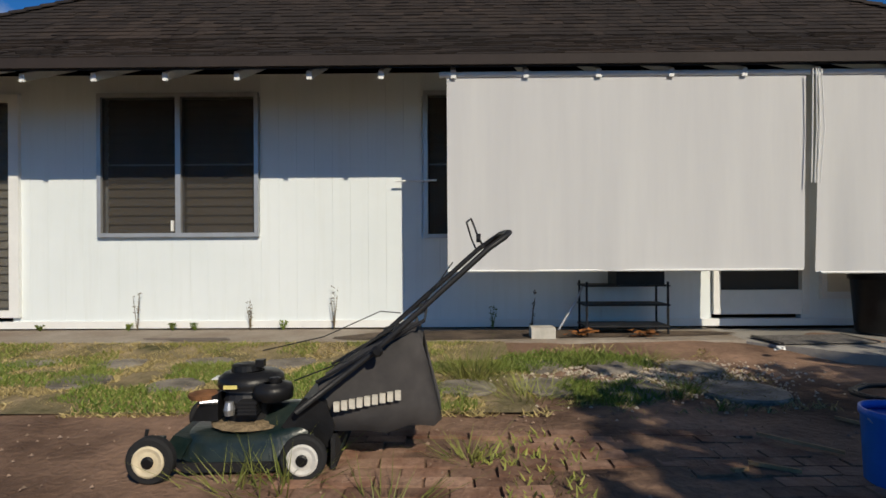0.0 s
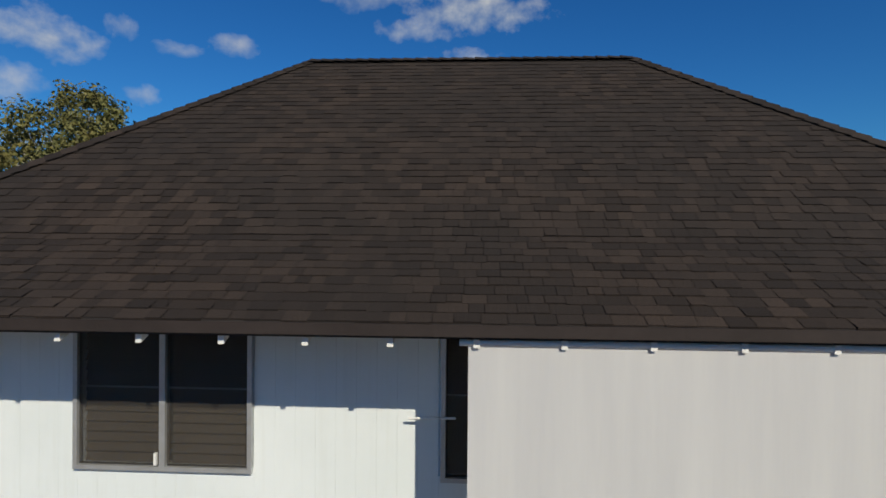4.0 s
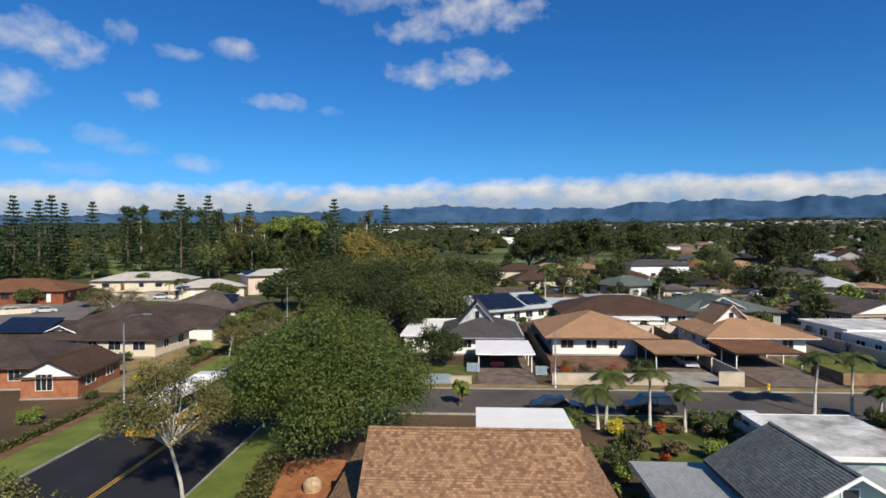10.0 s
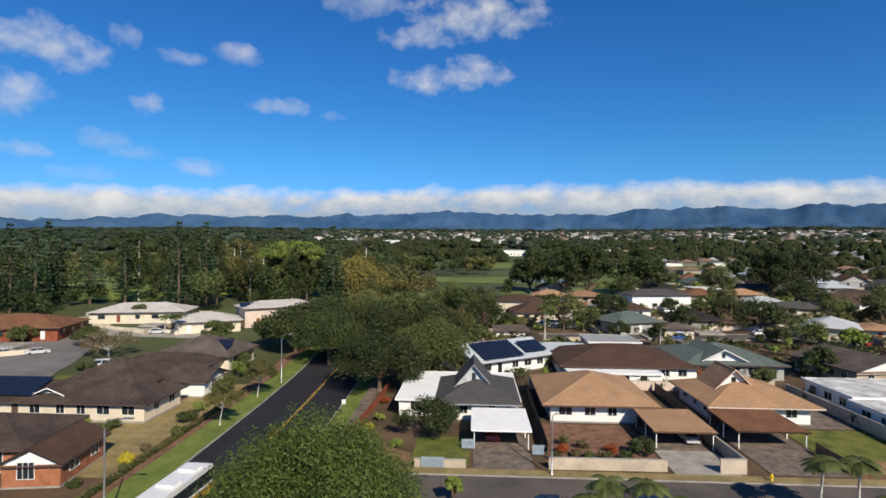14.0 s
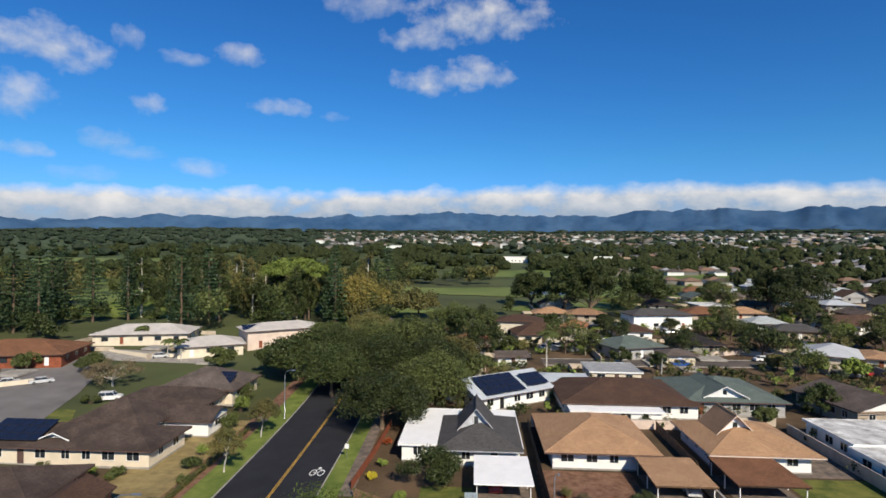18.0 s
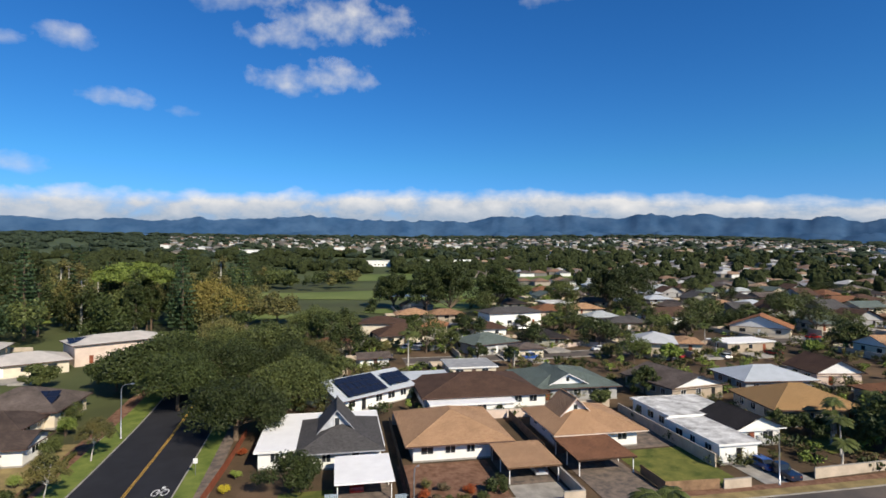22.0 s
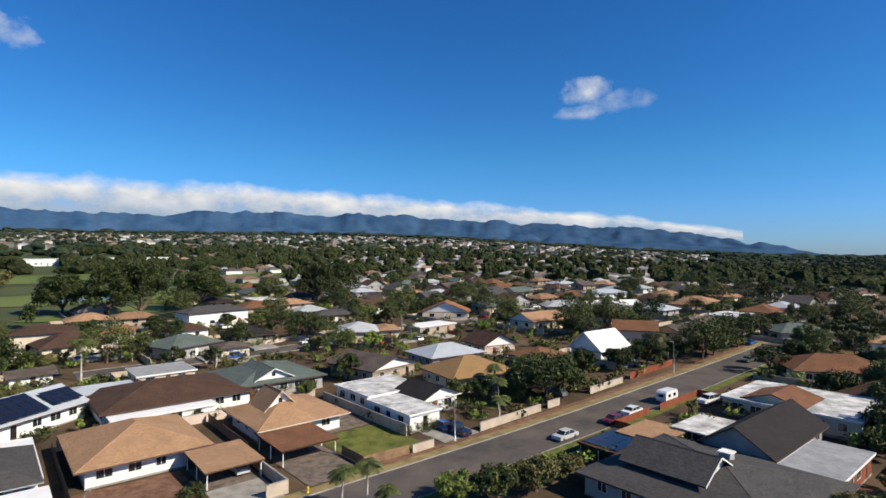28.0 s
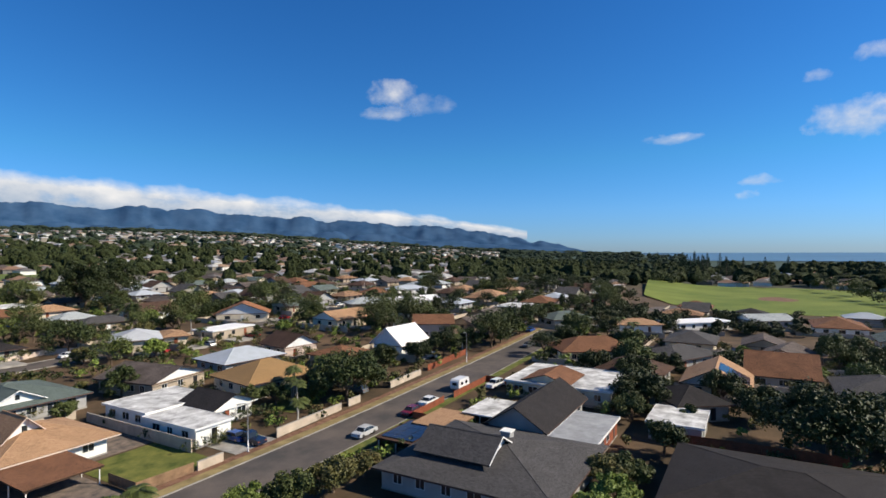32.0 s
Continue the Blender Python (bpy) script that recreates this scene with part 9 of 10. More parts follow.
tall = [pine_a, pine_b, column_tree((-110, 198, G), 25, 5.0, "tall slim dark tree at the golf course", leaf_dark, 11), column_tree((-92, 200, G), 26, 5.0, "tall slim tree with a pale trunk", leaf_dark, 12),
        column_tree((-82, 206, G), 24, 5.5, "tall slim olive tree with a pale trunk", leaf_olive, 13)]
rnd = random.Random(31)
for k in range(40):
    a, r = -45.5 + 38.0 * k / 40 + rnd.uniform(-0.5, 0.5), rnd.uniform(204, 246)
    if -37.2 < a < -35.4 or -34.4 < a < -32.4 or -30.2 < a < -28.0:
        continue
    x, y = r * math.sin(radians(a)), r * math.cos(radians(a))
    copy_thing(rnd.choice(tall[:2] if rnd.random() < 0.4 else tall[2:]), pose(x, y, gz(x, y), 0, 0, rnd.uniform(0, 360)) @ Matrix.Scale(rnd.uniform(0.8, 1.12), 4))
for k in range(50):
    a, r = rnd.choice((rnd.uniform(70, 100), rnd.uniform(55, 100), rnd.uniform(-6, 40), rnd.uniform(76, 88))), rnd.uniform(560, 900)
    x, y = r * math.sin(radians(a)), r * math.cos(radians(a))
    copy_thing(rnd.choice((pine_a, pine_b)), pose(x, y, gz(x, y), 0, 0, rnd.uniform(0, 360)) @ Matrix.Scale(rnd.uniform(0.6, 1.0), 4))

# big rain tree with a flat pale crown and bare white limbs, and yellow-green neighbours
tree((-68, 214, G), 25, 15, "tall spreading rain tree with bare pale limbs", leaf_light, bark_white, 600, 12000, 0.42, 60, 0.6, 0.6, 0.35, 0.85)
tree((-41, 208, G), 19, 11, "tall yellowish-brown tree", leaf_gold, bark_white, 601, 12000, 0.36, 50, 0.5, 0.3)
tree((-20, 216, G), 13, 9, "yellow-green tree", leaf_olive, bark_brown, 602, 4000, 0.5, 34, 0.4, 0.3)
tree((50, 236, G), 25, 11, "tall dark tree on the golf course", leaf_dark, bark_brown, 603, 11000, 0.45, 60, 0.5, 0.12)
tree((74, 244, G), 24, 11, "tall dark tree on the golf course", leaf_dark, bark_brown, 604, 11000, 0.45, 60, 0.5, 0.12)
tree((28, 262, G), 20, 9, "tall dark tree on the golf course", leaf_dark, bark_brown, 605, 11000, 0.45, 60, 0.5, 0.12)

for x, y, h, r, sd in ((124, 236, 21, 10, 610), (140, 244, 22, 11, 611), (40, 240, 24, 9, 612)):
    tree((x, y, G), h, r, "tall dark tree at the edge of the golf course", leaf_dark, bark_brown, sd, 9000, 0.45, 55, 0.5, 0.15)

# far town: small roofs and walls joined
roofs_m, nt, p = nodes_of("far_roofs")
geo = nt.nodes.new("ShaderNodeNewGeometry")
cr = nt.nodes.new("ShaderNodeValToRGB")
cr.color_ramp.interpolation = "CONSTANT"
els = cr.color_ramp.elements
els[0].color, els[1].color, els[1].position = (0.12, 0.11, 0.105, 1), (0.42, 0.42, 0.41, 1), 0.3
for pos_, col_ in ((0.38, (0.2, 0.12, 0.08, 1)), (0.56, (0.3, 0.2, 0.13, 1)), (0.72, (0.3, 0.31, 0.33, 1)), (0.88, (0.08, 0.06, 0.055, 1))):
    els.new(pos_).color = col_
nt.links.new(geo.outputs["Random Per Island"], cr.inputs[0])
nt.links.new(cr.outputs[0], p.inputs["Base Color"])
p.inputs["Roughness"].default_value = 0.9
far_walls, nt, p = nodes_of("far_walls")
geo = nt.nodes.new("ShaderNodeNewGeometry")
cr = nt.nodes.new("ShaderNodeValToRGB")
cr.color_ramp.interpolation = "CONSTANT"
els = cr.color_ramp.elements
els[0].color, els[1].color, els[1].position = (0.24, 0.21, 0.17, 1), (0.7, 0.7, 0.67, 1), 0.72
els.new(0.3).color = (0.15, 0.145, 0.13, 1)
els.new(0.6).color = (0.36, 0.31, 0.25, 1)
nt.links.new(geo.outputs["Random Per Island"], cr.inputs[0])
nt.links.new(cr.outputs[0], p.inputs["Base Color"])
p.inputs["Roughness"].default_value = 0.9
roofs, walls = Build(), Build()
rnd = random.Random(41)
for k in range(2700):
    if k < 560:
        a, r = rnd.uniform(14, 78), math.sqrt(rnd.uniform(400 ** 2, 800 ** 2))
    elif k < 720:
        a, r = rnd.uniform(84, 104), rnd.uniform(480, 800)
    else:
        a, r = rnd.uniform(-16, 66), math.sqrt(rnd.uniform(780 ** 2, 2400 ** 2))
    x, y = r * math.sin(radians(a)), r * math.cos(radians(a))
    if not off_fairway((x, y)) or in_park(x, y):
        continue
    z, w, d = gz(x, y), rnd.uniform(5, 8), rnd.uniform(4.5, 6.5)
    if rnd.random() < 0.5:
        w, d = d, w
    up = 6.5 if r > 800 and rnd.random() < 0.5 else 2.9
    walls.box(x - w, y - d, z - 2, x + w, y + d, z + up)
    n = len(roofs.v)
    hh = z + up
    m = min(w, d)
    roofs.v += [(x - w - 0.7, y - d - 0.7, hh), (x + w + 0.7, y - d - 0.7, hh), (x + w + 0.7, y + d + 0.7, hh), (x - w - 0.7, y + d + 0.7, hh)]
    rd = ((x - w + m, y, hh + m * 0.42), (x + w - m, y, hh + m * 0.42)) if w >= d else ((x, y - d + m, hh + m * 0.42), (x, y + d - m, hh + m * 0.42))
    roofs.v += list(rd)
    roofs.f += [(n, n + 1, n + 5, n + 4), (n + 1, n + 2, n + 5), (n + 2, n + 3, n + 4, n + 5), (n + 3, n, n + 4)] if w >= d else [(n, n + 1, n + 4), (n + 1, n + 2, n + 5, n + 4), (n + 2, n + 3, n + 5), (n + 3, n, n + 4, n + 5)]
single("far_town", roofs, roofs_m, "small roofs of the distant town", "houses", kind="stuff")
single("far_town", walls, far_walls, "pale walls of the distant town", "houses", kind="stuff")
house(16, 74, 600, 616, "long white school building beyond the golf course", roof_white_worn, white_wall, eave=6, style="flat", over=0.5, plain=True, faces=("-y",))
house(84, 152, 606, 622, "long white school building beyond the golf course", roof_white_worn, white_wall, eave=6, style="flat", over=0.5, plain=True, faces=("-y",))
house(-112, -92, 690, 706, "pale apartment block beyond the trees", roof_white_worn, white_wall, eave=13, style="flat", over=0.4, plain=True, faces=("-y",))


# ---------------------------------------------------------------- vehicles
def paint(name, col):
    return M(name, col, 0.25, 0.05, 1.0, 8.0, 0.0, spec=0.6)


def car(at, rz, body_mat, label, length=4.5, width=1.78, kind="sedan"):
    """A parked car: body, glass, wheels, lights; kind: sedan, suv, van or pickup."""
    c = thing("car", label, "car", at, rz, "parked cars")
    L, W = length / 2, width / 2
    roofs_ = {"sedan": (1.42, -0.95, 0.75, -1.6, 1.35), "suv": (1.72, -1.7, 0.6, -2.0, 1.2), "van": (1.95, -2.0, 1.2, -2.1, 1.75), "pickup": (1.75, -0.5, 0.7, -0.75, 1.25)}[kind]
    top, ra, rb, ba, bb = roofs_
    belt = 0.92 if kind == "sedan" else 1.05
    low = [(-L, 0.3), (L - 0.08, 0.28), (L, 0.5), (L - 0.12, belt - 0.14), (bb, belt), (ba, belt), (-L + 0.06, belt - 0.06), (-L - 0.02, 0.55)]
    b = Build()
    n = len(low)
    for s, k in ((-W, 0.94), (-W * 0.99, 1.0), (W * 0.99, 1.0), (W, 0.94)):
        b.v += [(x * (1 if k == 1 else 0.985), s, 0.3 + (z - 0.3) * k) for x, z in low]
    for q in range(3):
        for i in range(n):
            j = (i + 1) % n
            b.f.append((q * n + i, q * n + j, (q + 1) * n + j, (q + 1) * n + i))
    b.f.append(tuple(range(n)))
    b.f.append(tuple(reversed(range(3 * n, 4 * n))))
    part("body", b, body_mat, c)
    g = Build()
    iw, ow = W * 0.74, W * 0.93
    g.v = [(ba, -ow, belt), (bb, -ow, belt), (bb, ow, belt), (ba, ow, belt), (ra, -iw, top - 0.05), (rb, -iw, top - 0.05), (rb, iw, top - 0.05), (ra, iw, top - 0.05)]
    g.f = [(0, 1, 5, 4), (1, 2, 6, 5), (2, 3, 7, 6), (3, 0, 4, 7), (4, 5, 6, 7)]
    part("glass", g, glass_dark, c)
    r = Build().slab([(ra - 0.05, -iw - 0.04, top), (rb + 0.05, -iw - 0.04, top), (rb + 0.05, iw + 0.04, top), (ra - 0.05, iw + 0.04, top)], 0.06)
    part("roof", r, body_mat, c)
    for x in (ba * 0.5 + ra * 0.5, (ra + rb) / 2, bb * 0.5 + rb * 0.5):
        for s in (-1, 1):
            zt = top - 0.05
            xt = x if ra < x < rb else (ra if x <= ra else rb)
            part("pillar", Build().tube([(x + (x - xt) * 0.9, s * (ow + 0.005), belt), (xt, s * (iw + 0.01), zt)], 0.035, 5), body_mat, c)
    for x in (-L * 0.6, L * 0.62):
        for s in (-1, 1):
            w = part("wheel", Build().lathe([(0.2, -0.1), (0.31, -0.1), (0.325, -0.06), (0.325, 0.06), (0.31, 0.1), (0.2, 0.1)], (x, s * (W - 0.1), 0.325), 18, "y"), rubber, c)
            part("rim", Build().lathe([(0.2, -0.02), (0.2, 0.02), (0.05, 0.03)], (x, s * (W + 0.0), 0.325), 14, "y"), chrome, w)
    for s in (-1, 1):
        part("headlight", Build().box(L - 0.12, s * W * 0.68 - 0.18, 0.58, L + 0.01, s * W * 0.68 + 0.18, 0.72), chrome, c)
        part("tail_light", Build().box(-L - 0.03, s * W * 0.72 - 0.15, 0.68, -L + 0.1, s * W * 0.72 + 0.15, 0.84), wood_red, c)
    part("bumper", Build().box(L - 0.06, -W * 0.9, 0.3, L + 0.05, W * 0.9, 0.48), body_mat, c)
    part("bumper", Build().box(-L - 0.07, -W * 0.9, 0.32, -L + 0.05, W * 0.9, 0.52), body_mat, c)
    return c


silver, black_p, red_p, white_p, blue_p, grey_p, dark_red = (paint("paint_silver", (0.5, 0.51, 0.52)), paint("paint_black", (0.012, 0.013, 0.016)), paint("paint_red", (0.3, 0.02, 0.02)),
                                                            paint("paint_white", (0.75, 0.75, 0.74)), paint("paint_blue", (0.02, 0.08, 0.3)), paint("paint_grey", (0.14, 0.15, 0.16)), paint("paint_maroon", (0.16, 0.015, 0.025)))
navy_p = paint("paint_navy", (0.012, 0.02, 0.045))
Z = 1.285
for x, y, rz, m, kd, words in (
    (9.6, 55.9, 0, black_p, "sedan", "black sedan parked at the kerb"), (18.4, 55.9, 180, black_p, "suv", "black sport utility car parked at the kerb"), (25.0, 50.6, 90, white_p, "suv", "white van parked in the drive"),
    (4.9, 76.3, 90, red_p, "sedan", "red car under the white carport"), (29.9, 77.2, 90, silver, "sedan", "silver car under the brown carport"), (62.4, 69.3, 88, navy_p, "pickup", "dark blue truck in the driveway"),
    (73.6, 56.3, 180, silver, "sedan", "silver sedan parked at the kerb"), (86.2, 55.6, 180, dark_red, "sedan", "dark red sedan parked at the kerb"), (92.5, 56.0, 180, white_p, "sedan", "white sedan parked at the kerb"),
    (109.0, 49.8, 170, white_p, "suv", "white truck parked behind the fence"), (92.0, 72.6, 90, grey_p, "suv", "dark grey car behind the gate"), (151.0, 58.5, 175, grey_p, "sedan", "grey sedan parked at the kerb"),
    (172.5, 66.0, 0, blue_p, "sedan", "dark blue sedan at the end of the street"), (3.2, 47.4, 90, silver, "sedan", "silver car in the drive beside the white roof"), (55.0, 148.7, 10, blue_p, "pickup", "blue truck beside the curved wall"),
    (72.5, 165.5, 80, white_p, "suv", "white truck in a yard"), (78.6, 155.0, 5, white_p, "sedan", "white car parked at the kerb"), (27.0, 171.0, 20, silver, "sedan", "silver car in a drive"), (30.5, 165.0, 30, grey_p, "sedan", "dark car in a drive"),
    (23.0, 168.0, 60, white_p, "suv", "white car in a drive"), (45.5, 168.5, 90, silver, "pickup", "silver truck in a drive"), (111.0, 148.6, 0, white_p, "sedan", "white car parked at the kerb"), (120.0, 148.8, 0, black_p, "sedan", "dark car parked at the kerb"),
    (-92.0, 118.0, 40, silver, "sedan", "silver car by the pale wall"), (-98.0, 116.0, 40, white_p, "sedan", "white car by the pale wall"), (-70.0, 108.5, 20, white_p, "suv", "white car behind the hedge"), (-114.0, 166.5, 0, white_p, "sedan", "white car before the long house"),
    (-108.5, 167.0, 10, grey_p, "sedan", "dark car before the long house"), (-98.5, 165.5, 80, white_p, "suv", "white car before the long house"), (-81.5, 155.0 - 10, 20, silver, "sedan", "silver car in the pale drive"), (62.0, 86.0 - 13.5, 90, blue_p, "sedan", "blue car under the carport"),
):
    car((x, y, Z - 1.25 + gz(x, y)), rz, m, words, 4.6 if kd != "pickup" else 5.3, 1.8, kd)


def far_car(x, y, rz, m, words):
    """A parked car of few parts."""
    c = thing("car", words, "car", (x, y, gz(x, y) + 0.1), rz, "parked cars")
    part("body", Build().prism([(-2.2, 0.3), (2.2, 0.3), (2.25, 0.7), (1.3, 0.88), (-2.1, 0.95), (-2.25, 0.6)], -0.88, 0.88, "y"), m, c)
    part("glass", Build().prism([(1.15, 0.86), (0.5, 1.36), (-1.2, 1.38), (-1.9, 0.92)], -0.76, 0.76, "y"), glass_dark, c)
    part("roof", Build().prism([(0.5, 1.35), (0.42, 1.43), (-1.1, 1.45), (-1.22, 1.37)], -0.74, 0.74, "y"), m, c)
    for u in (-1.35, 1.35):
        for v in (-0.82, 0.82):
            part("wheel", Build().lathe([(0.18, -0.1), (0.31, -0.1), (0.31, 0.1), (0.18, 0.1)], (u, v, 0.31), 10, "y"), rubber, c)


rnd = random.Random(77)
made = 0
while made < 30:
    x0, x1, y0, y1 = rnd.choice(FOOT)
    x, y = rnd.uniform(x0, x1), y0 - rnd.uniform(3.0, 6.0)
    if not 135 < math.hypot(x, y) < 300 or x < 15 or any(a - 2.6 < x < b_ + 2.6 and c_ - 2.6 < y < d_ + 2.6 for a, b_, c_, d_ in FOOT) or in_park(x, y, 10):
        continue
    made += 1
    word, m = rnd.choice((("silver", silver), ("white", white_p), ("white", white_p), ("dark grey", grey_p), ("red", red_p), ("blue", blue_p), ("black", black_p)))
    far_car(x, y, rnd.choice((90, 80, 100, 0)), m, word + " car parked in a front yard")
tr = thing("camper_trailer", "white rounded camper trailer parked at the kerb", "trailer", (104.0, 55.4, Z - 1.25 + gz(104.0, 55.4)), 0)
b = Build()
prof = [(-2.2, 0.5), (2.1, 0.5), (2.3, 0.9), (2.25, 1.9), (1.9, 2.4), (-1.9, 2.45), (-2.3, 2.1), (-2.35, 0.9)]
b.prism(prof, -1.0, 1.0, "y")
part("body", b, white_p, tr)
for x in (-1.0, 0.9):
    part("window", Build().box(x - 0.45, -1.03, 1.3, x + 0.45, -0.99, 1.85), glass_dark, tr)
part("rear_window", Build().box(-2.37, -0.5, 1.3, -2.3, 0.5, 1.85), glass_dark, tr)
for s in (-1, 1):
    part("wheel", Build().lathe([(0.2, -0.1), (0.32, -0.09), (0.32, 0.09), (0.2, 0.1)], (-0.1, s * 0.95, 0.32), 16, "y"), rubber, tr)

bus = thing("city_bus", "white and golden yellow city bus on the main road", "bus", (-24.9, 52.0, 1.29), -2)
yel, dark_band = paint("bus_yellow", (0.6, 0.33, 0.04)), glass_dark
part("lower_body", Build().prism([(-6.0, 0.35), (6.0, 0.35), (6.05, 1.2), (-6.05, 1.2)], -1.28, 1.28, "x"), yel, bus)
part("skirt", Build().prism([(-6.02, 0.3), (6.02, 0.3), (6.02, 0.42), (-6.02, 0.42)], -1.25, 1.25, "x"), rubber, bus)
part("stripe", Build().prism([(-6.06, 1.2), (6.06, 1.2), (6.06, 1.42), (-6.06, 1.42)], -1.285, 1.285, "x"), white_p, bus)
part("window_band", Build().prism([(-6.05, 1.42), (6.05, 1.42), (5.98, 2.55), (-5.95, 2.55)], -1.27, 1.27, "x"), dark_band, bus)
part("roof", Build().prism([(-6.0, 2.55), (6.0, 2.55), (5.9, 2.95), (5.5, 3.05), (-5.5, 3.05), (-5.95, 2.9)], -1.24, 1.24, "x"), white_p, bus)
for y in (-3.4, 0.5, 4.0):
    part("roof_unit", Build().box(-0.8, y - 0.7, 3.05, 0.8, y + 0.7, 3.3), white_p, bus)
part("sign_box", Build().box(-1.0, -6.08, 2.6, 1.0, -5.95, 2.9), metal_dark, bus)
for k in range(7):
    part("window_post", Build().box(1.265, -5.0 + 1.6 * k, 1.42, 1.29, -4.9 + 1.6 * k, 2.55), metal_dark, bus)
for y in (-3.6, 3.4):
    for s in (-1, 1):
        w = part("wheel", Build().lathe([(0.28, -0.14), (0.48, -0.13), (0.5, -0.08), (0.5, 0.1), (0.47, 0.14), (0.28, 0.14)], (s * 1.17, y, 0.5), 20, "x"), rubber, bus)
        part("rim", Build().lathe([(0.28, s * 0.0), (0.28, s * 0.075), (0.1, s * 0.05)], (s * 1.25, y, 0.5), 16, "x"), metal_grey, w)

# boat on its trailer beyond the white gable
bt = thing("boat", "white motor boat standing behind the garages", "boat", (158.0, 107.8, 1.25), 20)
part("hull", Build().prism([(-3.2, 1.6), (-2.8, 0.9), (2.4, 0.9), (3.6, 1.9), (-3.2, 1.8)], -1.0, 1.0, "y"), white_p, bt)
part("cabin", Build().box(-1.0, -0.7, 1.8, 1.0, 0.7, 2.8), white_p, bt)
part("trailer", Build().box(-2.8, -0.8, 0.25, 2.6, 0.8, 0.9), metal_grey, bt)

# ---------------------------------------------------------------- lawn mower
mw = thing("lawn_mower", "old dark green push lawn mower with a grey grass bag", "lawn mower", (-0.965, 2.66, 0.0), 2)
green_p = M("mower_green", (0.003, 0.022, 0.025), 0.32, 0.4, 7, 40, 0.1, col2=(0.03, 0.04, 0.034), spec=0.5)
dusty = M("dry_clippings", (0.3, 0.22, 0.13), 0.95, 0.4, 20, 80, 0.8)
black_plastic = M("black_plastic", (0.012, 0.012, 0.013), 0.4, 0.3, 6, 40, 0.1)
rust = M("rusty_metal", (0.22, 0.1, 0.045), 0.85, 0.4, 12, 60, 0.3)
cream_rim = M("cream_rim", (0.68, 0.58, 0.4), 0.6, 0.15, 9, 50, 0.1)
white_rim = M("dusty_white_rim", (0.6, 0.58, 0.54), 0.6, 0.2, 9, 50, 0.1)
dk = Build()
N = 28
levels = [(0.052, 1.0, 0.0), (0.056, 1.05, 0.0), (0.066, 1.05, 0.0), (0.074, 1.0, 0.0), (0.135, 0.97, 0.0), (0.158, 0.92, 0.0), (0.168, 0.84, 0.0), (0.166, 0.62, 0.0), (0.178, 0.57, 0.0), (0.182, 0.0001, 0.0)]
for z, k, _ in levels:
    for i in range(N):
        w = 2 * math.pi * i / N
        cx, sx = math.cos(w), math.sin(w)
        rx = 0.31 if cx < 0 else 0.42
        dk.v.append((0.02 + rx * k * (abs(cx) ** 0.75) * (1 if cx > 0 else -1), 0.255 * k * (abs(sx) ** 0.7) * (1 if sx > 0 else -1), z + (0.085 * max(0, cx) ** 1.5 if z > 0.1 else 0)))
for j in range(len(levels) - 1):
    for i in range(N):
        q = (i + 1) % N
        dk.f.append((j * N + i, j * N + q, (j + 1) * N + q, (j + 1) * N + i))
part("deck", dk, green_p, mw, "dark green painted steel deck", smooth=True)
for x, s, r, rim_m in ((-0.325, -1, 0.102, cream_rim), (0.325, -1, 0.1, white_rim), (-0.325, 1, 0.1, rust), (0.325, 1, 0.1, white_rim)):
    y = s * 0.31
    w = part("wheel", Build().lathe([(0.066, -0.026), (r - 0.01, -0.026), (r, -0.016), (r, 0.016), (r - 0.01, 0.026), (0.066, 0.026)], (x, y, r), 28, "y"), rubber, mw, smooth=False)
    part("rim", Build().lathe([(0.068, s * 0.02), (0.068, s * 0.031), (0.06, s * 0.034), (0.045, s * 0.029), (0.024, s * 0.031)], (x, y, r), 24, "y"), rim_m, w)
    part("hub", Build().lathe([(0.026, s * 0.0), (0.026, s * 0.037), (0.018, s * 0.041)], (x, y, r), 14, "y"), black_plastic, w)
    part("axle_bracket", Build().box(x - 0.03, s * 0.235, r - 0.02, x + 0.03, s * 0.285, r + 0.08), rust if s > 0 else green_p, w)
part("dried_grass", Build().lathe([(0.17, 0.178), (0.2, 0.186), (0.14, 0.2), (0.02, 0.2)], (0.03, -0.02, 0), 18), dusty, mw, "dry grass clippings lying on the deck")
part("front_baffle", Build().prism([(-0.34, 0.085), (-0.25, 0.06), (-0.2, 0.15), (-0.28, 0.17)], -0.2, 0.2, "y"), green_p, mw)
part("height_lever", Build().tube([(-0.34, -0.26, 0.1), (-0.37, -0.27, 0.17), (-0.36, -0.27, 0.22)], 0.008, 6), metal_dark, mw)
part("height_lever", Build().tube([(0.3, -0.27, 0.1), (0.36, -0.28, 0.19)], 0.008, 6), metal_dark, mw)
part("side_skirt", Build().prism([(-0.2, 0.03), (0.2, 0.03), (0.24, 0.07), (-0.26, 0.07)], -0.275, -0.262, "y"), metal_dark, mw)
part("rear_flap", Build().box(0.43, -0.24, 0.02, 0.45, 0.24, 0.16), rubber, mw)
part("front_axle", Build().tube([(-0.325, -0.29, 0.1), (-0.325, 0.29, 0.1)], 0.012, 8), rust, mw)
en = part("engine_block", Build().lathe([(0.13, 0.19), (0.14, 0.33), (0.125, 0.36), (0.12, 0.39)], (0.0, 0.0, 0), 20), metal_dark, mw)
part("shroud", Build().lathe([(0.16, 0.38), (0.175, 0.4), (0.17, 0.44), (0.145, 0.46), (0.07, 0.468)], (0.0, 0.02, 0), 24), black_plastic, en, smooth=True)
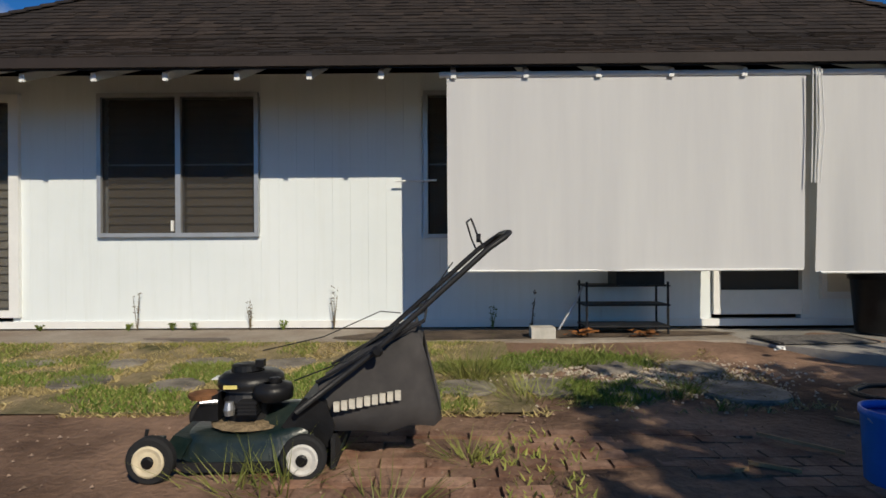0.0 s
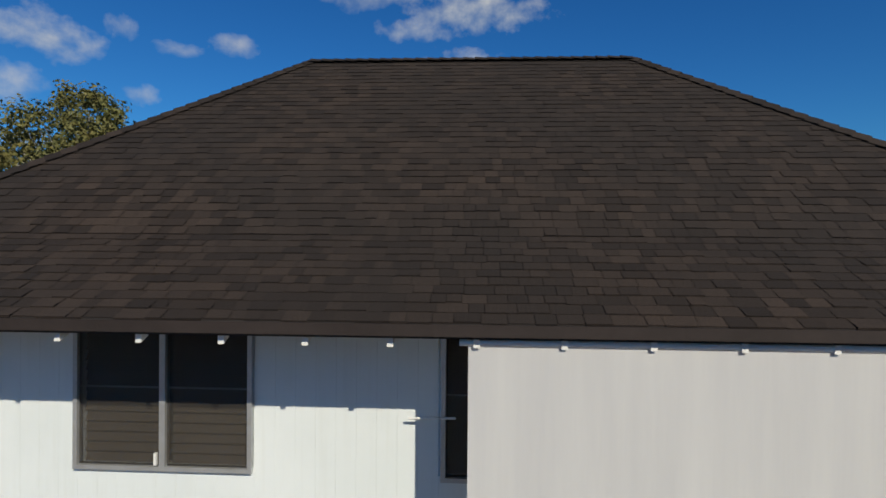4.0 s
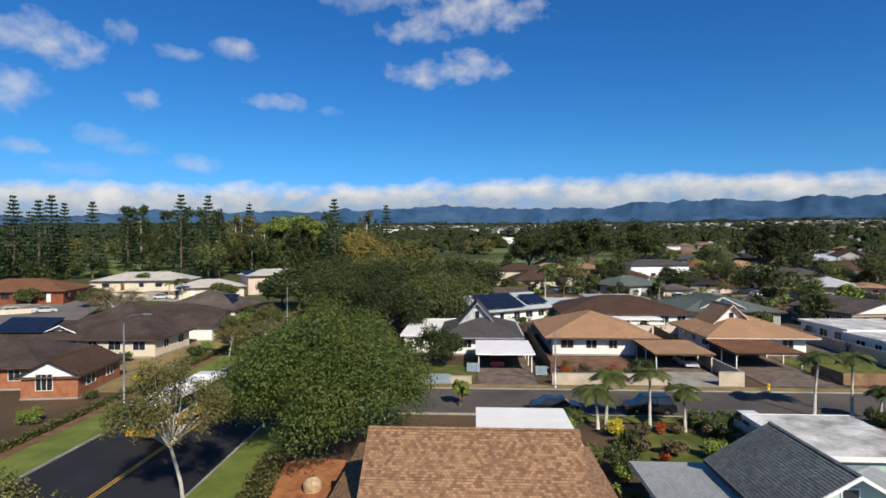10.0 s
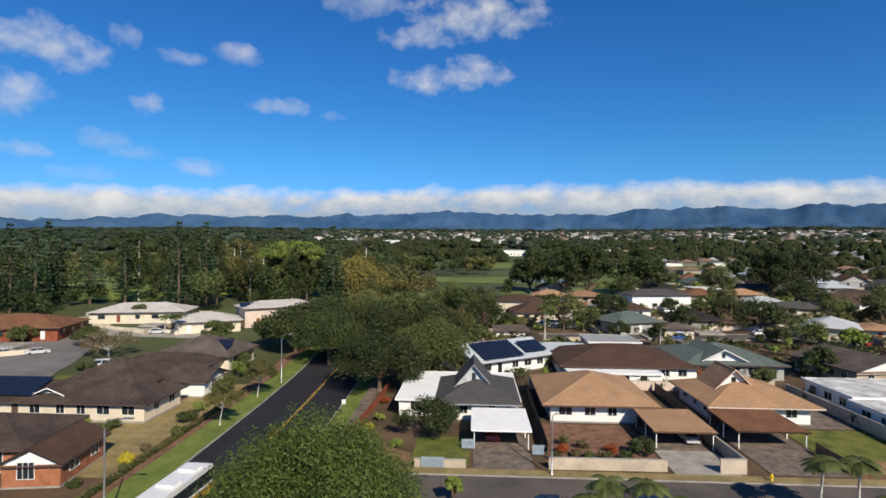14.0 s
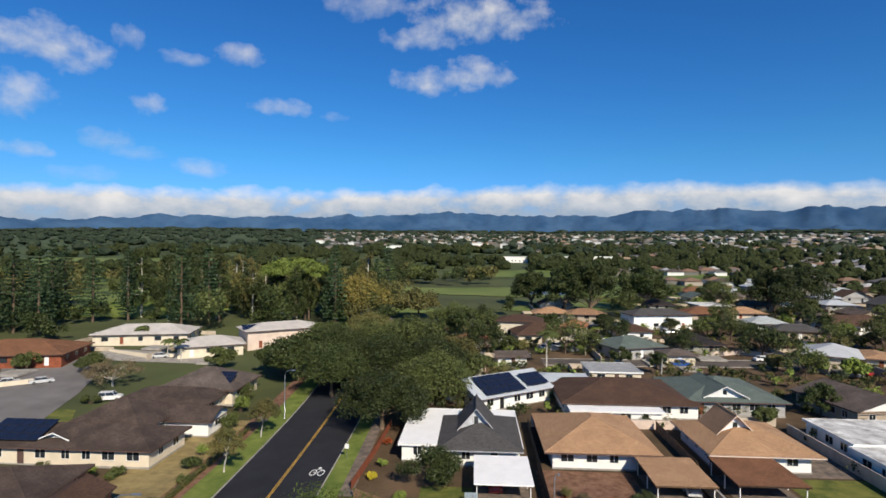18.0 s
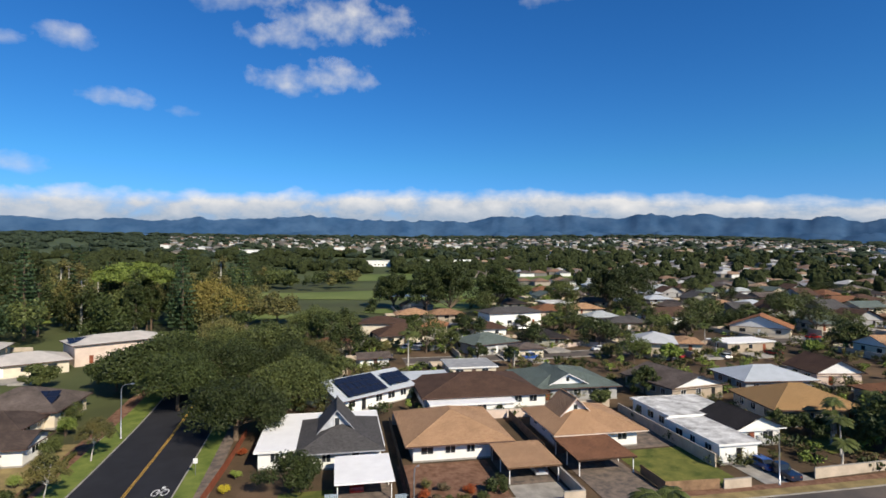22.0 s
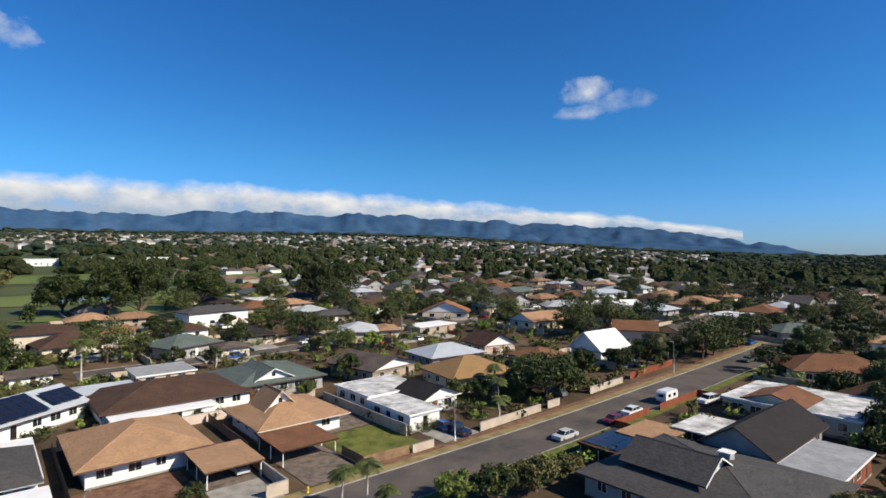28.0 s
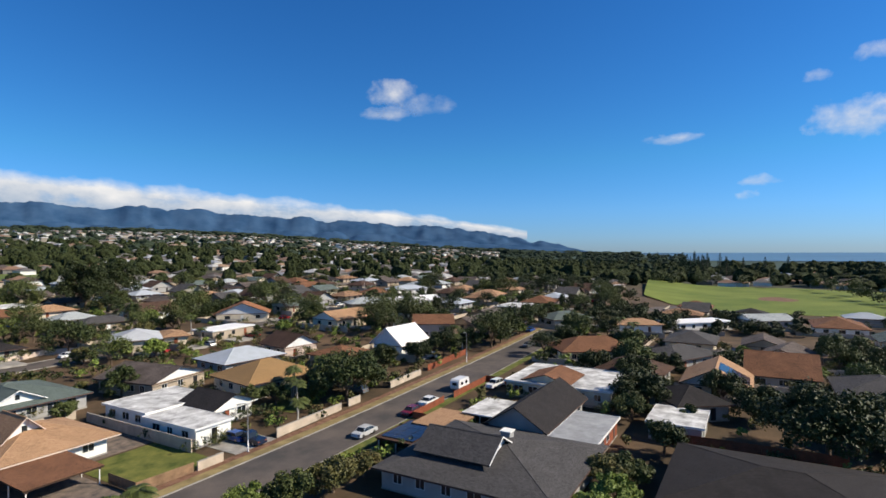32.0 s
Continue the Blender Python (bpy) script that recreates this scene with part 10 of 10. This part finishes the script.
part("starter_cover", Build().lathe([(0.075, 0.455), (0.08, 0.47), (0.075, 0.5), (0.04, 0.505)], (-0.03, 0.03, 0), 20), black_plastic, en)
part("starter_grip", Build().box(0.03, -0.015, 0.49, 0.075, 0.03, 0.53), black_plastic, en)
part("fuel_tank", Build().lathe([(0.07, 0.335), (0.1, 0.345), (0.105, 0.39), (0.095, 0.42), (0.05, 0.43)], (0.15, -0.1, 0), 22), black_plastic, en, smooth=True)
part("fuel_cap", Build().lathe([(0.03, 0.42), (0.03, 0.45), (0.02, 0.455)], (0.16, -0.1, 0), 14), black_plastic, en)
part("muffler", Build().box(0.0, -0.2, 0.28, 0.09, -0.13, 0.35), metal_dark, en)
for k in range(4):
    part("fin", Build().box(-0.006 , -0.205, 0.283 + 0.018 * k, 0.096, -0.125, 0.289 + 0.018 * k), black_plastic, en)
part("carburettor", Build().lathe([(0.025, 0.0), (0.03, 0.03), (0.02, 0.07)], (-0.06, -0.15, 0.27), 12), metal_grey, en)
part("spark_plug", Build().tube([(-0.14, -0.1, 0.33), (-0.22, -0.13, 0.33)], [0.018, 0.012], 8), chrome, en)
part("label_plate", Build().box(-0.09, -0.152, 0.405, -0.02, -0.148, 0.425), M("label_yellow", (0.7, 0.6, 0.2), 0.5), en)
part("warning_plate", Build().box(-0.19, -0.05, 0.432, -0.1, 0.04, 0.436), trim_white, en)
part("front_cowl", Build().prism([(-0.25, 0.2), (-0.12, 0.2), (-0.12, 0.33), (-0.2, 0.29)], -0.1, 0.1, "y"), black_plastic, mw)
en.scale = (0.9, 0.9, 0.88)
part("rust_patch", Build().lathe([(0.07, 0.0), (0.075, 0.02), (0.03, 0.03)], (-0.2, -0.05, 0.3), 14), rust, mw)
part("rear_housing", Build().prism([(0.2, 0.2), (0.42, 0.1), (0.44, 0.2), (0.4, 0.31), (0.3, 0.33)], -0.2, 0.2, "y"), black_plastic, mw)
# handle: two tubes and a cross bar, with the lower joint knobs
hb = part("handle", Build().tube([(0.28, -0.25, 0.28), (0.62, -0.26, 0.54), (0.66, -0.26, 0.575), (1.14, -0.235, 1.0), (1.22, -0.22, 1.055), (1.245, -0.17, 1.075), (1.25, 0.0, 1.08), (1.245, 0.17, 1.075), (1.22, 0.22, 1.055), (1.14, 0.235, 1.0), (0.66, 0.26, 0.575), (0.28, 0.25, 0.28)], 0.0135, 10), metal_dark, mw, smooth=True)
part("handle_cross_bar", Build().tube([(0.7, -0.26, 0.6), (0.7, 0.26, 0.6)], 0.009, 8), metal_dark, hb)
for s in (-1, 1):
    part("knob", Build().lathe([(0.02, 0), (0.026, s * 0.02), (0.015, s * 0.035)], (0.645, s * 0.275, 0.555), 12, "y"), black_plastic, hb)
part("control_bail", Build().tube([(1.13, -0.235, 0.99), (1.1, -0.2, 1.05), (1.07, -0.16, 1.14), (1.07, 0.16, 1.14), (1.1, 0.2, 1.05), (1.13, 0.235, 0.99)], 0.005, 6), metal_dark, hb)
part("bail_lever", Build().box(1.09, -0.2, 1.03, 1.11, -0.185, 1.07), black_plastic, hb)
part("starter_cord", Build().tube([(0.06, 0.0, 0.51), (0.35, 0.03, 0.57), (0.62, 0.15, 0.68), (0.72, 0.24, 0.66)], 0.003, 5), metal_dark, mw)
part("control_cable", Build().tube([(1.0, 0.22, 0.93), (0.85, 0.2, 0.72), (0.7, 0.12, 0.62), (0.45, 0.0, 0.45), (0.2, 0.05, 0.35)], 0.004, 5), metal_dark, mw)
# grass bag: a soft box, sagging
bag_cloth, nt, p = nodes_of("bag_cloth")
n1, n2 = noise_node(nt, position(nt), 4.0), noise_node(nt, position(nt), 220.0, 2.0)
nt.links.new(mix_col(nt, ramp(nt, n1.outputs["Fac"], 0.35, 0.7, 0, 1), (0.035, 0.033, 0.034, 1), (0.075, 0.068, 0.066, 1)), p.inputs["Base Color"])
p.inputs["Roughness"].default_value = 0.95
bump_into(nt, p, n2.outputs["Fac"], 0.3, 0.004)
bg = Build()
sections = [(0.36, 0.2, 0.4, 0.19), (0.44, 0.17, 0.46, 0.215), (0.56, 0.145, 0.53, 0.23), (0.68, 0.145, 0.6, 0.235), (0.79, 0.16, 0.655, 0.235), (0.85, 0.17, 0.67, 0.225), (0.885, 0.2, 0.6, 0.2)]
m2 = 20
for x, z0, z1, w in sections:
    for i in range(m2):
        a = 2 * math.pi * i / m2 + math.pi / 4
        c, s = math.cos(a), math.sin(a)
        k = 1 / max(abs(c), abs(s)) * 0.94
        k = 0.35 * k * 0.72 + 0.65 * k
        wob = 0.012 * math.sin(x * 31 + i * 1.9) + 0.008 * math.sin(i * 3.1 + x * 60)
        bg.v.append((x + (0.05 * (s * k) if x > 0.8 else 0.0) * -1, c * k * (w + wob), (z0 + z1) / 2 + s * k * ((z1 - z0) / 2 + wob)))
for j in range(len(sections) - 1):
    for i in range(m2):
        q = (i + 1) % m2
        bg.f.append((j * m2 + i, j * m2 + q, (j + 1) * m2 + q, (j + 1) * m2 + i))
bg.f.append(tuple(range(m2)))
bg.f.append(tuple(reversed(range((len(sections) - 1) * m2, len(sections) * m2))))
bag = part("grass_bag", bg, bag_cloth, mw, "worn dark grey cloth grass bag", smooth=True)
part("bag_frame", Build().tube([(0.36, -0.2, 0.4), (0.85, -0.235, 0.68), (0.86, 0.235, 0.68), (0.36, 0.2, 0.4)], 0.008, 6), metal_dark, bag)
# the maker's name on the bag, as plain bars
letters = M("cream_print", (0.62, 0.58, 0.5), 0.8, 0.15, 20, 60, 0.0)
for k in range(9):
    x = 0.44 + 0.0345 * k
    part("print_bar", Build().box(x, -0.2235, 0.272 + 0.006 * k, x + 0.026, -0.2, 0.312 + 0.006 * k), letters, bag)

# ---------------------------------------------------------------- small things of the yard
bucket = thing("bucket", "blue plastic bucket with a white mark standing on the soil", "bucket", (1.9, 2.3, 0.0))
bucket.scale = (1.0, 1.0, 0.86)
part("pail", Build().lathe([(0.13, 0.0), (0.135, 0.01), (0.148, 0.33), (0.155, 0.34), (0.155, 0.37), (0.145, 0.37), (0.14, 0.33)], sides=28), M("bucket_blue", (0.008, 0.16, 0.62), 0.35, 0.1, 6, 40, 0.03), bucket, smooth=True)
for k in range(6):
    a, w = math.pi * 2 * k / 6, radians(250)
    b = Build()
    d = [(math.cos(a) * r, math.sin(a) * r) for r in (0.01, 0.024)]
    pr = (-math.sin(a) * 0.003, math.cos(a) * 0.003)
    q = [(d[0][0] + pr[0], d[0][1] + pr[1]), (d[0][0] - pr[0], d[0][1] - pr[1]), (d[1][0] - pr[0], d[1][1] - pr[1]), (d[1][0] + pr[0], d[1][1] + pr[1])]
    b.poly([((0.1435 + 0.004) * math.cos(w) - u * math.sin(w) * -1, (0.1435 + 0.004) * math.sin(w) + u * math.cos(w) * -1, 0.2 + v) for u, v in q])
    part("mark_ray", b, trim_white, bucket)
part("bail", Build().tube([(-0.15, 0, 0.33), (-0.11, -0.1, 0.24), (0, -0.16, 0.2), (0.11, -0.1, 0.24), (0.15, 0, 0.33)], 0.004, 5), metal_grey, bucket)
bench = thing("metal_shelf", "low black wire shelf against the house wall", "shelf", (1.86, 5.85, 0.1))
for x in (-0.42, 0.42):
    for y in (-0.16, 0.16):
        part("post", Build().tube([(x, y, 0), (x, y, 0.55)], 0.012, 6), metal_dark, bench)
for z in (0.08, 0.3, 0.5):
    part("shelf_plate", Build().box(-0.44, -0.18, z, 0.44, 0.18, z + 0.015), metal_dark, bench)
part("side_bar", Build().tube([(-0.7, -0.1, 0.05), (-0.5, -0.05, 0.35), (-0.42, 0.0, 0.5)], 0.012, 6), alu, bench)
bx = thing("black_box", "black plastic crate on the wire shelf", "crate", (2.0, 5.85, 0.615))
part("crate_body", Build().ring(-0.25, 0.25, -0.15, 0.15, 0.0, 0.2, 0.02).box(-0.23, -0.13, 0.0, 0.23, 0.13, 0.015), black_plastic, bx)
single("concrete_block", Build().box(0.83, 5.45, 0.1, 1.07, 5.63, 0.21), M("pale_block", (0.55, 0.52, 0.46), 0.9, 0.15, 6, 30, 0.2), "pale concrete block on the apron", "block")
for x, y, words in ((1.38, 5.55, "crumpled orange-brown dry leaves on the apron"), (2.0, 5.5, "crumpled orange-brown dry leaves by the shelf")):
    rr = random.Random(int(x * 50))
    b = Build()
    for k in range(26):
        px, py, a = x + rr.gauss(0, 0.08), y + rr.gauss(0, 0.05), rr.uniform(0, 6.3)
        z = 0.11 + rr.uniform(0, 0.05)
        b.poly([(px + 0.04 * math.cos(a + q), py + 0.03 * math.sin(a + q), z + rr.uniform(0, 0.03)) for q in (0, 1.3, 2.6, 4.2)])
    single("dead_leaves", b, M("dry_leaf", (0.33, 0.13, 0.04), 0.85, 0.3, 8, 30, 0.2), words, "dead leaves", kind="stuff")
for x, y, ln, a, words in ((1.75, 2.75, 0.55, -40, "splintered board lying on the soil"), (1.45, 2.45, 0.3, -25, "short piece of yellowish board on the soil"), (2.35, 2.95, 0.7, -50, "long stick lying on the soil"), (1.28, 2.42, 0.12, 20, "chip of wood on the soil")):
    b = Build().prism([(-0.012, 0.0), (0.014, 0.0), (0.012, 0.014), (-0.01, 0.016)], -ln * 0.34, ln * 0.34, "x")
    o = single("wood_scrap", b, M("pale_wood", (0.4, 0.25, 0.13), 0.85, 0.3, 6, 30, 0.3), words, "wood scrap", "wood scraps")
    o.matrix_basis = pose(x, y, 0.015, 0, 2, a)
hose = Build().tube([(2.75 + 0.32 * math.cos(q * 0.5) * (1 - q * 0.004), 3.3 + 0.22 * math.sin(q * 0.5) * (1 - q * 0.004), 0.11 + 0.012 * (q % 5) / 5) for q in range(40)], 0.012, 6)
single("garden_hose", hose, black_plastic, "dark coiled garden hose on the concrete", "hose", smooth=True)
pebbles = Build()
rr = random.Random(9)
for k in range(700):
    x, y, s = rr.uniform(-3.2, 3.2), rr.uniform(1.3, 3.5), rr.uniform(0.004, 0.014)
    n = len(pebbles.v)
    pebbles.v += [(x + s * math.cos(a) * rr.uniform(0.7, 1.2), y + s * math.sin(a), 0.004 + (s * 0.2)) for a in (0, 1.26, 2.5, 3.8, 5.0)] + [(x, y, 0.005 + s)]
    pebbles.f += [(n + i, n + (i + 1) % 5, n + 5) for i in range(5)]
single("pebbles", pebbles, M("pebble", (0.32, 0.22, 0.16), 0.9, 0.4, 20, 60, 0.2), "small pebbles and clods on the bare soil", "pebbles", kind="stuff")
gravel = Build()
rr = random.Random(19)
for k in range(2600):
    x, y, s = rr.gauss(1.55, 0.5), rr.gauss(4.45, 0.4), rr.uniform(0.006, 0.017)
    n = len(gravel.v)
    gravel.v += [(x + s * math.cos(a) * rr.uniform(0.7, 1.2), y + s * math.sin(a), 0.006 + (s * 0.2)) for a in (0, 1.26, 2.5, 3.8, 5.0)] + [(x, y, 0.008 + s)]
    gravel.f += [(n + i, n + (i + 1) % 5, n + 5) for i in range(5)]
single("gravel", gravel, M("pale_gravel", (0.5, 0.42, 0.33), 0.9, 0.35, 18, 60, 0.2), "pale gravel between the round stepping stones", "gravel", kind="stuff")
bin_ = thing("dustbin", "black plastic bin with a lid beside the screen door", "bin", (4.5, 5.75, 0.1))
part("bin_body", Build().lathe([(0.2, 0.0), (0.21, 0.02), (0.25, 0.56), (0.26, 0.57)], sides=24), black_plastic, bin_, smooth=True)
part("lid", Build().lathe([(0.27, 0.56), (0.275, 0.6), (0.22, 0.64), (0.05, 0.66)], sides=24), black_plastic, bin_, smooth=True)
mat = thing("door_mat", "flat woven grey door mat before the screen door", "door mat", (3.55, 5.35, 0.1), 4)
part("weave", Build().box(-0.5, -0.22, 0.0, 0.5, 0.22, 0.012), M("mat_grey", (0.16, 0.15, 0.14), 0.95, 0.5, 30, 90, 0.5), mat)
for x in (-0.48, 0.46):
    part("border", Build().box(x, -0.23, 0.0, x + 0.02, 0.23, 0.016), metal_dark, mat)
paper = Build()
for k in range(7):
    a, c = rr.uniform(0, 6.3), rr.uniform(0, 6.3)
    paper.poly([(2.92 + 0.05 * math.cos(a + q) + 0.02 * math.cos(c), 4.85 + 0.03 * math.sin(a + q), 0.09 + rr.uniform(0, 0.04)) for q in (0, 1.5, 3.0, 4.5)])
single("paper_scrap", paper, trim_white, "crumpled white paper scrap on the patio edge", "litter")
single("tarpaulin", tarp, blue_plastic, "crumpled bright blue plastic tarpaulin behind the hedge", "tarpaulin", smooth=True)
# tree behind the camera that shades part of the yard
tree((6.3, -3.0, 0.0), 5.6, 3.2, "leafy tree at the back of the yard", leaf_mid, bark_brown, 700, 10500, 0.14, 60, 0.14, 0.4)
